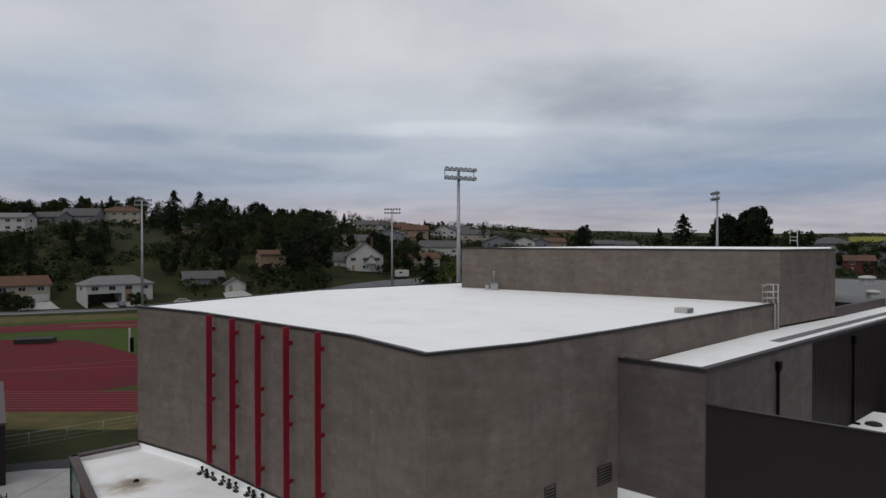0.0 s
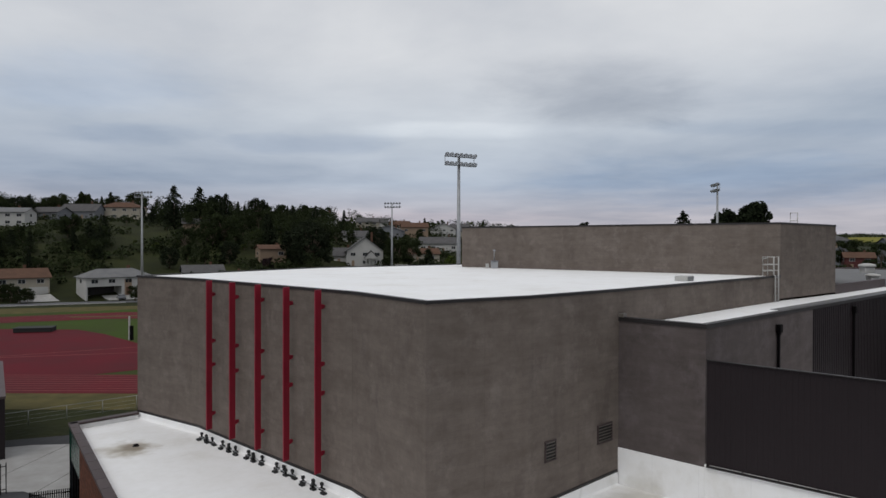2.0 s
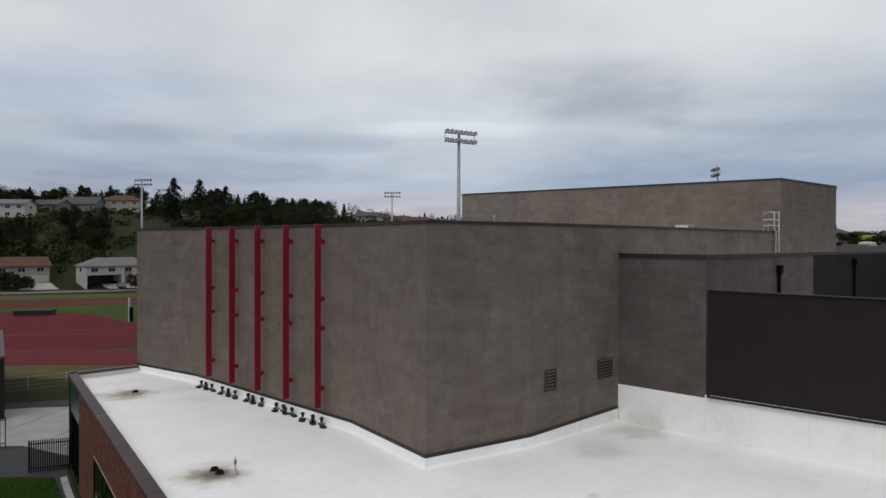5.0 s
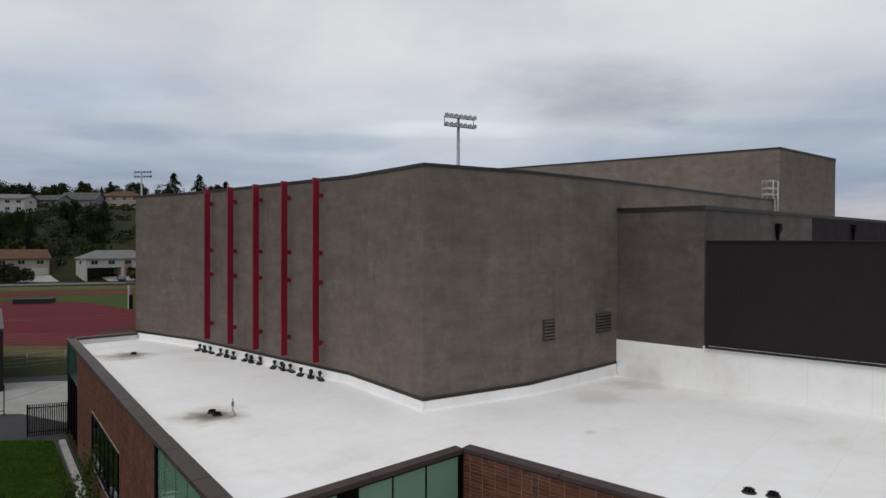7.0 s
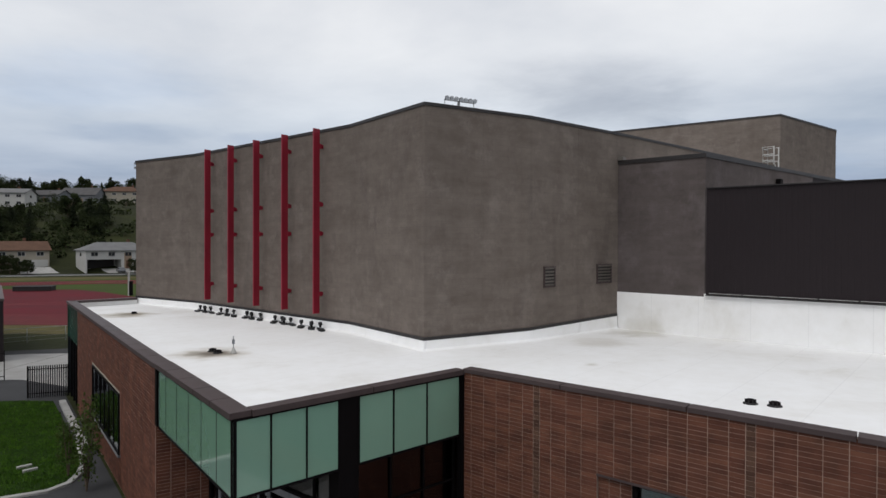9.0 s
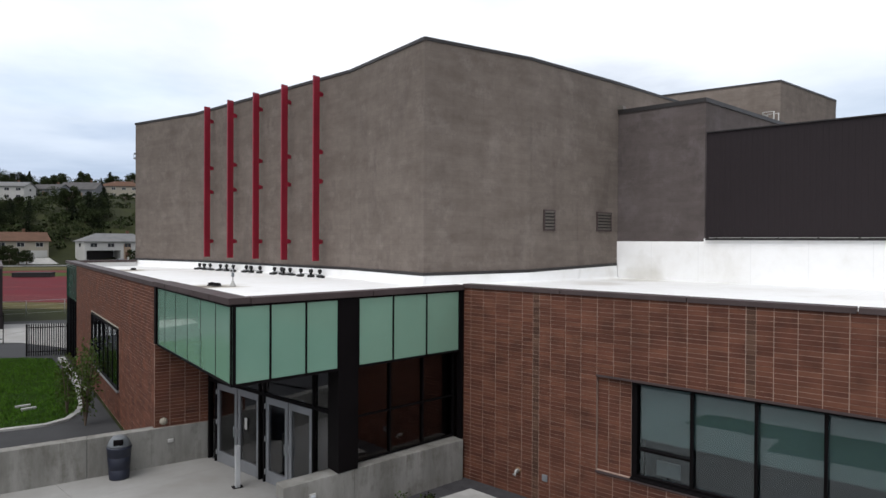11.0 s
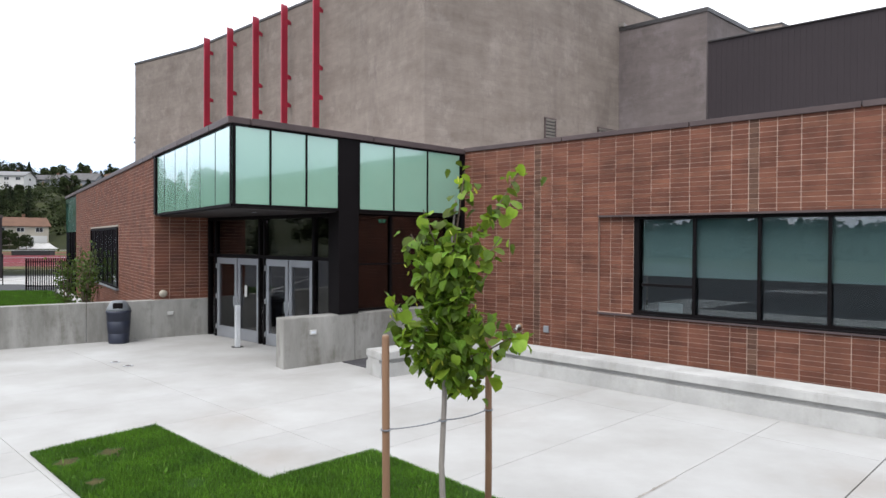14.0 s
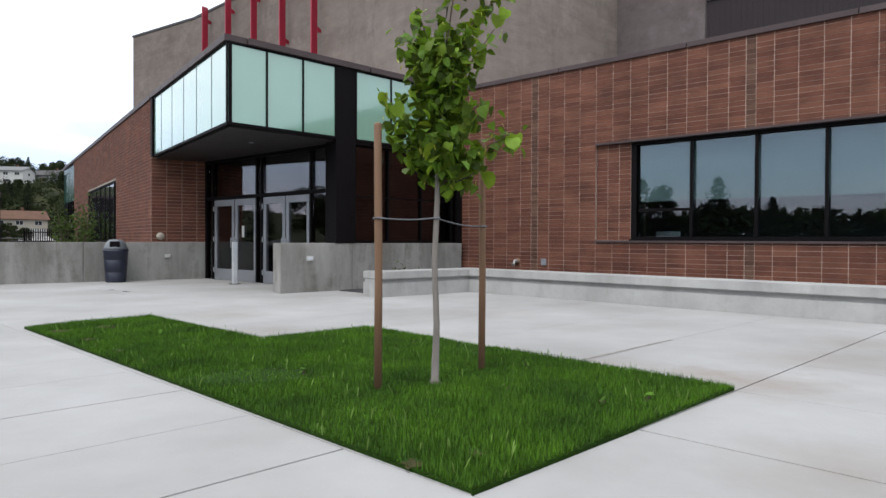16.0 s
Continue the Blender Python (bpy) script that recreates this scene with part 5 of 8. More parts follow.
sheet("road", [(-300, 62), (-113, 143), (-85, 154.5), (-40, 163), (10, 170), (10, 178), (-42, 170), (-87, 161.5), (-116, 151), (-300, 72)], 0.0, M_ROAD, "worn grey street beside the school grounds", "road")
for p, q in (((-113, 142.6), (-85, 154.1)), ((-300, 61.5), (-113, 142.6)), ((-116, 151), (-87, 161.5))):
    bm = bmesh.new()
    m, ln = run(p, q)
    add_box(bm, ln / 2, 0, 0.02, ln, 0.35, 0.16, m)
    tagged(part("kerb", bm, M_CONC_PALE), "pale concrete kerb beside the street", "kerb", kind="structure")

# side street that climbs between the houses
bm = bmesh.new()
c = [(-40, 172), (-30, 182), (-20, 190), (-8, 196), (14, 204)]
for (x0, y0), (x1, y1) in zip(c, c[1:]):
    vs = []
    for x, y in ((x0, y0 - 4), (x1, y1 - 4), (x1, y1 + 5), (x0, y0 + 5)):
        vs.append(bm.verts.new((x, y, rise(x, y) + 0.25)))
    bm.faces.new(vs)
tagged(part("side_street", bm, M_ROAD), "grey side street between hillside houses", "road", kind="structure")

# paved yard and lawn beside the wing
sheet("asphalt_yard", [(-60, -6), (-10, 15), (-9, 17.5), (-22.6, 34.4), (-19.9, 37), (-27, 50), (-60, 40)], -0.095, M_ASPHALT, "dark asphalt path beside the wing", "path")
sheet("concrete_apron", [(-44, 36), (-27.5, 37.6), (-22.8, 35.6), (-20.2, 37.4), (-23, 47), (-33, 46.2), (-46, 42)], -0.085, M_SLAB, "pale concrete apron beyond the fence", "pavement")
for p, q in (((-31, 38.0), (-30.2, 46.2)), ((-26.6, 37.0), (-26.2, 46.4))):
    bm = bmesh.new()
    m, ln = run(p, q)
    add_box(bm, ln / 2, 0, -0.083, ln, 0.05, 0.006, m)
    tagged(part("apron_joint", bm, M_JOINT), "dark joint in the concrete apron", "joint", kind="structure")
lawn = [(-23.6, 32.5), (-21.9, 32.4), (-16.6, 26.0), (-15.2, 24.1), (-14.6, 23.2), (-14.2, 22.3), (-14.05, 21.5), (-14.35, 20.85), (-15.5, 20.25), (-18.5, 19.4), (-26, 18.5), (-40, 17.5), (-40, 31)]
sheet("side_lawn", lawn, -0.055, M_LAWN, "mown green lawn beside the wing", "lawn")
bm = bmesh.new()
add_band(bm, lawn[2:], 0.0, 0.22, -0.11, -0.02)
tagged(part("kerb", bm, M_CONC_PALE), "pale concrete kerb round the side lawn", "kerb", kind="structure")
bm = bmesh.new()
add_box(bm, 15.5, 0.5, -0.02, 9.0, 0.3, 0.2, run(D, E)[0])
tagged(part("kerb", bm, M_CONC_PALE), "pale concrete strip at the wing's foot", "kerb", kind="structure")

# ground behind the viewer: street, lawn strip and far side
sheet("forecourt_lawn", [(-60, -30), (60, -30), (60, -12), (-60, -12)], -0.03, M_HILL, "lawn strip beyond the plaza", "lawn")
sheet("school_street", [(-70, 69), (-18.6, 17.7), (11.2, -12.1), (30, -30), (-10, -70), (-110, 30)], -0.04, M_ASPHALT, "asphalt school street beside the plaza", "road")
for k in range(9):
    c = along((-10.2, 7.05), (-12.9, 4.15), 0.72 * k) if k < 6 else along((-17.9, -1.7), (-19.6, -3.4), 0.8 * (k - 6))
    bm = bmesh.new()
    add_box(bm, 0, 0, -0.034, 2.7, 0.36, 0.006, pose(c[0], c[1], 0, 0, 0, -37))
    tagged(part("crossing_stripe", bm, M_WHITE), "white crossing stripe on the street", "road marking", kind="structure")

# ---- plaza slabs ----
TURN_P = 45.25     # the slabs are laid out in metres along this axis
plaza = tagged(new("plaza"), "pale broomed concrete plaza in large slabs", "pavement", kind="structure")
mp = pose(0, 0, 0, 0, 0, TURN_P)
bm = bmesh.new()
foot, head = (SURVEY.inverted() @ (mp @ Vector((-0.325, b, 0))) for b in (-17.6, 18.8))
add_prism(bm, [(head.x, head.y), (foot.x, foot.y), (26, -12), (26, 6), (11.5, 4.6), (-0.3, 15.2), (-2.6, 15.5), (-7.0, 17.75)], -0.11, -0.022)
part("bed", bm, M_JOINT, plaza)
def in_plaza(x, y):
    x, y = x / 0.92, y / 1.0764
    if y < -12 or x < -18.5 or x > 25:
        return False
    if y > 17.66 + 0.62 * (x + 7.02) + 1.6:
        return False
    if x > -3.6 and y > 12.7 + 0.79 * (x + 3.4) + 2.2:
        return False
    return not (x > 0.3 and y > 16.6 - 0.905 * (x - 0.62))


OPEN_JOINTS = (1.94, 2.855, 4.798, 3.736)


def lay_slabs(s_edges, n_edges):
    """Cast slabs between the joints given along and across the plaza's axis."""
    for s0, s1 in zip(s_edges, s_edges[1:]):
        for n0, n1 in zip(n_edges, n_edges[1:]):
            c = mp @ Vector(((s0 + s1) / 2, (n0 + n1) / 2, 0))
            if not in_plaza(c.x, c.y):
                continue
            bm = bmesh.new()
            cut = [0.016 if any(abs(e - g) < 0.01 for g in OPEN_JOINTS) else 0.006 for e in (s0, s1, n0, n1)]
            x0, x1 = s0 + cut[0] / 2 - (s0 + s1) / 2, s1 - cut[1] / 2 - (s0 + s1) / 2
            y0, y1 = n0 + cut[2] / 2 - (n0 + n1) / 2, n1 - cut[3] / 2 - (n0 + n1) / 2
            add_box(bm, (x0 + x1) / 2, (y0 + y1) / 2, -0.045, x1 - x0, y1 - y0, 0.09, None, 0.004)
            at = pose(c.x, c.y, 0, 0, 0, TURN_P)
            # trimmed along the low wall
            co, no = at.inverted() @ metres((-7.02, 17.76, 0)), at.inverted().to_3x3() @ Vector((-0.587, 0.810, 0))
            if c.x < -4.14:
                bmesh.ops.bisect_plane(bm, geom=bm.verts[:] + bm.edges[:] + bm.faces[:], plane_co=co, plane_no=no, clear_outer=True)
            if not bm.faces:
                bm.free()
                continue
            ob = part("slab", bm, M_SLAB, plaza)
            ob.matrix_basis = at


lay_slabs((-0.32, 2.283), [2.855 + 0.9715 * k for k in range(-12, 20)])
lay_slabs([2.283 + 1.453 * k for k in range(0, 11)], (-13.0, -10.0, -7.2, -4.2, -1.2, 1.94))
lay_slabs((2.283, 5.165, 9.6, 14.1), (1.94, 3.46, 5.08, 6.54, 8.05, 9.58, 11.4, 13.2, 15.0, 17.0, 19.0))

# brown dirt that has gathered along a joint
for p, q, w in (((1.54, 5.87), (2.9, 7.06), 0.024),):
    m, ln = run(p, q)
    bm = bmesh.new()
    n = 40
    lo = [bm.verts.new(m @ Vector((ln * i / n, -w * (0.35 + 0.65 * abs(noise.noise(Vector((i * 0.37, 1.0, w * 90)))) * 2), 0.0045))) for i in range(n + 1)]
    hi = [bm.verts.new(m @ Vector((ln * i / n, w * (0.2 + 0.6 * abs(noise.noise(Vector((i * 0.43, 5.0, w * 90)))) * 2), 0.0045))) for i in range(n + 1)]
    for i in range(n):
        bm.faces.new((lo[i], lo[i + 1], hi[i + 1], hi[i]))
    tagged(part("joint_dirt", bm, M_JOINT_DIRT), "brown dirt gathered along a slab joint", "dirt", kind="structure")

# ---- grass patch with the young tree ----
patch = [SURVEY.inverted() @ (mp @ Vector((a, b, 0))) for a, b in ((2.37, 9.40), (2.289, 1.946), (5.20, 1.95), (5.45, 6.57), (3.96, 6.57), (3.97, 9.58))]
patch = [(p.x, p.y) for p in patch]
bed = tagged(new("grass_patch_soil"), "lawn patch cut into the concrete plaza", "lawn", kind="structure")
bm = bmesh.new()
add_prism(bm, patch, -0.05, 0.018)
part("turf", bm, M_TURF, bed)


def inside(poly, x, y):
    odd = False
    for (x0, y0), (x1, y1) in zip(poly, poly[1:] + poly[:1]):
        if (y0 > y) != (y1 > y) and x < (x1 - x0) * (y - y0) / (y1 - y0) + x0:
            odd = not odd
    return odd


BARE = ((-0.05, 3.10, 0.075), (0.30, 3.25, 0.05), (-4.75, 7.40, 0.16), (-4.40, 7.75, 0.17), (-4.02, 6.80, 0.12), (-3.3, 6.15, 0.08), (-2.2, 6.3, 0.05), (0.05, 4.82, 0.07))
for k, (x, y, r) in enumerate(BARE):
    bm = bmesh.new()
    ring = [bm.verts.new((x + math.cos(0.45 * j) * r * (0.8 + 0.3 * math.sin(2.1 * j + k)), y + math.sin(0.45 * j) * r * (0.8 + 0.3 * math.sin(2.1 * j + k)), 0.021)) for j in range(14)]
    bm.faces.new(ring)
    part("bare_soil", bm, M_BARE, bed, "bare brown soil patch")


def grass_blades():
    rng = np.random.default_rng(4)
    vs, fs = [], []
    while len(fs) < 150000:
        x, y = rng.uniform(-5.5, 2.5), rng.uniform(2.7, 9.0)
        if not inside(patch, x, y):
            continue
        d = noise.noise(Vector((x * 1.1, y * 1.1, 4.0)))
        if d < -0.42 and rng.random() < 0.6:
            continue
        if any((x - sx) ** 2 + (y - sy) ** 2 < (sr * (0.75 + 0.5 * rng.random())) ** 2 for sx, sy, sr in BARE):
            continue
        h = (0.028 + 0.03 * rng.random()) * (1 + 0.5 * d) * (1.8 if rng.random() < 0.012 else 1.0)
        t, lean = rng.uniform(0, 6.28), rng.uniform(0, 0.5) * h
        w = 0.0032
        ux, uy = math.cos(t) * w, math.sin(t) * w
        k = len(vs)
        lx, ly = -math.sin(t) * lean, math.cos(t) * lean
        vs += [(x - ux, y - uy, 0.015), (x + ux, y + uy, 0.015), (x + lx, y + ly, 0.015 + h)]
        fs.append((k, k + 1, k + 2))
    # blades that lean out over the slabs
    for (x0, y0), (x1, y1) in zip(patch, patch[1:] + patch[:1]):
        ln = math.hypot(x1 - x0, y1 - y0)
        nx, ny = (y1 - y0) / ln, -(x1 - x0) / ln
        for i in range(int(ln * 420)):
            f = rng.random()
            x, y = x0 + (x1 - x0) * f, y0 + (y1 - y0) * f
            o, h = rng.uniform(0.0, 0.03), rng.uniform(0.008, 0.035)
            u = rng.normal() * 0.02
            ux, uy = (x1 - x0) / ln * 0.0035, (y1 - y0) / ln * 0.0035
            k = len(vs)
            b = rng.uniform(-0.02, 0.0)
            vs += [(x - ux + nx * b, y - uy + ny * b, 0.015), (x + ux + nx * b, y + uy + ny * b, 0.015), (x + nx * o + u * (x1 - x0) / ln, y + ny * o + u * (y1 - y0) / ln, 0.012 + h)]
            fs.append((k, k + 1, k + 2))
    me = bpy.data.meshes.new("grass_blades")
    me.from_pydata(vs, [], fs)
    me.materials.append(M_BLADE)
    return tagged(new("grass", me), "fresh green unmown grass in the plaza patch", "grass", kind="stuff")


def grass_stalks():
    """Pale seed stalks that stand above the grass."""
    rng = np.random.default_rng(14)
    vs, fs = [], []
    while len(fs) < 260:
        x, y = rng.uniform(-5.5, 2.5), rng.uniform(2.7, 9.0)
        if not inside(patch, x, y) or noise.noise(Vector((x * 1.4, y * 1.4, 9.0))) < -0.05:
            continue
        h, t = rng.uniform(0.05, 0.11), rng.uniform(0, 6.28)
        ux, uy = math.cos(t) * 0.003, math.sin(t) * 0.003
        lx, ly = rng.normal() * 0.2 * h, rng.normal() * 0.2 * h
        k = len(vs)
        vs += [(x - ux, y - uy, 0.015), (x + ux, y + uy, 0.015), (x + lx * 0.7 + ux * 1.6, y + ly * 0.7 + uy * 1.6, 0.015 + 0.75 * h), (x + lx, y + ly, 0.015 + h), (x + lx * 0.7 - ux * 1.6, y + ly * 0.7 - uy * 1.6, 0.015 + 0.75 * h)]
        fs.append((k, k + 1, k + 2, k + 3, k + 4))
    me = bpy.data.meshes.new("grass_stalks")
    me.from_pydata(vs, [], fs)
    me.materials.append(M_STALK)
    tagged(new("grass_stalks", me), "pale yellow-green seed stalks above the patch's grass", "grass", kind="stuff")


grass_blades()
grass_stalks()


def lawn_blades():
    rng = np.random.default_rng(14)
    vs, fs = [], []
    while len(fs) < 95000:
        x, y = rng.uniform(-28, -14.0), rng.uniform(18.5, 32.6)
        if not inside(lawn, x, y):
            continue
        h = rng.uniform(0.05, 0.11) * (1 + 0.5 * noise.noise(Vector((x * 0.8, y * 0.8, 9.0))))
        t, lean = rng.uniform(0, 6.28), rng.uniform(0, 0.5) * h
        ux, uy = math.cos(t) * 0.011, math.sin(t) * 0.011
        k = len(vs)
        vs += [(x - ux, y - uy, -0.057), (x + ux, y + uy, -0.057), (x - math.sin(t) * lean, y + math.cos(t) * lean, -0.057 + h)]
        fs.append((k, k + 1, k + 2))
    me = bpy.data.meshes.new("lawn_grass")
    me.from_pydata(vs, [], fs)
    me.materials.append(M_BLADE)
    tagged(new("lawn_grass", me), "mown green grass of the side lawn", "grass", kind="stuff")


lawn_blades()
for p, q in (((-16.83, 22.74), (-16.46, 23.09)), ((-16.34, 22.41), (-15.99, 22.75))):
    bm = bmesh.new()
    m, ln = run(p, q)
    add_box(bm, ln / 2, 0, -0.01, ln, 0.15, 0.10, m, 0.01)
    slab = thing("lawn_slab", "small pale concrete bar lying in the lawn", "slab", "bars in the lawn")
    part("bar", bm, M_CONC_PALE, slab)


def leaf_mesh(seed, size):
    """A heart-shaped leaf, slightly folded and curled, with its stalk at the origin."""
    rng = random.Random(seed)
    bm = bmesh.new()
    ring = [(0.0, 0.0), (0.32, -0.08), (0.55, 0.12), (0.60, 0.48), (0.44, 0.82), (0.0, 1.05)]
    fold, curl = rng.uniform(0.12, 0.35), rng.uniform(0.1, 0.45)
    spine = [bm.verts.new((0, y * size, -curl * y * y * size)) for y in (0.0, 0.35, 0.75, 1.02)]
    for s in (-1, 1):
        edge = [bm.verts.new((s * x * size, y * size, (fold * x - curl * y * y) * size)) for x, y in ring[1:5]]
        for a in ((spine[0], edge[0], edge[1], spine[1]), (spine[1], edge[1], edge[2], spine[2]), (spine[2], edge[2], edge[3], spine[3])):
            f = bm.faces.new(a if s > 0 else a[::-1])
            f.smooth = True
    return mesh_of("leaf", bm, M_LEAF)


def young_tree(at):
    rng = random.Random(11)
    tree = thing("young_tree", "young staked street tree with large heart-shaped green leaves", "tree", at=at)
    bm = bmesh.new()
    add_tube(bm, [(0, 0, 0), (0.0, 0.0, 0.05), (0.012, 0, 0.5), (-0.008, 0.01, 1.0), (0.012, 0, 1.5), (0.02, 0, 2.1), (0.05, 0, 2.7), (0.10, 0.0, 3.2)],
             [0.058, 0.033, 0.026, 0.024, 0.022, 0.017, 0.012, 0.006], 10)
    part("trunk", bm, M_BARK, tree)
    crown = new("crown")
    crown.parent = tree
    limbs = []
    n = 18
    for k in range(n):
        z = 1.64 + 1.12 * k / n
        t = 2.4 * k + rng.uniform(-0.3, 0.3)
        reach = (0.36 + 0.10 * math.sin(math.pi * min(1.0, 2.2 * k / n)) - 0.16 * k / n) * rng.uniform(0.6, 1.05)
        limbs.append((Vector((0.02, 0, z)), Vector((0.05 + math.cos(t) * reach, math.sin(t) * reach * 0.9, z + rng.uniform(0.08, 0.32))), 10))
    # the leader, the long side shoot and single boughs
    limbs += [(Vector((0.05, 0, 2.6)), Vector((0.17, 0.0, 3.44)), 13), (Vector((0.05, 0, 2.6)), Vector((0.64, 0.05, 3.46)), 19), (Vector((0.03, 0, 1.85)), Vector((0.68, 0.1, 2.12)), 14),
              (Vector((0.02, 0, 1.95)), Vector((-0.42, -0.05, 2.38)), 11), (Vector((0.03, 0, 2.4)), Vector((-0.27, 0.0, 2.92)), 8), (Vector((0.05, 0, 2.6)), Vector((-0.17, 0.0, 3.12)), 7),
              (Vector((0.04, 0, 2.4)), Vector((0.47, -0.1, 2.90)), 11), (Vector((0.06, 0, 2.7)), Vector((0.40, 0.0, 3.14)), 9), (Vector((0.02, 0, 1.70)), Vector((0.32, -0.05, 1.74)), 9)]
    leaves = [leaf_mesh(k, 0.094 + 0.013 * (k % 3)) for k in range(5)]
    count = 0
    for a, b, num in limbs:
        bm = bmesh.new()
        mid = (a + b) / 2 + Vector((0, 0, -0.05))
        add_tube(bm, [a, mid, b], [0.011, 0.008, 0.004], 5)
        part("limb", bm, M_BARK_DARK, crown)
        for k in range(num):
            f = 0.18 + 0.82 * (k + rng.random() * 0.6) / num
            p = a.lerp(mid, f * 2) if f < 0.5 else mid.lerp(b, min(1.0, f * 2 - 1))
            p = p + Vector((rng.gauss(0, 0.045), rng.gauss(0, 0.045), rng.gauss(0, 0.035)))
            if count < 298:
                ob = new("leaf", rng.choice(leaves))
                ob.parent = crown
                ob.matrix_basis = pose(p.x, p.y, p.z, rng.uniform(-75, 5), rng.uniform(-30, 30), rng.uniform(0, 360)) @ Matrix.Scale(rng.uniform(0.7, 1.15), 4)
                count += 1
    # smaller inner leaves, too many to count, in the shade-darkened green
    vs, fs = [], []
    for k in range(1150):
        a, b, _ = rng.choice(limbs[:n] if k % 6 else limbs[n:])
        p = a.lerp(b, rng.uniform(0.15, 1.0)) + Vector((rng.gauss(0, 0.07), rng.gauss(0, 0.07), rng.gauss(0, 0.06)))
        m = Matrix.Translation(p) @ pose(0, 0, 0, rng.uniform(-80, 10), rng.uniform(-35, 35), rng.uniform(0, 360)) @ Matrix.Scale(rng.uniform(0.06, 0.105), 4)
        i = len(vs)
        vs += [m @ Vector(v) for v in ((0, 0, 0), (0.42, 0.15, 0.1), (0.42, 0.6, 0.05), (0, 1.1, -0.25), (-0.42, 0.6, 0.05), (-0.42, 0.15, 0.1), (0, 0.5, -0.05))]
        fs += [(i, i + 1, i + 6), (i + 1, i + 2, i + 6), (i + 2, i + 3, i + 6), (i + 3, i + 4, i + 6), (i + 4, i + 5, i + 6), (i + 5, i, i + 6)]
    bv, bf = [], []
    for k in range(130):
        a, b, _ = rng.choice(limbs)
        p = a.lerp(b, rng.uniform(0.35, 1.0)) + Vector((rng.gauss(0, 0.09), rng.gauss(0, 0.09), rng.gauss(-0.03, 0.06)))
        m = Matrix.Translation(p) @ pose(0, 0, 0, rng.uniform(-140, -60), rng.uniform(-40, 40), rng.uniform(0, 360)) @ Matrix.Scale(rng.uniform(0.03, 0.06), 4)
        i = len(bv)
        bv += [m @ Vector(v) for v in ((0, 0, 0), (0.16, 0.4, 0.05), (0.12, 1.0, 0.0), (-0.12, 1.0, 0.0), (-0.16, 0.4, 0.05))]
        bf.append((i, i + 1, i + 2, i + 3, i + 4))
    me = bpy.data.meshes.new("blossom")
    me.from_pydata(bv, [], bf)
    me.materials.append(M_BRACT)
    ob = new("blossom", me)
    ob.parent = crown
    tagged(ob, "pale yellow flower bracts", kind="stuff")
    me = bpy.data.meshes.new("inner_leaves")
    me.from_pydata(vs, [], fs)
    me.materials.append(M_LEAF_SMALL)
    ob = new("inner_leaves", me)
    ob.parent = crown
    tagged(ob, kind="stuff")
    return tree


young_tree((0.05, 4.82, 0.01))
for x, y, h in ((-0.40, 4.61, 2.12), (0.47, 5.32, 2.12)):
    st = thing("tree_stake", "round brown wooden tree stake in the grass", "stake", "stakes of the young tree", at=(x, y, 0))
    bm = bmesh.new()
    add_tube(bm, [(0, 0, -0.05), (0.004, 0, 0.9), (-0.006, 0, h - 0.02), (-0.006, 0, h)], [0.032, 0.031, 0.030, 0.026], 12)
    part("post", bm, M_STAKE, st)
    bm = bmesh.new()
    add_lathe(bm, [(0.025, h), (0.022, h + 0.006)], 12, pose(-0.006, 0, 0))
    part("cut_top", bm, M_TAN, st, "pale sawn top")
tie = thing("tree_tie", "thin grey tie strap between the stakes and the trunk", "tie")
bm = bmesh.new()
for p, q, sag in (((-0.37, 4.62, 1.375), (0.035, 4.81, 1.385), 0.012), ((0.065, 4.83, 1.385), (0.445, 5.30, 1.33), 0.018)):
    p, q = Vector(p), Vector(q)
    line = [p.lerp(q, f / 10) - Vector((0, 0, sag * 4 * (f / 10) * (1 - f / 10))) for f in range(11)]
    for a, b in zip(line, line[1:]):
        add_tube(bm, [a, a.lerp(b, 0.3), a.lerp(b, 0.7), b], [0.004, 0.006, 0.006, 0.004], 6)
for c, r in (((-0.40, 4.61, 1.375), 0.036), ((0.05, 4.82, 1.385), 0.03), ((0.47, 5.32, 1.33), 0.036)):
    ring = [(c[0] + r * math.cos(k * 0.6283), c[1] + r * math.sin(k * 0.6283), c[2]) for k in range(11)]
    add_tube(bm, ring, 0.008, 6, False)
part("strap", bm, M_GREYPAINT, tie)

# ---- things on the plaza ----
bin_ = thing("litter_bin", "navy plastic drum litter bin with a grey domed lid", "bin", at=(-8.93, 16.02, 0.0))
bm = bmesh.new()
add_lathe(bm, [(0.87 * r, z) for r, z in [(0.29, 0.0), (0.30, 0.03), (0.318, 0.26), (0.310, 0.27), (0.311, 0.285), (0.32, 0.295), (0.346, 0.60), (0.338, 0.61), (0.339, 0.625), (0.348, 0.635), (0.36, 0.83), (0.375, 0.85), (0.375, 0.90), (0.34, 0.91)]], 28)
part("drum", bm, M_BLUE_PLASTIC, bin_)
bm = bmesh.new()
add_lathe(bm, [(0.84 * r, z) for r, z in [(0.37, 0.90), (0.36, 0.96), (0.30, 1.06), (0.24, 1.14), (0.20, 1.17), (0.05, 1.18)]], 28)
lid = part("dome_lid", bm, M_GREY_PLASTIC, bin_, "grey domed lid")
bm = bmesh.new()
add_box(bm, 0, -0.245, 1.05, 0.25, 0.10, 0.16, pose(0, 0, 0, 0, 0, 20), 0.03)
part("flap", bm, M_BLACK, lid, "black opening flap")
post = thing("door_opener_post", "short brushed steel door opener post on the plaza", "bollard", at=(-5.44, 15.47, 0))
bm = bmesh.new()
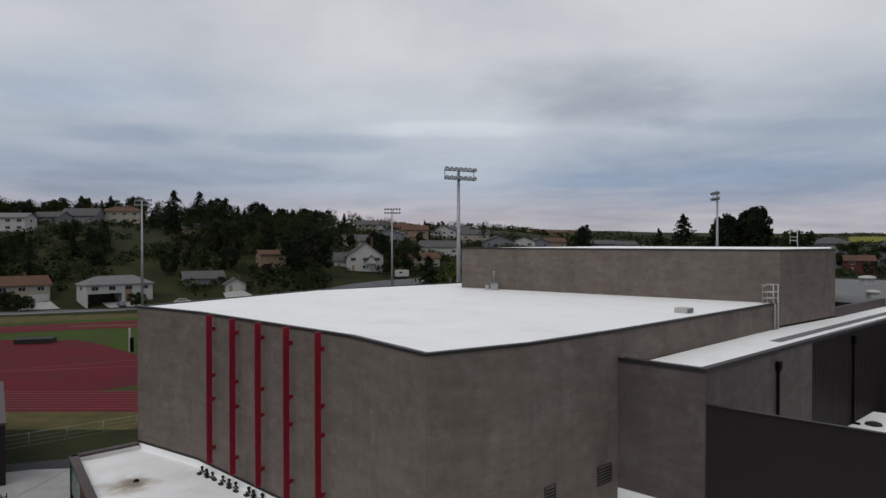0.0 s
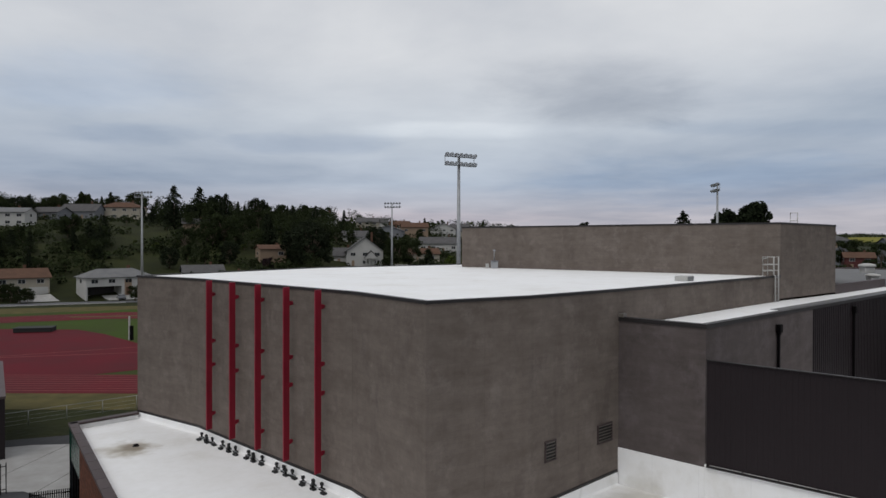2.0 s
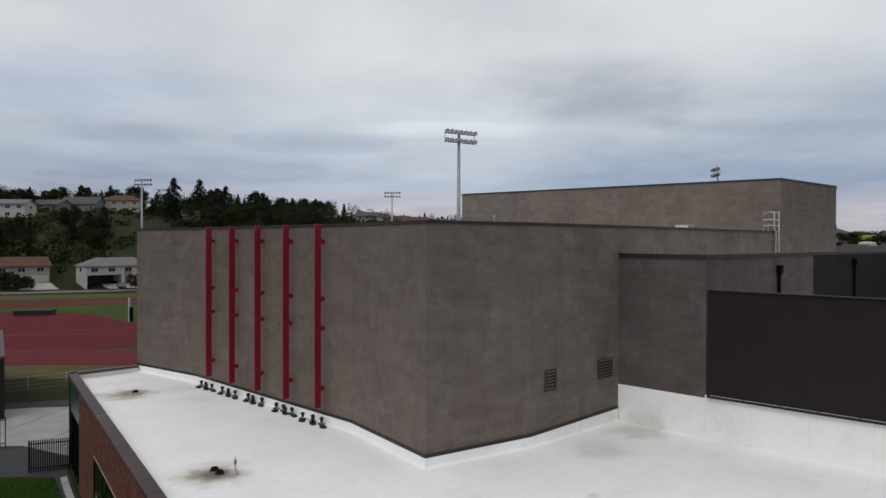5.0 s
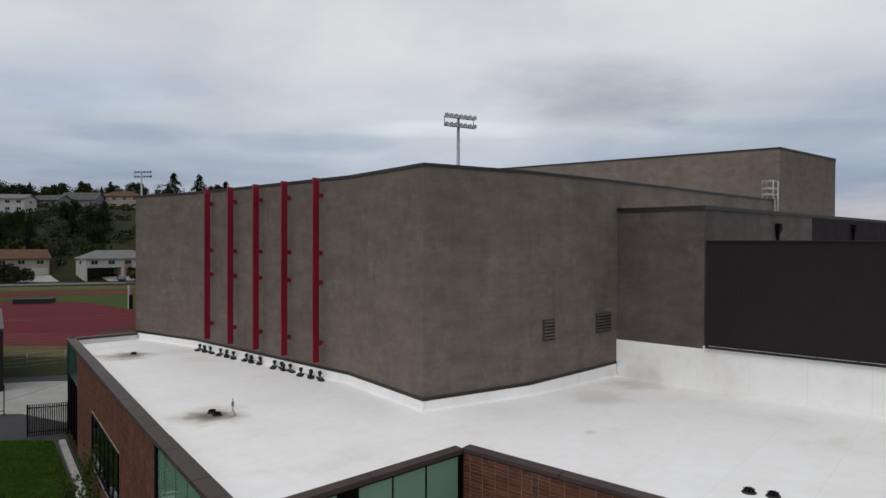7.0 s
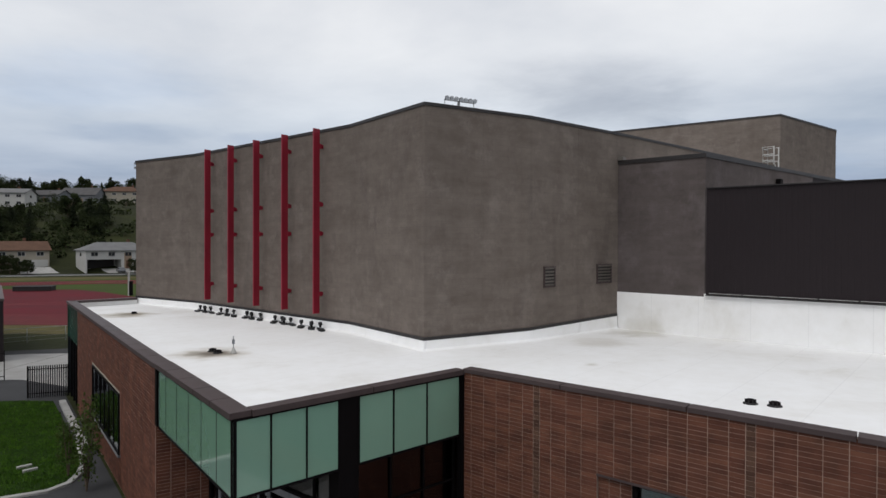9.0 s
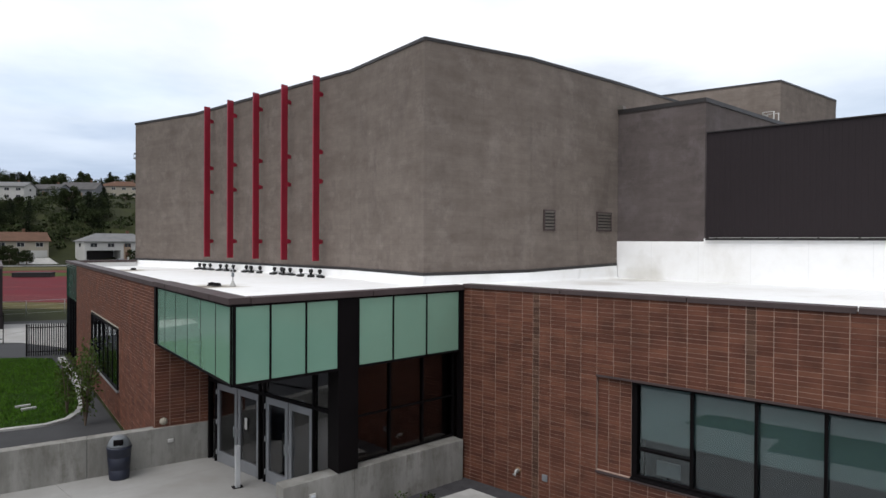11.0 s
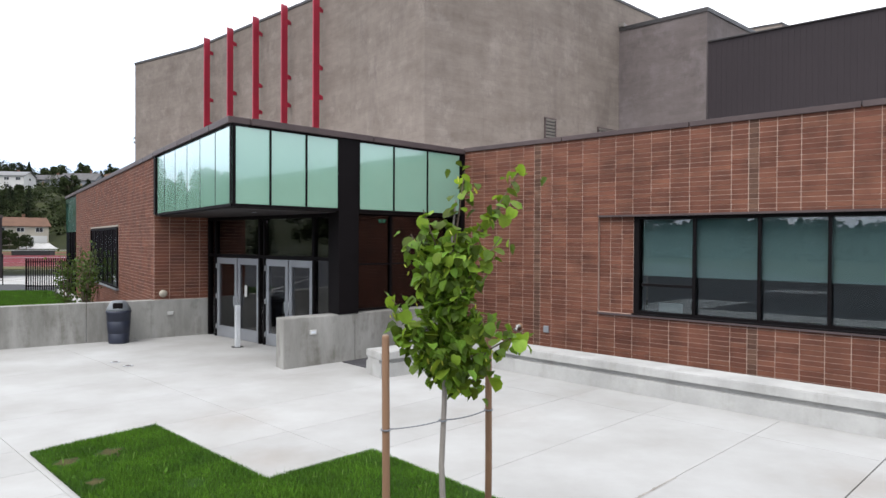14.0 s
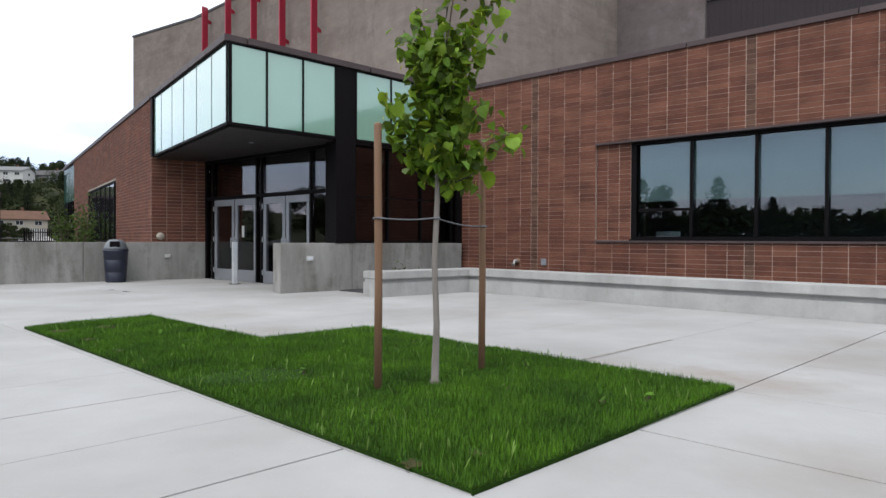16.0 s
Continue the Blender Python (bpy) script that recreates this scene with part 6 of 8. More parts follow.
add_box(bm, 0, 0, 0.56, 0.12, 0.16, 1.12, pose(0, 0, 0, 0, 0, 30), 0.012)
part("shaft", bm, M_STEEL, post)
bm = bmesh.new()
add_box(bm, 0, 0, 0.006, 0.28, 0.24, 0.012, pose(0, 0, 0, 0, 0, 30), 0.004)
part("base_plate", bm, M_BLACK, post)
for x, y in ((-7.60, 13.50), (-7.08, 13.11)):
    cover = thing("floor_drain", "small round metal drain cover flush in the plaza", "drain", "drain covers", at=(x, y, 0))
    bm = bmesh.new()
    add_lathe(bm, [(0.115, 0.0), (0.115, 0.006), (0.10, 0.008)], 20)
    part("cover", bm, M_GALV, cover)
    bm = bmesh.new()
    add_lathe(bm, [(0.065, 0.007), (0.06, 0.011)], 16)
    part("grate", bm, M_COPING, cover)
mB, _ = run(B, R)
pipe = thing("wall_hydrant", "brass and white fire pipe outlet on the brick wall", "pipe")
bm = bmesh.new()
add_tube(bm, [mB @ Vector((1.82, 0.05, 0.66)), mB @ Vector((1.82, -0.12, 0.66)), mB @ Vector((1.80, -0.20, 0.58))], [0.05, 0.05, 0.06], 12)
part("outlet", bm, M_WHITE, pipe)
bm = bmesh.new()
add_lathe(bm, [(0.09, 0), (0.09, 0.02), (0.05, 0.03)], 16, mB @ pose(1.82, 0.0, 0.66, 90))
part("collar", bm, M_STAKE, pipe)
sock = thing("outlet_box", "grey square outlet cover on the brick wall", "outlet")
bm = bmesh.new()
add_box(bm, 2.60, -0.02, 0.66, 0.15, 0.05, 0.17, mB, 0.012)
part("cover", bm, M_ALU, sock)

# a few low plants in the bed
def shrub(name, at, r, mat, label, seed, n=220, leaf=0.05):
    rng = np.random.default_rng(seed)
    vs, fs = [], []
    for k in range(n):
        d = rng.normal(size=3)
        d /= np.linalg.norm(d)
        p = d * r * rng.random() ** 0.4 * np.array([1, 1, 0.9]) + np.array([0, 0, r * 0.9])
        u = rng.normal(size=3)
        u /= np.linalg.norm(u)
        v = np.cross(u, d)
        v /= max(1e-6, np.linalg.norm(v))
        i = len(vs)
        s = leaf * rng.uniform(0.6, 1.3)
        vs += [tuple(p - u * s), tuple(p + v * s * 0.5), tuple(p + u * s), tuple(p - v * s * 0.5)]
        fs.append((i, i + 1, i + 2, i + 3))
    me = bpy.data.meshes.new("foliage")
    me.from_pydata(vs, [], fs)
    me.materials.append(mat)
    th = thing(name, label, "shrub", "low shrubs", at=at)
    ob = new("foliage", me)
    ob.parent = th
    bm = bmesh.new()
    for k in range(5):
        a = k * 1.26
        add_tube(bm, [(0, 0, -0.03), (math.cos(a) * r * 0.6, math.sin(a) * r * 0.6, r * 1.1)], [0.012 + 0.01 * r, 0.004], 5)
    part("stems", bm, M_BARK_DARK, th)
    return th


shrub("bed_shrub", (-0.85, 13.72, 0.02), 0.40, M_SHRUB, "small sparse green shrub in the planting bed", 5, 60, 0.045)
shrub("bed_shrub", (-0.35, 13.95, 0.02), 0.30, M_SHRUB, "small sparse green shrub in the planting bed", 15, 30, 0.045)
for k, (x, y) in enumerate(((1.62, 4.3), (1.25, 4.15), (0.62, 4.6), (-2.6, 6.1), (-3.3, 7.0), (-0.2, 6.6), (0.9, 5.4), (-4.2, 7.6), (-1.1, 5.1))):
    shrub("lawn_weed", (x, y, 0.03), 0.035, M_BLADE, "small broad-leaved weed in the grass patch", 50 + k, 14, 0.03)
shrub("bed_shrub", (-0.25, 14.5, 0.02), 0.16, M_BROAD, "small low green shrub in the planting bed", 6, 60, 0.05)


# ---- roof things on the wing ----
RZ = LOW - 0.45


def uplight_cluster(x, y, turn, seed):
    rng = random.Random(seed)
    cl = thing("roof_uplight", "black floodlight group on rubber feet beneath a red fin", "floodlight", "floodlights below the fins", at=(x, y, RZ), turn=turn)
    spots = [(-0.90, 0.10), (-0.62, -0.16), (-0.28, 0.10), (0.12, -0.10), (0.48, 0.10), (0.86, -0.08)]
    for i, (dx, dy) in enumerate(spots):
        dx, dy = dx + rng.uniform(-0.07, 0.07), dy + rng.uniform(-0.05, 0.05)
        bm = bmesh.new()
        add_box(bm, dx, dy, 0.05, 0.30, 0.20, 0.10, None, 0.025)
        part("rubber_foot", bm, M_RUBBER, cl)
        if i != 1 and i != 5:
            bm = bmesh.new()
            add_box(bm, dx, dy, 0.16, 0.05, 0.10, 0.16, None, 0.01)
            part("yoke", bm, M_BLACK, cl)
            bm = bmesh.new()
            add_box(bm, 0, 0, 0, 0.15, 0.13, 0.15, pose(dx, dy, 0.28, rng.uniform(-25, 25), rng.uniform(-15, 15)), 0.02)
            part("lamp_head", bm, M_RUBBER, cl)
    bm = bmesh.new()
    add_tube(bm, [(-0.9, 0.0, 0.13), (0.1, -0.02, 0.14), (0.85, 0.0, 0.13)], 0.018, 6)
    part("conduit", bm, M_GALV, cl)


for k, (x, y) in enumerate(((-13.33, 32.40), (-11.56, 31.00), (-9.74, 29.62), (-7.66, 27.88), (-5.93, 26.30))):
    uplight_cluster(x, y, -39.5, k)
for x, y, r in ((-16.97, 31.72, 0.9), (-8.32, 20.92, 0.62), (-8.02, 20.62, 0.62), (7.74, 14.36, 0.0), (8.22, 14.14, 0.0)):
    dr = thing("roof_drain", "black domed roof drain strainer", "drain", "roof drains", at=(x, y, RZ))
    bm = bmesh.new()
    add_lathe(bm, [(0.18, 0.0), (0.17, 0.025), (0.12, 0.04)], 16)
    part("flange", bm, M_RUBBER, dr)
    bm = bmesh.new()
    add_lathe(bm, [(0.12, 0.03), (0.13, 0.07), (0.10, 0.115), (0.03, 0.13)], 12)
    part("dome", bm, M_BLACK, dr)
    for k in range(8):
        bm = bmesh.new()
        add_box(bm, 0.13, 0, 0.07, 0.015, 0.025, 0.08, pose(0, 0, 0, 0, 0, 45 * k))
        part("rib", bm, M_RUBBER, dr)
vp = thing("vent_pipe", "thin pale vent mast with a white boot on the roof", "pipe", at=(-7.44, 20.58, RZ))
bm = bmesh.new()
add_lathe(bm, [(0.12, 0), (0.10, 0.05), (0.05, 0.16), (0.045, 0.2)], 14)
part("boot", bm, M_WHITE, vp)
bm = bmesh.new()
add_tube(bm, [(0, 0, 0.1), (0, 0, 0.62)], 0.022, 8)
part("mast", bm, M_GALV, vp)
bm = bmesh.new()
add_box(bm, 0, 0, 0.42, 0.09, 0.05, 0.16, None, 0.01)
part("plate", bm, M_GREYPAINT, vp)
copy_thing(vp, pose(-9.02, 30.16, RZ))
dv = thing("roof_disc", "low dark disc vent on the raised roof", "roof vent", at=(26.83, 35.75, 6.85))
bm = bmesh.new()
add_lathe(bm, [(0.5, 0.0), (0.45, 0.12), (0.2, 0.2)], 18)
part("disc", bm, M_RUBBER, dv)

# ---- fences beside the wing ----
fence = thing("picket_fence", "black steel picket fence beside the wing", "fence")
f0, f1 = (-23.91, 33.2), (-22.0, 33.85)
m, ln = run(f0, f1)
for z in (0.15, 1.55):
    bm = bmesh.new()
    add_box(bm, ln / 2, 0, z, ln, 0.04, 0.05, m)
    part("rail", bm, M_BLACK, fence)
n = 18
for k in range(n + 1):
    bm = bmesh.new()
    add_box(bm, ln * k / n, 0, 0.83, 0.05 if k not in (0, n) else 0.09, 0.04, 1.86, m)
    part("picket" if k not in (0, n) else "post", bm, M_BLACK, fence)
gate = thing("steel_gate", "black steel gate post and folded gate leaf", "gate")
m, ln = run((-29.4, 36.2), (-28.4, 37.3))
for k in range(6):
    bm = bmesh.new()
    add_box(bm, ln * k / 5, 0, 0.9, 0.05, 0.05, 2.0, m)
    part("bar", bm, M_BLACK, gate)
for z in (0.2, 1.7):
    bm = bmesh.new()
    add_box(bm, ln / 2, 0, z, ln, 0.04, 0.05, m)
    part("rail", bm, M_BLACK, gate)
wire = thing("field_fence", "low wire mesh fence along the sports field", "fence")
p0_, p1_ = (-60.0, 34.0), (-14.0, 68.5)
m, ln = run(p0_, p1_)
n = 20
for k in range(n + 1):
    bm = bmesh.new()
    add_tube(bm, [m @ Vector((ln * k / n, 0, -0.15)), m @ Vector((ln * k / n, 0, 1.2))], 0.03, 6)
    part("post", bm, M_GALV, wire)
for z in (0.1, 0.45, 0.8, 1.2):
    bm = bmesh.new()
    add_tube(bm, [m @ Vector((0, 0, z)), m @ Vector((ln, 0, z))], 0.022 if z > 1 else 0.008, 6)
    part("wire", bm, M_GALV, wire)
annex = thing("neighbour_annex", "low grey school annex with bronze coping", "building", kind="structure")
bm = bmesh.new()
add_prism(bm, [(-44.75, 36), (-32.95, 43.2), (-42.95, 56), (-54.75, 49)], -0.1, 4.5)
part("wall", bm, M_PANEL, annex)
bm = bmesh.new()
add_band(bm, [(-44.75, 36), (-32.95, 43.2), (-42.95, 56), (-54.75, 49)], -0.05, 0.4, 4.45, 4.65, True)
part("coping", bm, M_COPING, annex)
bm = bmesh.new()
add_prism(bm, [(-44.65, 36.6), (-33.55, 43.3), (-43.05, 55.4), (-54.05, 49)], 4.5, 4.54)
part("roof", bm, M_ROOF, annex)

# jump pit cushion and goal post on the field
pit = thing("landing_mat", "dark blue-grey vault landing mat on the red apron", "sports mat", at=(-74.2, 104.6, -0.08), turn=12)
bm = bmesh.new()
add_box(bm, 0, 0, 0.38, 6.2, 3.0, 0.76, None, 0.12)
part("cushion", bm, M_RUBBER, pit)
bm = bmesh.new()
add_box(bm, 0, 0, 0.80, 6.4, 3.2, 0.1, None, 0.03)
part("cover", bm, M_ASPHALT, pit)
goal = thing("field_marker", "black and white padded marker post beside the field", "post", at=(-52.0, 96.0, -0.1))
bm = bmesh.new()
add_box(bm, 0, 0, 1.2, 0.5, 0.5, 2.4, None, 0.05)
part("pad", bm, M_BLACK, goal)
bm = bmesh.new()
add_box(bm, -0.3, -0.1, 2.0, 0.2, 0.4, 4.0, None, 0.03)
part("upright", bm, M_WHITE, goal)


# ---- floodlight masts ----
def flood_mast(x, y, h, turn, cols=7):
    mast = thing("floodlight_mast", "tall grey steel sports floodlight mast with two lamp rows", "floodlight mast", "field floodlight masts", at=(x, y, -0.1), turn=turn)
    bm = bmesh.new()
    add_tube(bm, [(0, 0, 0), (0, 0, h * 0.5), (0, 0, h)], [0.36, 0.28, 0.18], 12)
    part("pole", bm, M_GALV, mast)
    for z in (h - 0.1, h - 1.25):
        bm = bmesh.new()
        add_box(bm, 0, -0.2, z, 4.7, 0.12, 0.14)
        part("cross_arm", bm, M_GALV, mast)
        for k in range(cols):
            u = -2.2 + 4.4 * k / (cols - 1)
            bm = bmesh.new()
            add_lathe(bm, [(0.12, 0.0), (0.26, 0.18), (0.33, 0.40), (0.32, 0.42)], 12, pose(u, -0.3, z + 0.32, 115))
            head = part("lamp_head", bm, M_GREYPAINT, mast)
            bm = bmesh.new()
            add_lathe(bm, [(0.30, 0.425), (0.28, 0.43)], 12, pose(u, -0.3, z + 0.32, 115))
            part("lens", bm, M_LAMP, head)
            bm = bmesh.new()
            add_box(bm, u, -0.22, z + 0.18, 0.08, 0.08, 0.26)
            part("bracket", bm, M_GREYPAINT, mast)
    for s in (-1, 1):
        bm = bmesh.new()
        add_box(bm, 2.3 * s, -0.2, h - 0.65, 0.07, 0.07, 1.2)
        part("stay", bm, M_GALV, mast)


flood_mast(2.07, 76.8, 27.9, 28)
flood_mast(-77.1, 147.4, 29.0, 170, 6)
flood_mast(-15.5, 175.0, 28.3, 175, 6)
flood_mast(54.8, 115.0, 28.0, -98, 5)
flood_mast(24.0, -95.0, 24.0, 180, 5)
flood_mast(48.0, -120.0, 24.0, 180, 5)


# ---- trees ----
def foliage_mesh(name, pts, size, mat, seed, flat=1.0):
    """Many small leaf sprays, each a bent four-sided piece, at the points given."""
    rng = np.random.default_rng(seed)
    vs, fs = [], []
    for p, s in pts:
        u = rng.normal(size=3)
        u[2] *= flat
        u /= np.linalg.norm(u)
        v = np.cross(u, rng.normal(size=3))
        v /= max(1e-6, np.linalg.norm(v))
        k = len(vs)
        a = size * s * rng.uniform(0.6, 1.3)
        w = np.cross(u, v) * a * 0.35
        vs += [tuple(p - u * a), tuple(p + v * a * 0.7 + w), tuple(p + u * a), tuple(p - v * a * 0.7 + w)]
        fs += [(k, k + 1, k + 2), (k, k + 2, k + 3)]
    me = bpy.data.meshes.new(name)
    me.from_pydata(vs, [], fs)
    me.materials.append(mat)
    return me


def conifer(seed, mat, width=0.2, taper=0.85):
    """A spruce or fir one unit high."""
    rng = np.random.default_rng(seed)
    th = thing("conifer_tree", "tall dark green conifer on the hillside", "tree", "hillside conifers", at=(0, -3000, -500))
    bm = bmesh.new()
    add_tube(bm, [(0, 0, -0.03), (0, 0, 0.5), (0, 0, 0.98)], [0.018, 0.011, 0.002], 6)
    part("trunk", bm, M_BARK_DARK, th)
    pts = []
    tiers = 27
    for i in range(tiers):
        z = 0.10 + 0.88 * i / tiers
        r = width * (1 - z) ** taper * rng.uniform(0.75, 1.15)
        for b in range(max(5, int(15 * (1 - z)) + 4)):
            t = rng.uniform(0, 6.283)
            reach = r * rng.uniform(0.7, 1.15)
            for f in (0.25, 0.5, 0.75, 1.0):
                pts.append((np.array([math.cos(t) * reach * f, math.sin(t) * reach * f, z - 0.05 * f + rng.normal() * 0.008]), 1.2 - 0.4 * f))
    ob = new("crown", foliage_mesh("crown", pts, 0.031, mat, seed, 0.4))
    ob.parent = th
    return th


def broadleaf(seed, mat, label, round_=1.0, blobs_=15, small=1.0, spray=0.027):
    """A broad-leaved tree one unit high."""
    rng = np.random.default_rng(seed)
    th = thing("broadleaf_tree", label, "tree", "hillside trees", at=(0, -3000, -500))
    bm = bmesh.new()
    add_tube(bm, [(0, 0, -0.03), (0.01, 0, 0.2), (0, 0.01, 0.42)], [0.032, 0.024, 0.014], 7)
    blobs = []
    for k in range(blobs_):
        t = k * 2.4
        z = rng.uniform(0.30, 0.86) if small == 1.0 else 0.2 + 0.72 * (k + 0.5) / blobs_
        r = 0.30 * round_ * math.sqrt(max(0.05, 1 - ((z - 0.52) / 0.42) ** 2)) * rng.uniform(0.6, 1.1)
        c = np.array([math.cos(t) * r, math.sin(t) * r, z])
        blobs.append((c, rng.uniform(0.10, 0.17) * small))
        add_tube(bm, [(0, 0, 0.22 + 0.3 * z * 0.6), tuple(c)], [0.012, 0.004], 5, False)
    part("trunk", bm, M_BARK_DARK, th)
    pts = []
    for c, r in blobs:
        for k in range(150):
            d = rng.normal(size=3)
            d /= np.linalg.norm(d)
            pts.append((c + d * r * rng.random() ** 0.45 * np.array([1, 1, 0.85]), 1.0))
    ob = new("crown", foliage_mesh("crown", pts, spray, mat, seed))
    ob.parent = th
    return th


CON = [conifer(21, M_CONIFER, 0.30), conifer(22, M_CONIFER, 0.36), conifer(23, M_CONIFER, 0.26)]
FIR = [conifer(24, M_CONIFER, 0.40, 0.62), conifer(25, M_CONIFER, 0.34, 0.55)]
BRO = [broadleaf(31, M_BROAD, "dark green broad-leaved tree on the hillside"), broadleaf(32, M_BROAD, "broad green tree with an uneven crown", 1.25),
       broadleaf(33, M_BRIGHT, "bright yellow-green tree on the hillside", 1.1), broadleaf(34, M_PURPLE, "dark purple-leaved round tree", 1.3), broadleaf(35, M_BROAD, "tall slim dark green tree", 0.75),
       broadleaf(36, M_CONIFER, "tall upright poplar with a dense dark crown", 0.30, 38, 0.42, 0.018), broadleaf(37, M_CONIFER, "large dark round tree above the street", 1.25, 30, 0.9, 0.024)]
spin = random.Random(5)


def plant(kind, bearing, y, top):
    """A tree at bearing (x over y) and y whose tip reaches the height top."""
    x = bearing * y
    z = rise(x, y) - 0.2
    h = max(2.0, top - z)
    return copy_thing(kind, pose(x, y, z, 0, 0, spin.uniform(0, 360)) @ Matrix.Scale(h, 4))


# conifers on the skyline and on the slope
for k, (a, y, top) in enumerate(((-0.577, 300, 42), (-0.345, 280, 35), (-0.325, 285, 36), (-0.305, 285, 36.5), (-0.285, 290, 36), (-0.44, 250, 33), (-0.40, 255, 33),
                                 (-0.62, 205, 20), (-0.52, 262, 33), (-0.505, 258, 33), (-0.36, 275, 33.5), (-0.27, 290, 35), (-0.26, 294, 34), (0.236, 300, 26), (0.375, 260, 25), (0.378, 262, 24), (0.64, 300, 25),
                                 (-0.185, 300, 24), (-0.17, 305, 23), (-0.16, 300, 23.5))):
    plant(CON[k % 3], a, y, top)
for k, (a, y, top) in enumerate(((-0.467, 244, 41.2), (-0.423, 248, 41.0), (-0.377, 256, 38.8), (-0.628, 292, 42.5), (-0.577, 296, 42.5), (-0.755, 285, 37.5), (-0.72, 290, 40), (0.418, 250, 31.5),
                                 (-0.026, 150, 15.6), (-0.75, 186, 20.5), (-0.718, 190, 20.0), (-0.778, 190, 19), (-0.615, 196, 24.0), (-0.595, 200, 22.0), (0.25, 290, 28))):
    plant(FIR[k % 2], a, y, top)
for a, y, top in ((-0.685, 285, 39), (-0.672, 280, 39), (-0.70, 292, 37), (-0.66, 288, 38.5), (-0.265, 290, 34), (-0.25, 300, 34), (0.44, 200, 19.5), (0.478, 185, 20.5), (0.545, 182, 21.5), (0.705, 238, 18.8), (0.762, 238, 17.6), (0.742, 222, 10.6), (0.62, 240, 24), (0.61, 240, 21), (0.775, 260, 15), (-0.08, 205, 18.5), (-0.055, 208, 18), (-0.66, 240, 27)):
    plant(BRO[1 if y < 250 else 0], a, y, top)
for a, y, top in ((0.481, 172, 26.6), (0.497, 174, 27.9), (0.524, 174, 28.2), (0.536, 172, 29.8), (0.549, 171, 30.2),  (0.375, 210, 21), (0.242, 250, 26)):
    plant(BRO[5], a, y, top)
for a, y, top in ((-0.236, 214, 24.6), (-0.228, 192, 22.5), (-0.252, 198, 22.0), (-0.475, 188, 14.8), (-0.652, 214, 25.0), (-0.115, 232, 22.5)):
    plant(BRO[6], a, y, top)
plant(BRO[3], -0.305, 190, 11.5)
for a, y, top in ((-0.325, 226, 22), (0.012, 150, 14), (-0.345, 215, 16), (-0.50, 205, 16.5), (-0.46, 215, 17)):
    plant(BRO[2], a, y, top)
for a, y, top in ((-0.38, 220, 24), (-0.36, 228, 25), (-0.40, 215, 22), (-0.43, 225, 23), (-0.39, 196, 12), (-0.33, 192, 11), (-0.28, 188, 9.5), (-0.26, 186, 9), (-0.245, 188, 9.5), (-0.225, 186, 8.5),
                  (-0.645, 210, 20), (-0.55, 250, 27), (-0.77, 180, 12), (-0.74, 176, 10), (-0.70, 176, 8), (-0.69, 185, 12), (-0.66, 182, 11)):
    plant(BRO[spin.choice((0, 1, 4))], a, y, top)
# thick growth on the western slope, with a meadow and the houses left free
CLEAR = ((-0.735, 156, 17), (-0.57, 163, 20), (-0.418, 184, 12), (-0.362, 176, 7), (-0.298, 204, 11), (-0.555, 284, 19), (-0.625, 276, 17), (-0.755, 232, 17), (-0.137, 211, 13), (-0.172, 214, 8))


def free(a, y, top):
    """Whether a tree here would neither stand in the meadow nor hide a house."""
    if -0.585 < a < -0.455 and 168 < y < 250 or y < 172 and a > -0.66:
        return False
    return not any(abs(a - ha) < hw / hy / 2 + 0.028 and hy - 75 < y < hy + 10 and top > rise(ha * hy, hy) + 1.0 for ha, hy, hw in CLEAR)


made = 0
while made < 120:
    a, y = spin.uniform(-0.86, -0.19), spin.uniform(168, 330)
    hgt = spin.uniform(4, 9) if y < 200 else spin.uniform(6, 14)
    top = rise(a * y, y) + hgt
    if free(a, y, top):
        plant(spin.choice((BRO[0], BRO[0], BRO[1], BRO[4], BRO[6], CON[0], FIR[1])), a, y, top)
        made += 1
# scrub and hedges that hide most of the ground between trees and houses
def scrub():
    rng = np.random.default_rng(15)
    pts = []
    k = 0
    while k < 6000:
        a, y = rng.uniform(-0.9, 0.9), rng.uniform(168, 420)
        x = a * y
        thick = noise.noise(Vector((x / 16.0, y / 22.0, 6.0)))
        meadow = -0.585 < a < -0.455 and 176 < y < 250 and thick > 0.12
        if thick < -0.3 or not (meadow or free(a, y, rise(x, y) + 2.2)) or y < 205 and a > -0.2:
            continue
        k += 1
        z, r = rise(x, y), rng.uniform(0.9, 2.4)
        for j in range(16):
            d = rng.normal(size=3)
            d /= np.linalg.norm(d)
            pts.append((np.array([x, y, z + r * 0.5]) + d * r * np.array([1.2, 1.2, 0.8]), 1.0))
    tagged(new("scrub", foliage_mesh("scrub", pts, 0.6, M_BROAD, 9)), "dark scrub and hedges on the hillside", "shrubs", kind="stuff")


scrub()


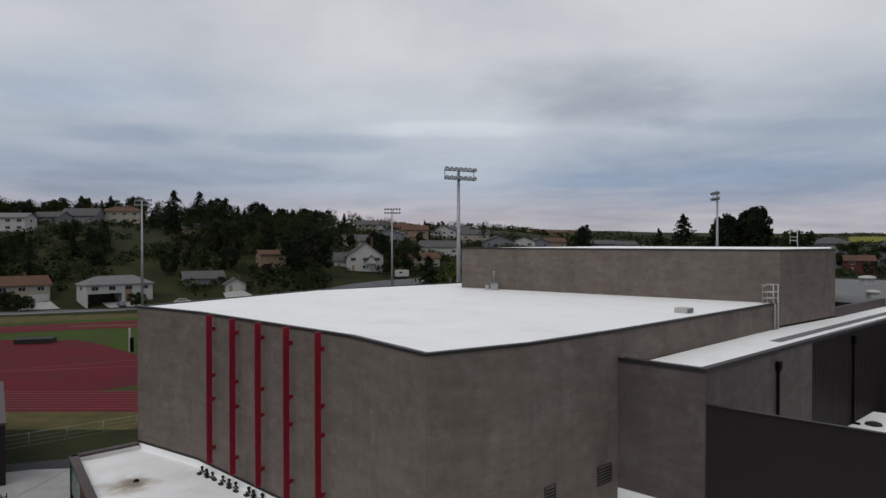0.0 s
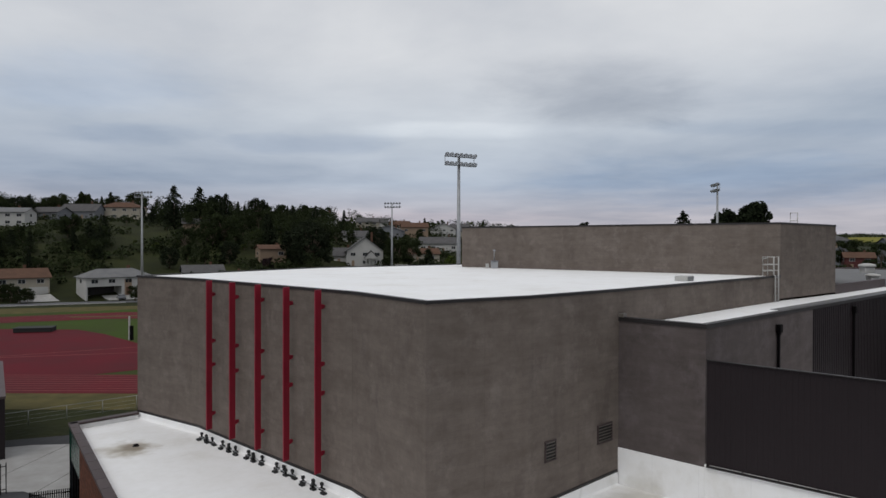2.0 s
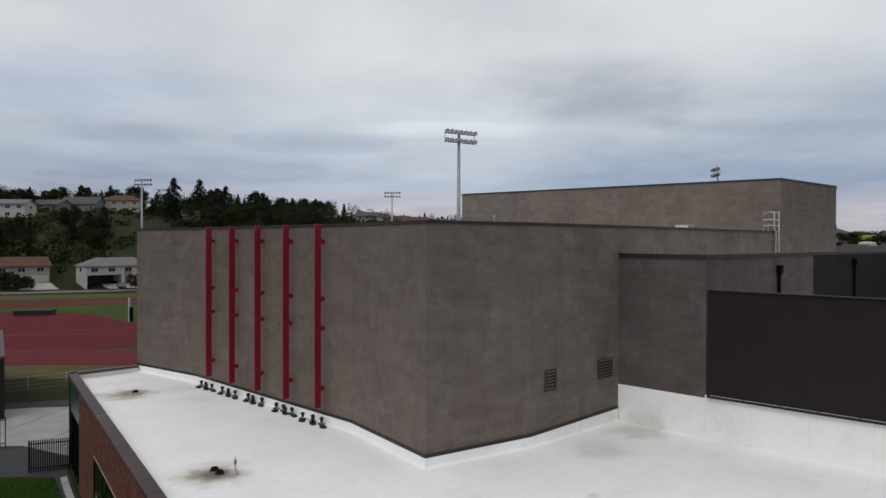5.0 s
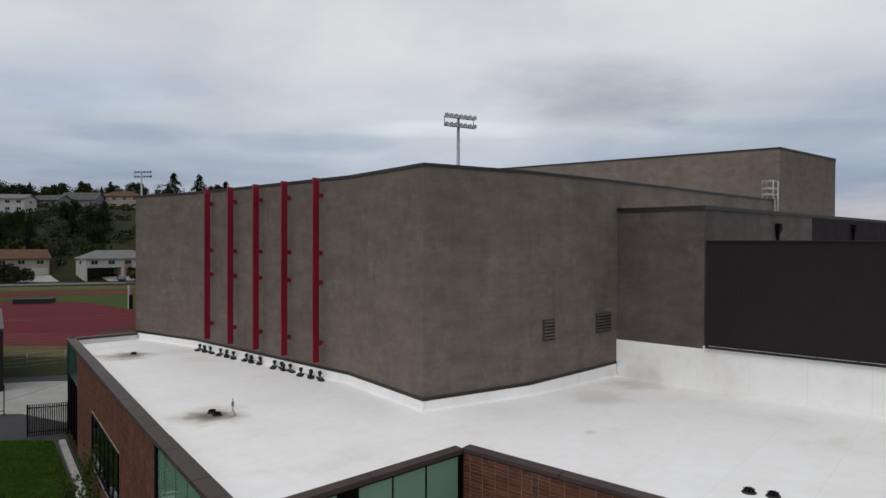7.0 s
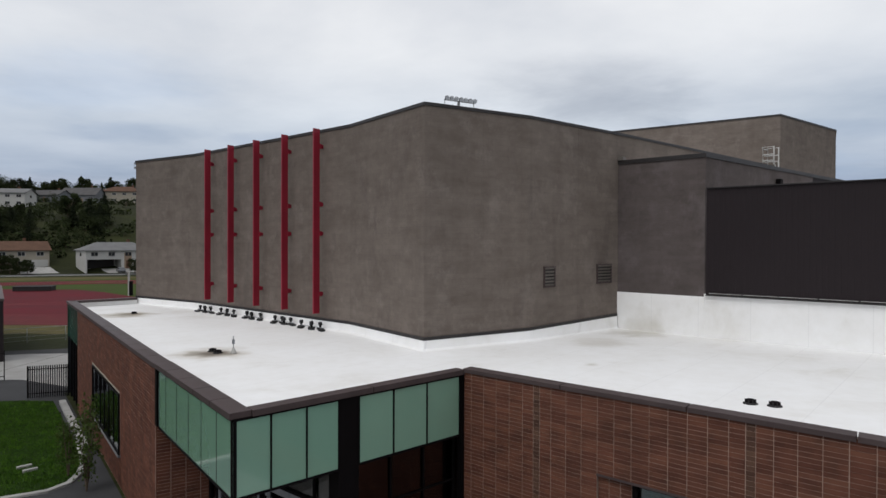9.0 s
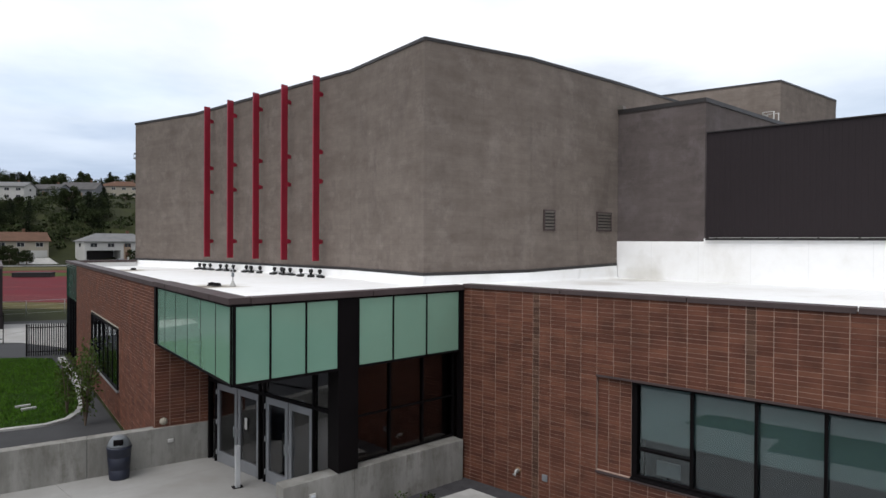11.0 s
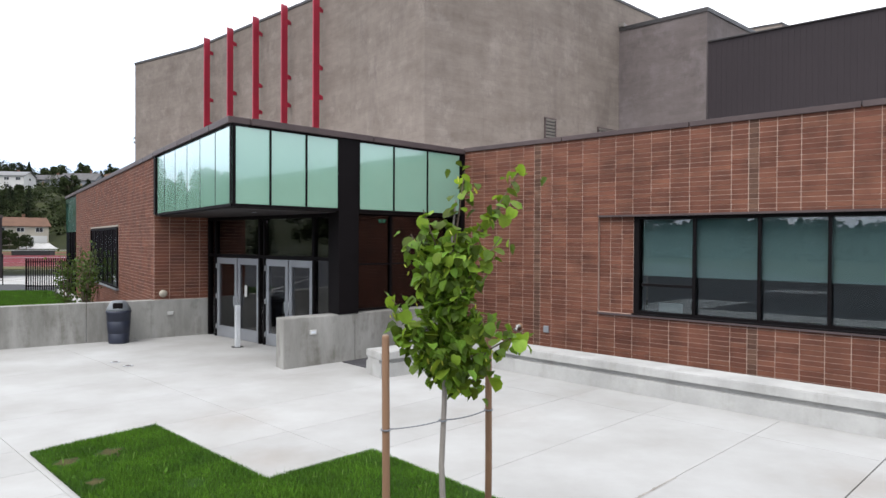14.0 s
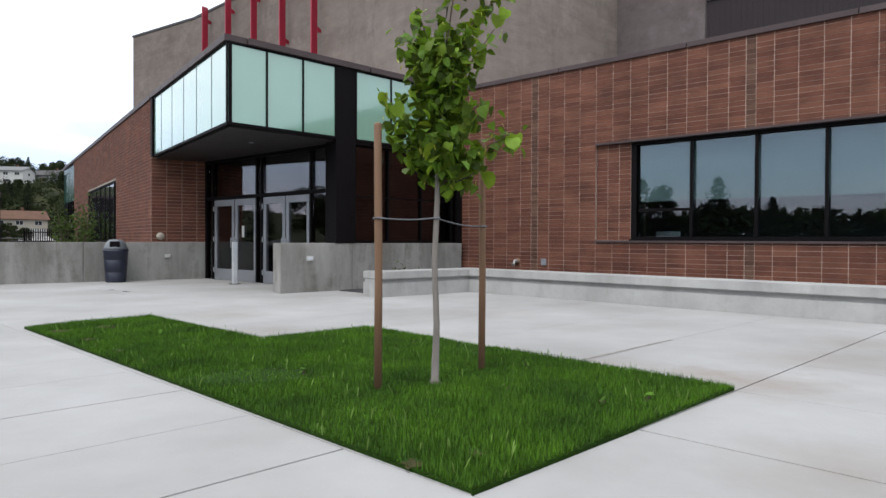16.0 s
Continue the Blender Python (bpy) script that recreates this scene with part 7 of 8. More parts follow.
def hillside_wood():
    """The uncounted trees of the slope and the suburb, as crowns of small sprays."""
    rng = np.random.default_rng(41)
    pts = []
    k = 0
    while k < 330:
        west = k < 210
        a = rng.uniform(-0.9, -0.19) if west else rng.uniform(-0.25, 0.95)
        y = rng.uniform(168, 330) if west else rng.uniform(245, 620)
        x = a * y
        z = rise(x, y)
        h = rng.uniform(4, 9) if y < 200 else (rng.uniform(6, 13) if a < 0.1 else rng.uniform(4, 8))
        if west and not free(a, y, z + h):
            continue
        k += 1
        r = h * rng.uniform(0.28, 0.42)
        for b in range(9):
            c = np.array([x + rng.normal() * r * 0.5, y + rng.normal() * r * 0.5, z + h * rng.uniform(0.35, 0.82)])
            for j in range(44):
                d = rng.normal(size=3)
                d /= np.linalg.norm(d)
                pts.append((c + d * h * 0.17 * rng.random() ** 0.4, h / 12.0))
    tagged(new("hillside_wood", foliage_mesh("hillside_wood", pts, 0.30, M_BROAD, 12)), "mixed dark and olive trees covering the slope", "woodland", kind="stuff")


hillside_wood()
# scattered growth in the far suburb
for k in range(40):
    a = spin.uniform(-0.3, 0.95)
    y = spin.uniform(250, 620)
    hgt = spin.uniform(6, 12) if a < 0.1 else spin.uniform(4, 8)
    if -0.60 < a < -0.44 and y < 260:
        continue
    plant(spin.choice(BRO[:3] + [BRO[4], CON[1]] if a < 0.1 else BRO[:2]), a, y, rise(a * y, y) + hgt)
# a far wood along the downs
def far_wood():
    rng = np.random.default_rng(77)
    pts = []
    for k in range(1500):
        a = rng.uniform(-0.9, 1.0)
        y = rng.uniform(500, 1100)
        if noise.noise(Vector((a * 9.0, y / 160.0, 2.0))) < 0.05:
            continue
        x = a * y
        z = rise(x, y)
        for j in range(24):
            pts.append((np.array([x + rng.normal() * 3, y + rng.normal() * 3, z + rng.uniform(0.3, 6.5)]), 1.0))
    ob = new("far_wood", foliage_mesh("far_wood", pts, 1.3, M_BROAD, 3))
    tagged(ob, "far dark woodland on the downs", "woodland", kind="stuff")


far_wood()
# a belt of growth across the street
def street_belt():
    rng = np.random.default_rng(8)
    pts = []
    for k in range(640):
        f = rng.random()
        x, y = -150 + 210 * f + rng.normal() * 3, -2 - 122 * f + rng.normal() * 3
        h = 5.6 + 3.0 * noise.noise(Vector((f * 22.0, 0.0, 3.0))) + rng.uniform(-1, 1)
        for j in range(26):
            pts.append((np.array([x + rng.normal() * 1.6, y + rng.normal() * 1.6, h * rng.random() ** 0.7]), 1.0))
    tagged(new("street_belt", foliage_mesh("street_belt", pts, 0.7, M_BROAD, 18)), "belt of dark trees across the street", "woodland", kind="stuff")


street_belt()
# trees across the street behind the viewer, mirrored in the windows
for k in range(34):
    x = -135 + 5.3 * k + spin.uniform(-2, 2)
    y = -10 - 0.58 * (x + 135) - spin.uniform(0, 10)
    copy_thing(spin.choice(BRO[:2] + BRO[4:] + CON[:1]), pose(x, y, -0.3, 0, 0, spin.uniform(0, 360)) @ Matrix.Scale(spin.uniform(5, 7.8), 4))


# woods to the west, out of view but mirrored in the canopy glass
for k in range(18):
    t = radians(150 + 3.6 * k)
    d = spin.uniform(105, 130)
    copy_thing(spin.choice(BRO[:1] + CON[:2] + FIR), pose(math.cos(t) * d, 45 + (math.sin(t) - 0.2) * d, -0.3, 0, 0, spin.uniform(0, 360)) @ Matrix.Scale(spin.uniform(10, 17), 4))
for k in range(26):
    t = radians(138 + 0.55 * k)
    d = spin.uniform(140, 165)
    x, y = -6 + math.cos(t) * d, 14 + math.sin(t) * d
    copy_thing(spin.choice(CON + FIR + BRO[4:5]), pose(x, y, rise(x, y) - 0.2, 0, 0, spin.uniform(0, 360)) @ Matrix.Scale(spin.uniform(14, 25), 4))
# car park lamps across the street, mirrored in the windows
for x, y in ((-41.6, -24.1), (-52.0, -46.0)):
    lp_ = thing("car_park_lamp", "slim dark steel lamp post with two flat heads", "street lamp", "car park lamps", at=(x, y, -0.05), turn=52)
    bm = bmesh.new()
    add_lathe(bm, [(0.28, 0.0), (0.28, 0.6), (0.10, 0.62)], 12)
    part("base", bm, M_CONC, lp_)
    bm = bmesh.new()
    add_tube(bm, [(0, 0, 0.5), (0, 0, 9.0)], [0.085, 0.06], 8)
    add_tube(bm, [(-0.9, 0, 9.0), (0.9, 0, 9.0)], 0.04, 6)
    part("pole", bm, M_BLACK, lp_)
    for s in (-1, 1):
        bm = bmesh.new()
        add_box(bm, s * 1.15, 0, 9.02, 0.7, 0.36, 0.12, None, 0.02)
        part("head", bm, M_BLACK, lp_)
# young trees in the meadow
for a, y, top in ((-0.575, 205, 15.0), (-0.535, 212, 16.5), (-0.522, 210, 16.0), (-0.497, 204, 15.6), (-0.488, 208, 16.4), (-0.467, 206, 16.0), (-0.56, 225, 20.5), (-0.545, 232, 21.6), (-0.515, 240, 23.5), (-0.48, 238, 23.5)):
    plant(BRO[spin.choice((0, 2, 4))], a, y, top)
for a, y, top in ((-0.16, 250, 22.0), (-0.10, 265, 22.0), (-0.065, 242, 19.5), (-0.04, 300, 24.0), (-0.125, 300, 25.5), (-0.085, 330, 27.0), (0.02, 262, 18.5), (-0.185, 245, 22.5)):
    plant(BRO[spin.choice((0, 1, 4))], a, y, top)
# shrubs before the street houses
for a, y, top in ((-0.768, 152, 5.6), (-0.752, 152, 5.8), (-0.735, 151, 5.0), (-0.722, 151.5, 4.4), (-0.535, 159, 4.6), (-0.525, 161, 4.2), (-0.40, 178, 6.6), (-0.385, 181, 7.6), (-0.43, 176, 5.2), (-0.415, 177, 5.0), (-0.335, 176, 6.5), (-0.315, 178, 7), (-0.275, 180, 7), (-0.25, 182, 7.5), (-0.29, 200, 10.5), (-0.165, 203, 8.5), (-0.10, 205, 11)):
    plant(BRO[spin.choice((0, 1))], a, y, top)
# a yellow field on a far slope
bm = bmesh.new()
rows_ = [[bm.verts.new((a * y, y, rise(a * y, y) + 1.2)) for a in np.linspace(0.705, 1.0, 14)] for y in np.linspace(740, 930, 12)]
for ra, rb in zip(rows_, rows_[1:]):
    for i in range(13):
        bm.faces.new((ra[i], ra[i + 1], rb[i + 1], rb[i]))
yellow = part("yellow_field", bm, material("yellow_crop", (0.16, 0.15, 0.022), 0.9, 0.2, 0.02, 1, 0.0, spec=0.1))
tagged(yellow, "far yellow crop field on the downs", "field", kind="structure")
bm = bmesh.new()
rows_ = [[bm.verts.new((a * y, y, rise(a * y, y) + 1.0)) for a in np.linspace(0.05, 0.24, 14)] for y in np.linspace(640, 1500, 16)]
for ra, rb in zip(rows_, rows_[1:]):
    for i in range(13):
        bm.faces.new((ra[i], ra[i + 1], rb[i + 1], rb[i]))
tagged(part("ploughed_field", bm, material("ploughed_soil", (0.10, 0.065, 0.035), 0.95, 0.25, 0.02, 1, 0.0, spec=0.1)), "far brown ploughed field on the downs", "field", kind="structure")


def sapling(x, y, z, h, seed):
    """A slim young tree with sparse leaves."""
    rng = np.random.default_rng(seed)
    th = thing("sapling", "slim sparse young tree beside the side wing", "tree", "saplings beside the wing", at=(x, y, z))
    pts = []
    for k in range(7):
        bm = bmesh.new()
        t = k * 0.9
        r = 0.15 * h * rng.uniform(0.4, 1.0)
        tip = np.array([math.cos(t) * r, math.sin(t) * r, h * rng.uniform(0.65, 1.0)])
        add_tube(bm, [(0, 0, 0), tuple(tip * np.array([0.45, 0.45, 0.5])), tuple(tip)], [0.03, 0.018, 0.006], 5)
        part("stem", bm, M_BARK_DARK, th)
        for j in range(70):
            f = rng.uniform(0.25, 1.05)
            pts.append((tip * f + rng.normal(size=3) * 0.15, 1.0))
    ob = new("crown", foliage_mesh("crown", pts, 0.065, M_SHRUB, seed))
    ob.parent = th


sapling(-12.87, 20.85, -0.09, 2.8, 1)
sapling(-14.35, 22.1, -0.06, 2.6, 2)
sapling(-15.2, 24.8, -0.06, 2.4, 3)


# ---- houses ----
def house(bearing, y, w, d, hwall, hroof, turn, wall, roof, label, storeys=1, garage=True, hip=False, gable_front=False, base=None, carport=False, chimney=True):
    """A suburban house: walls, pitched roof with eaves, windows, door and garage door."""
    x = bearing * y
    z = min(rise(x - w / 3, y), rise(x + w / 3, y), rise(x, y - d / 3)) - 0.1 if base is None else base
    th = thing("house", label, "house", "houses round the school", at=(x, y, z), turn=turn)
    bm = bmesh.new()
    if carport:
        add_box(bm, 0, 0, 0.75 * hwall, w, d, hwall / 2)
        add_box(bm, 0, 2.4, hwall / 4 - 1.5, w, d - 4.8, hwall / 2 + 3.0)
        add_box(bm, w * 0.26, -d / 2 + 2.4, hwall / 4 - 1.5, w * 0.48, 4.8, hwall / 2 + 3.0)
        add_box(bm, -w / 2 + 0.2, -d / 2 + 2.4, hwall / 4 - 1.5, 0.4, 4.8, hwall / 2 + 3.0)
    else:
        add_box(bm, 0, 0, hwall / 2 - 4.0, w, d, hwall + 8.0)
    if not hip:
        for s in (-1, 1):
            vs = ([(s * w / 2, -d / 2, hwall), (s * w / 2, d / 2, hwall), (s * w / 2, 0, hwall + hroof)] if not gable_front
                  else [(-w / 2, s * d / 2, hwall), (w / 2, s * d / 2, hwall), (0, s * d / 2, hwall + hroof)])
            bm.faces.new([bm.verts.new(v) for v in vs])
    part("wall", bm, wall, th)
    bm = bmesh.new()
    e, t = 0.55, 0.16
    if gable_front:
        prof = [(-w / 2 - e, hwall - e * hroof / (w / 2)), (0, hwall + hroof), (w / 2 + e, hwall - e * hroof / (w / 2))]
        lo = [[bm.verts.new((px, sy * (d / 2 + e), pz)) for px, pz in prof] for sy in (-1, 1)]
        hi = [[bm.verts.new((px, sy * (d / 2 + e), pz + t)) for px, pz in prof] for sy in (-1, 1)]
    else:
        prof = [(-d / 2 - e, hwall - e * hroof / (d / 2)), (0, hwall + hroof), (d / 2 + e, hwall - e * hroof / (d / 2))]
        inset = d / 2 if hip else -e
        lo = [[bm.verts.new((sx * (w / 2 + (e if i != 1 else -inset)), py, pz)) for i, (py, pz) in enumerate(prof)] for sx in (-1, 1)]
        hi = [[bm.verts.new((sx * (w / 2 + (e if i != 1 else -inset)), py, pz + t)) for i, (py, pz) in enumerate(prof)] for sx in (-1, 1)]
    for g, flip in ((lo, False), (hi, True)):
        for i in (0, 1):
            q = (g[0][i], g[0][i + 1], g[1][i + 1], g[1][i])
            bm.faces.new(q if flip else q[::-1])
        if hip and g is hi:
            bm.faces.new(g[0])
            bm.faces.new(g[1][::-1])
    for k in (0, 1):
        for i in (0, 1):
            bm.faces.new((lo[k][i], lo[k][i + 1], hi[k][i + 1], hi[k][i]))
    for i in (0, 2):
        bm.faces.new((lo[0][i], lo[1][i], hi[1][i], hi[0][i]))
    bmesh.ops.recalc_face_normals(bm, faces=bm.faces[:])
    rf = part("roof", bm, roof, th)
    bm = bmesh.new()
    add_box(bm, w * 0.22, d * 0.1, hwall + hroof * 0.9, 0.7, 0.7, hroof * 0.9 + 0.6)
    part("chimney", bm, M_BRICK_DARK, rf)
    n = max(2, int(w / 4.2))
    if carport:
        bm = bmesh.new()
        add_box(bm, w * 0.12, -d / 2 - 0.03, hwall * 0.42, w * 0.11, 0.1, hwall * 0.84)
        part("entry_panel", bm, M_TAN, th, "tan boarded entry panel")
        bm = bmesh.new()
        add_box(bm, w * 0.12, -d / 2 - 0.1, 1.2, 1.1, 0.08, 2.2)
        part("door", bm, M_BRICK_DARK, th)
        # dark sheet on the back wall paints the shade inside the carport
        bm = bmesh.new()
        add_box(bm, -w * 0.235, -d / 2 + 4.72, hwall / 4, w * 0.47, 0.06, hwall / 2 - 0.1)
        part("carport", bm, M_SOFFIT, th, "dark sheet for the shade in the open carport under the upper floor")
    for s in range(1 if carport else 0, storeys):
        zc = hwall * (s + 0.55) / storeys
        for k in range(n):
            u = -w / 2 + w * (k + 0.5) / n
            if garage and s == 0 and k == n - 1:
                bm = bmesh.new()
                add_box(bm, u - 0.4, -d / 2 - 0.02, 1.15, min(4.6, w / n * 1.1), 0.08, 2.2)
                part("garage_door", bm, M_WHITE, th)
                continue
            if s == 0 and k == n - 2 and storeys == 1 or (s == 0 and k == 0 and storeys == 2):
                bm = bmesh.new()
                add_box(bm, u, -d / 2 - 0.02, 1.1, 1.0, 0.08, 2.1)
                part("door", bm, M_TAN, th)
                continue
            bm = bmesh.new()
            add_box(bm, u, -d / 2 - 0.02, zc, 1.9, 0.08, 1.25)
            wn = part("window", bm, M_WHITE, th)
            for dx in (-0.44, 0.44):
                bm = bmesh.new()
                add_box(bm, u + dx, -d / 2 - 0.07, zc, 0.78, 0.03, 1.05)
                part("pane", bm, M_PANE_FAR, wn)
        for sx in (-1, 1):
            bm = bmesh.new()
            add_box(bm, sx * (w / 2 + 0.02), 0, zc, 0.08, 1.5, 1.2)
            wn = part("window", bm, M_WHITE, th)
            bm = bmesh.new()
            add_box(bm, sx * (w / 2 + 0.07), 0, zc, 0.03, 1.25, 1.0)
            part("pane", bm, M_PANE_FAR, wn)
    return th


CREAM_L = "cream two-storey house with a brown roof by the street"
house(-0.755, 158, 18, 9, 5.0, 2.2, 38, M_CREAM, M_SHINGLE_TAN, CREAM_L, 2, base=1.5)
house(-0.570, 165, 18, 8, 5.3, 2.0, 41, M_WHITE, M_SHINGLE_PALE, "long white two-storey house with a pale roof and carport", 2, False, True, base=1.2, carport=True)
house(-0.418, 184, 12, 8, 2.9, 2.0, 24, M_GREYPAINT, M_SHINGLE, "low grey house among trees", 1, False, base=4.0)
house(-0.362, 178, 6.0, 6, 2.5, 1.7, 20, M_WHITE, M_SHINGLE, "small white garage with a grey roof", 1, True, False, True, base=2.9)
house(-0.298, 204, 9.5, 8, 3.6, 1.3, 24, M_TAN, M_SHINGLE_TAN, "tan house with a low brown roof on the slope", 1, False, base=10.4)
house(-0.555, 284, 19, 11, 6.0, 2.4, 5, M_CREAM, M_SHINGLE_TAN, "large cream house with an orange-brown hipped roof", 2, False, True)
house(-0.625, 276, 17, 10, 4.0, 3.4, 0, M_GREYPAINT, M_SHINGLE, "grey house with a broad grey roof on the ridge", 1, False)
house(-0.68, 262, 14, 9, 3.2, 2.2, -8, M_GREYPAINT, M_SHINGLE, "low grey house on the ridge", 1, False)
house(-0.755, 232, 17, 10, 5.6, 1.8, 6, M_WHITE, M_SHINGLE_PALE, "white and grey house with a pale roof on the slope", 2, False)
house(-0.43, 242, 10, 8, 3.6, 2.0, 20, M_TAN, M_SHINGLE, "tan hillside house half hidden by trees", 1, False)
corner = house(-0.137, 211, 13, 9, 5.6, 4.8, 10, M_WHITE, M_SHINGLE, "white gabled two-storey house with a columned porch", 2, False, False, True, base=7.7)
bm = bmesh.new()
for s in (-1, 1):
    vs = [bm.verts.new(v) for v in ((2.0, -7.0, 5.8), (2.0, -4.4, 5.8), (2.0 + s * 2.4, -4.4, 3.3), (2.0 + s * 2.4, -7.0, 3.3))]
    bm.faces.new(vs if s < 0 else vs[::-1])
part("porch_roof", bm, M_SHINGLE, corner)
bm = bmesh.new()
bm.faces.new([bm.verts.new(v) for v in ((0.0, -6.7, 3.3), (4.0, -6.7, 3.3), (2.0, -6.7, 5.4))])
add_box(bm, 2.0, -5.6, 3.1, 4.2, 2.4, 0.5)
part("porch_gable", bm, M_WHITE, corner)
for dx in (0.2, 1.4, 2.6, 3.8):
    bm = bmesh.new()
    add_box(bm, dx, -6.6, 1.4, 0.3, 0.3, 3.0)
    part("column", bm, M_WHITE, corner)
house(-0.172, 214, 7, 7, 3.4, 2.6, 6, M_WHITE, M_SHINGLE, "white side wing of the gabled house", 1, False, base=8.2)
house(-0.205, 322, 11, 8, 6.0, 2.4, -10, M_WHITE, M_SHINGLE, "white three-gabled house high on the slope", 2, False, False, True)
house(-0.235, 352, 14, 8, 5.0, 1.6, 0, M_GREYPAINT, M_SHINGLE_PALE, "pale grey house on the ridge", 2, False)
house(-0.115, 385, 14, 9, 5.2, 3.0, 10, M_WHITE, M_SHINGLE, "white suburban house with a dark roof", 2, False)
house(-0.075, 390, 13, 9, 5.0, 2.6, -12, M_CREAM, M_SHINGLE_TAN, "cream suburban house with a brown roof", 2, False)
house(-0.152, 262, 12, 9, 4.6, 2.5, 10, M_WHITE, M_SHINGLE, "white house with a grey roof above the corner house", 2, False, base=14.4)
house(-0.092, 300, 14, 9, 4.2, 2.6, -6, M_GREYPAINT, M_SHINGLE, "grey house with a dark roof on the rise", 1, False, False, True, base=18.2)
house(-0.05, 330, 15, 9, 4.2, 2.4, 8, M_TAN, M_SHINGLE_TAN, "tan house with a brown roof on the rise", 1, False, base=21.0)
house(-0.13, 345, 13, 9, 4.6, 2.4, 0, M_CREAM, M_SHINGLE, "cream house with a dark roof on the rise", 2, False, base=24.0)
house(0.0, 372, 15, 9, 5.4, 3.2, 8, M_WHITE, M_SHINGLE, "white suburban house with a grey gabled roof", 2, False, False, True)
house(0.03, 382, 13, 9, 5.4, 2.8, 0, M_GREYPAINT, M_SHINGLE, "grey suburban house with a grey roof", 2, False)
house(-0.005, 262, 18, 11, 4.2, 2.8, -6, M_WHITE, M_SHINGLE, "white house with a wide grey roof", 1, False)
house(-0.035, 232, 12, 8, 3.4, 2.0, 12, M_CREAM, M_SHINGLE_TAN, "cream house with a brown roof", 1, False)
house(0.095, 300, 16, 10, 3.4, 3.0, 4, M_GREYPAINT, M_SHINGLE, "grey house with a wide gable and pale columns", 1, False, False, True, base=15.2)
house(0.14, 315, 12, 10, 3.6, 2.4, -4, M_WHITE, M_SHINGLE, "white house with a grey roof in the far suburb", 1, False, False, True, base=15.0)
house(0.165, 318, 11, 9, 3.4, 2.2, 6, M_GREYPAINT, M_SHINGLE, "grey gabled house in the far suburb", 1, False, False, True, base=14.6)
house(0.19, 325, 13, 10, 3.6, 2.0, 6, M_TAN, M_SHINGLE_TAN, "tan house with a brown roof in the far suburb", 1, False, base=14.8)
house(0.055, 330, 16, 10, 4.4, 2.4, 0, M_CREAM, M_SHINGLE, "cream house with a dark roof in the far suburb", 1, False, base=18.5)
house(0.27, 330, 18, 10, 4.2, 2.0, 0, M_GREYPAINT, M_SHINGLE, "grey low house in the far suburb", 1, False, base=13.0)
house(0.31, 345, 16, 10, 4.2, 2.0, 0, M_TAN, M_SHINGLE, "tan low house in the far suburb", 1, False, base=12.5)
house(0.722, 232, 10.5, 8, 4.9, 1.9, -20, M_REDPAINT, M_SHINGLE_TAN, "red two-storey house with white trim", 2, False, base=6.0)
house(0.672, 255, 14, 10, 3.2, 2.6, 0, M_GREYPAINT, M_SHINGLE, "grey house with a dark hipped roof", 1, False, True, base=14.5)
house(0.80, 250, 16, 10, 3.4, 2.0, -6, M_GREYPAINT, M_SHINGLE, "low grey house with a pale roof", 1, False, base=13.4)


def driveway(p, q, w0, w1):
    """A concrete drive that follows the land from a garage to the street."""
    bm = bmesh.new()
    last = None
    for k in range(9):
        f = k / 8
        x, y, w = p[0] + (q[0] - p[0]) * f, p[1] + (q[1] - p[1]) * f, (w0 + (w1 - w0) * f) / 2
        now = [bm.verts.new((x + s * w, y + s * w * 0.5, rise(x + s * w, y + s * w * 0.5) + 0.22)) for s in (-1, 1)]
        if last:
            bm.faces.new((last[0], last[1], now[1], now[0]))
        last = now
    tagged(part("driveway", bm, M_CONC_PALE), "pale concrete driveway from a garage to the street", "driveway", kind="structure")


driveway((-111.5, 158.0), (-107.5, 153.0), 5.5, 8.5)
driveway((-92.5, 163.5), (-88.0, 160.0), 7.0, 7.5)
driveway((-64.0, 175.0), (-58.0, 167.5), 5.0, 7.5)


def parked_car(x, y, turn, paint, label):
    z = rise(x, y) + 0.14
    th = thing("parked_car", label, "car", "parked cars", at=(x, y, z), turn=turn)
    bm = bmesh.new()
    add_box(bm, 0, 0, 0.62, 4.4, 1.75, 0.55, None, 0.14)
    add_box(bm, -0.15, 0, 1.10, 2.5, 1.5, 0.55, None, 0.2)
    part("body", bm, paint, th)
    bm = bmesh.new()
    add_box(bm, -0.15, 0, 1.12, 2.2, 1.54, 0.34, None, 0.06)
    part("glazing", bm, M_PANE_FAR, th)
    for sx in (-1.35, 1.35):
        for sy in (-0.8, 0.8):
            bm = bmesh.new()
            add_lathe(bm, [(0.32, -0.1), (0.34, 0.0), (0.32, 0.1)], 14, pose(sx, sy, 0.33, 90))
            part("wheel", bm, M_RUBBER, th)


parked_car(-89.8, 160.6, 130, M_ALU, "silver car parked at the carport")
parked_car(-75.0, 165.5, 14, M_WHITE, "white car parked on the street")
trailer = thing("travel_trailer", "white travel trailer parked on the side street", "trailer", at=(-14.3, 199.5, rise(-14.3, 199.5) + 0.25), turn=20)
bm = bmesh.new()
add_box(bm, 0, 0, 1.6, 4.6, 2.2, 2.3, None, 0.2)
part("body", bm, M_WHITE, trailer)
bm = bmesh.new()
add_box(bm, -0.8, -1.12, 1.9, 1.1, 0.05, 0.6)
part("window", bm, M_PANE_FAR, trailer)
for sx in (-0.5, 0.5):
    bm = bmesh.new()
    add_lathe(bm, [(0.34, -0.12), (0.36, 0.0), (0.34, 0.12)], 14, pose(sx, -0.95, 0.36, 90))
    part("wheel", bm, M_RUBBER, trailer)

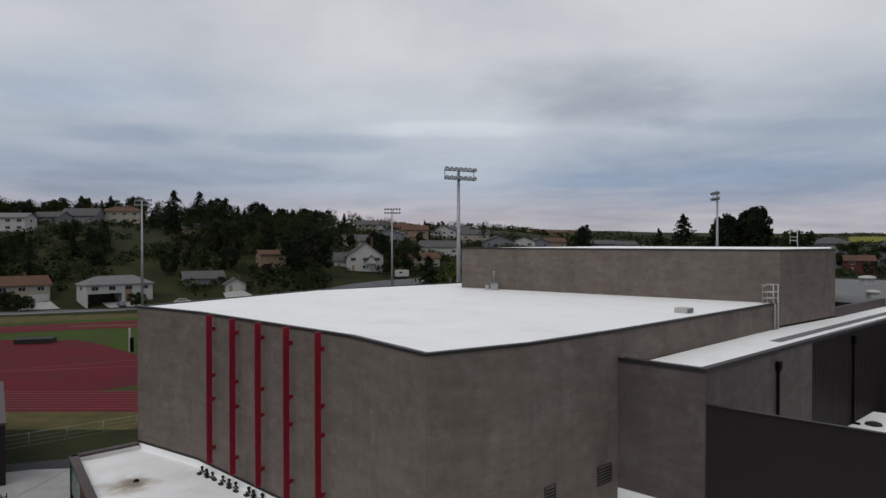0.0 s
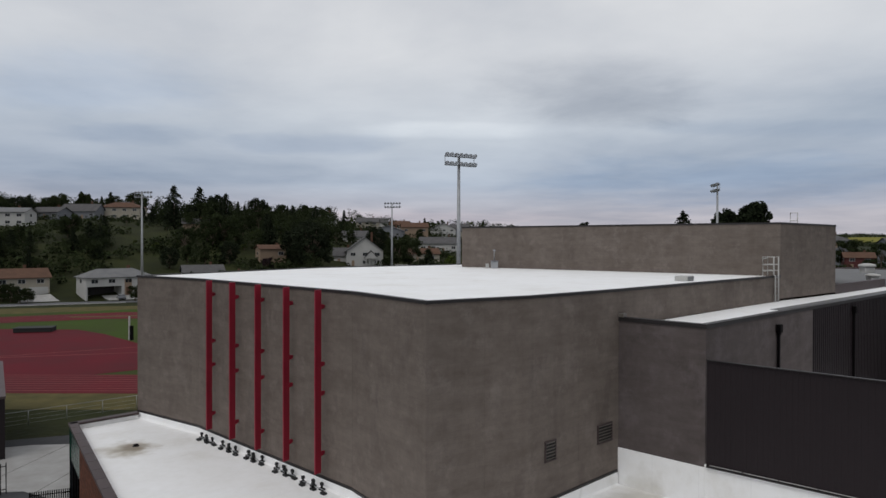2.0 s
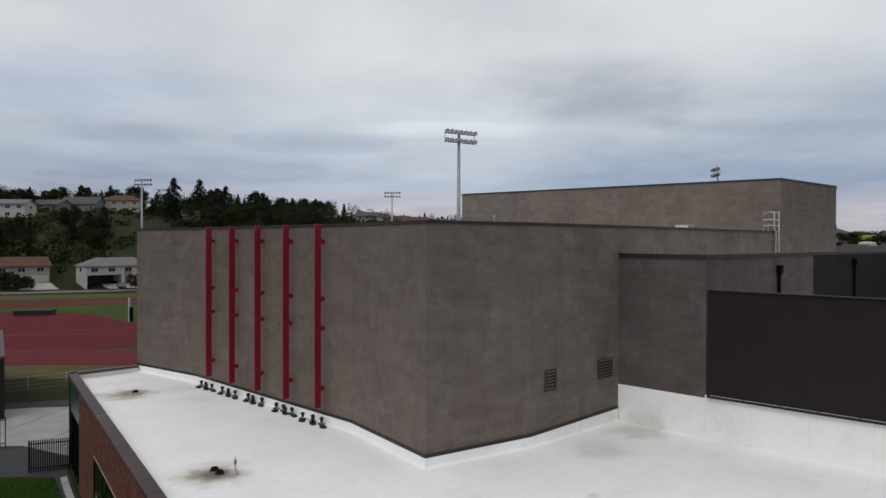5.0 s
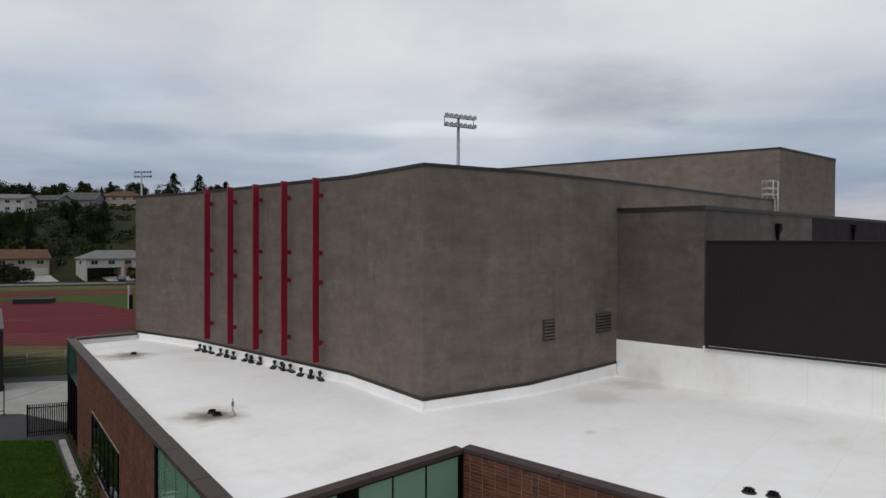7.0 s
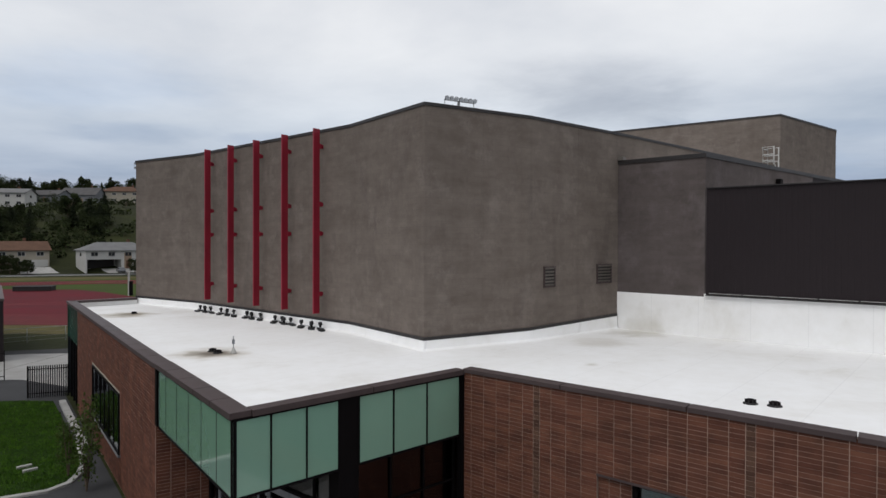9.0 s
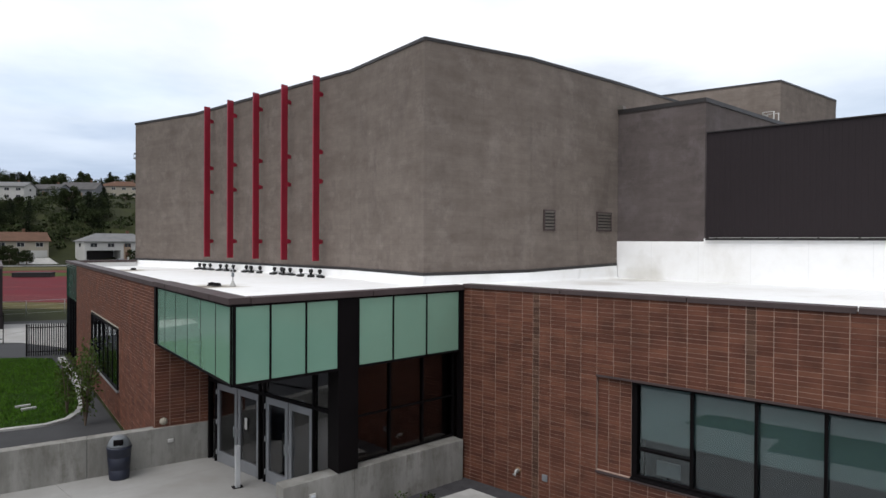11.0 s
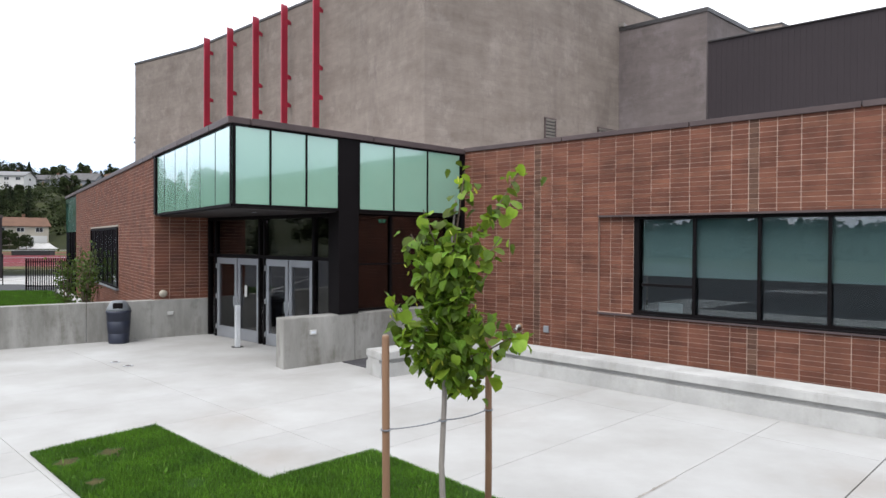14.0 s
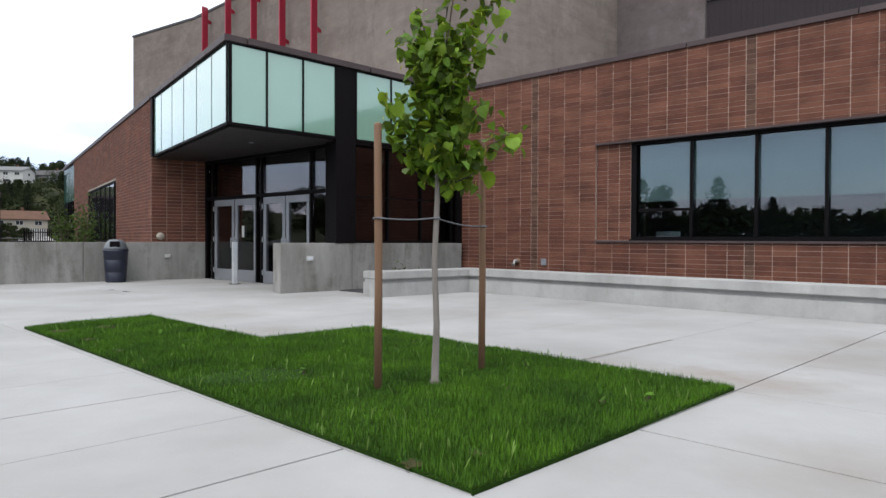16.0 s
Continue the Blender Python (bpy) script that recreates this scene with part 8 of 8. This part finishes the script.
# ---- bricks, last ----
BW, BH, JT, JV = 0.4105, 0.1016, 0.0088, 0.0125


def columns(start, end, halves):
    """Plan stretches of the stacked brick columns; a half brick follows at each place named."""
    out, u = [], start
    todo = list(halves)
    while u < end - 0.05:
        w = BW
        if todo and u >= todo[0] - 0.01:
            w = BW / 2
            todo.pop(0)
        out.append((u, min(end, u + w), w < BW * 0.9))
        u += w
    return out


def brick_box(w):
    bm = bmesh.new()
    add_box(bm, 0, 0.03, 0, w - JV, 0.09, BH - JT)
    return mesh_of("brick", bm, M_BRICK_ONE)


def lay(owner, p, q, cols, z0, n, skip, singles, flip=1.0, deep=0.0, mat=M_BRICK):
    """Stack-bond courses on the line p to q: single bricks where singles says so, the rest in one mesh."""
    m, _ = run(p, q)
    vs, fs = [], []
    whole = {}
    for a, b, half in cols:
        for k in range(n):
            z = z0 + (k + 0.5) * BH
            u = (a + b) / 2
            if skip(u, z):
                continue
            push = 0.0022 * math.sin(12.9 * u + 78.2 * z)
            if singles(u, z):
                w = round(b - a, 4)
                if w not in whole:
                    whole[w] = brick_box(w)
                ob = new("brick", whole[w])
                ob.parent = owner
                ob.matrix_basis = m @ pose(u, flip * (deep + push), z, 0, 0, 0 if flip > 0 else 180)
                continue
            i = len(vs)
            for dx, dz in ((a + JV / 2, z - BH / 2 + JT / 2), (b - JV / 2, z - BH / 2 + JT / 2), (b - JV / 2, z + BH / 2 - JT / 2), (a + JV / 2, z + BH / 2 - JT / 2)):
                vs.append(m @ Vector((dx, flip * (-0.015 + deep + push), dz)))
                vs.append(m @ Vector((dx, flip * (0.075 + deep + push), dz)))
            fs += [(i, i + 2, i + 4, i + 6), (i, i + 1, i + 3, i + 2), (i + 2, i + 3, i + 5, i + 4), (i + 4, i + 5, i + 7, i + 6), (i + 6, i + 7, i + 1, i)]
    me = bpy.data.meshes.new("brickwork")
    me.from_pydata(vs, [], fs)
    me.materials.append(mat)
    ob = new("brickwork", me)
    ob.parent = owner
    tagged(ob, kind="stuff")


never = lambda u, z: False
N_R = int((LOW - 0.16 + 0.1) / BH)
cr, u = [], -0.1445
for k in range(40):
    if u > 14.85:
        break
    if k in (5, 17, 29):
        # a movement joint: a narrow dark column between two cut bricks
        cr += [(u, u + 0.318, False), (u + 0.318, u + 0.503, True), (u + 0.503, u + 2 * BW, False)]
        u += 2 * BW
    elif k not in (6, 18, 30):
        cr.append((u, min(14.9, u + BW), False))
        u += BW
in_window = lambda u, z: UR < u < U1 and ZW0 - 0.02 < z < ZW1 + 0.02
lay(wall_r, B, R, [(0.012, cr[1][0], True)] + [c for c in cr[1:] if not c[2]], -0.1016, N_R + 1, in_window, lambda u, z: 5.0 < u < 8.9 and (z > ZW1 or 0.3 < z < ZW0))
lay(wall_r, B, R, [c for c in cr if c[2]], -0.1016, N_R + 1, in_window, never, 1.0, 0.0, M_BRICK_DARK)
lay(wall_r, B, R, [(UR + 0.274 * k, UR + 0.274 * (k + 1), False) for k in range(3)], ZW0, 22, never, never, 1.0, 0.075)
lay(wall_w, D, E, columns(0.0, WB, (5.2, 9.0)), -0.1016, N_R, lambda u, z: W0 - 0.1 < u < W1 + 0.1 and WZ0 - 0.05 < z < WZ1 + 0.05, lambda u, z: u < 4.4 and 2.6 < z < 5.2, -1.0)
lay(wall_b, r0, r1, columns(0.0, RL, ()), 1.118, 24, never, never)


# ---- from survey units to metres ----
def to_metres():
    """Turns the plan into metres: what is drawn in place as a whole, what stands somewhere by its foot."""
    drawn = set()
    for ob in list(scene.objects):
        if ob.type in {"CAMERA", "LIGHT"}:
            continue
        chain, o = [], ob.parent
        while o:
            chain.append(o.matrix_basis)
            o = o.parent
        if any(m != Matrix.Identity(4) for m in chain) or ob.name.split(".")[0] == "slab":
            continue
        if ob.matrix_basis == Matrix.Identity(4):
            if ob.type == "MESH" and ob.data.name not in drawn:
                drawn.add(ob.data.name)
                ob.data.transform(SURVEY)
            continue
        loc, rot, size = ob.matrix_basis.decompose()
        way = SURVEY @ (rot @ Vector((1, 0, 0)))
        wide = way.length if ob.name.split(".")[0] == "brick" else 0.92
        turn = Matrix.Rotation(math.atan2(way.y, way.x), 4, "Z")
        ob.matrix_basis = Matrix.Translation(SURVEY @ loc) @ turn @ Matrix.Diagonal((wide * size.x, 0.92 * size.y, 0.92 * size.z, 1.0))


# the pattern trees have served
for tree in CON + FIR + BRO:
    for ob in (*tree.children_recursive, tree):
        bpy.data.objects.remove(ob)
to_metres()
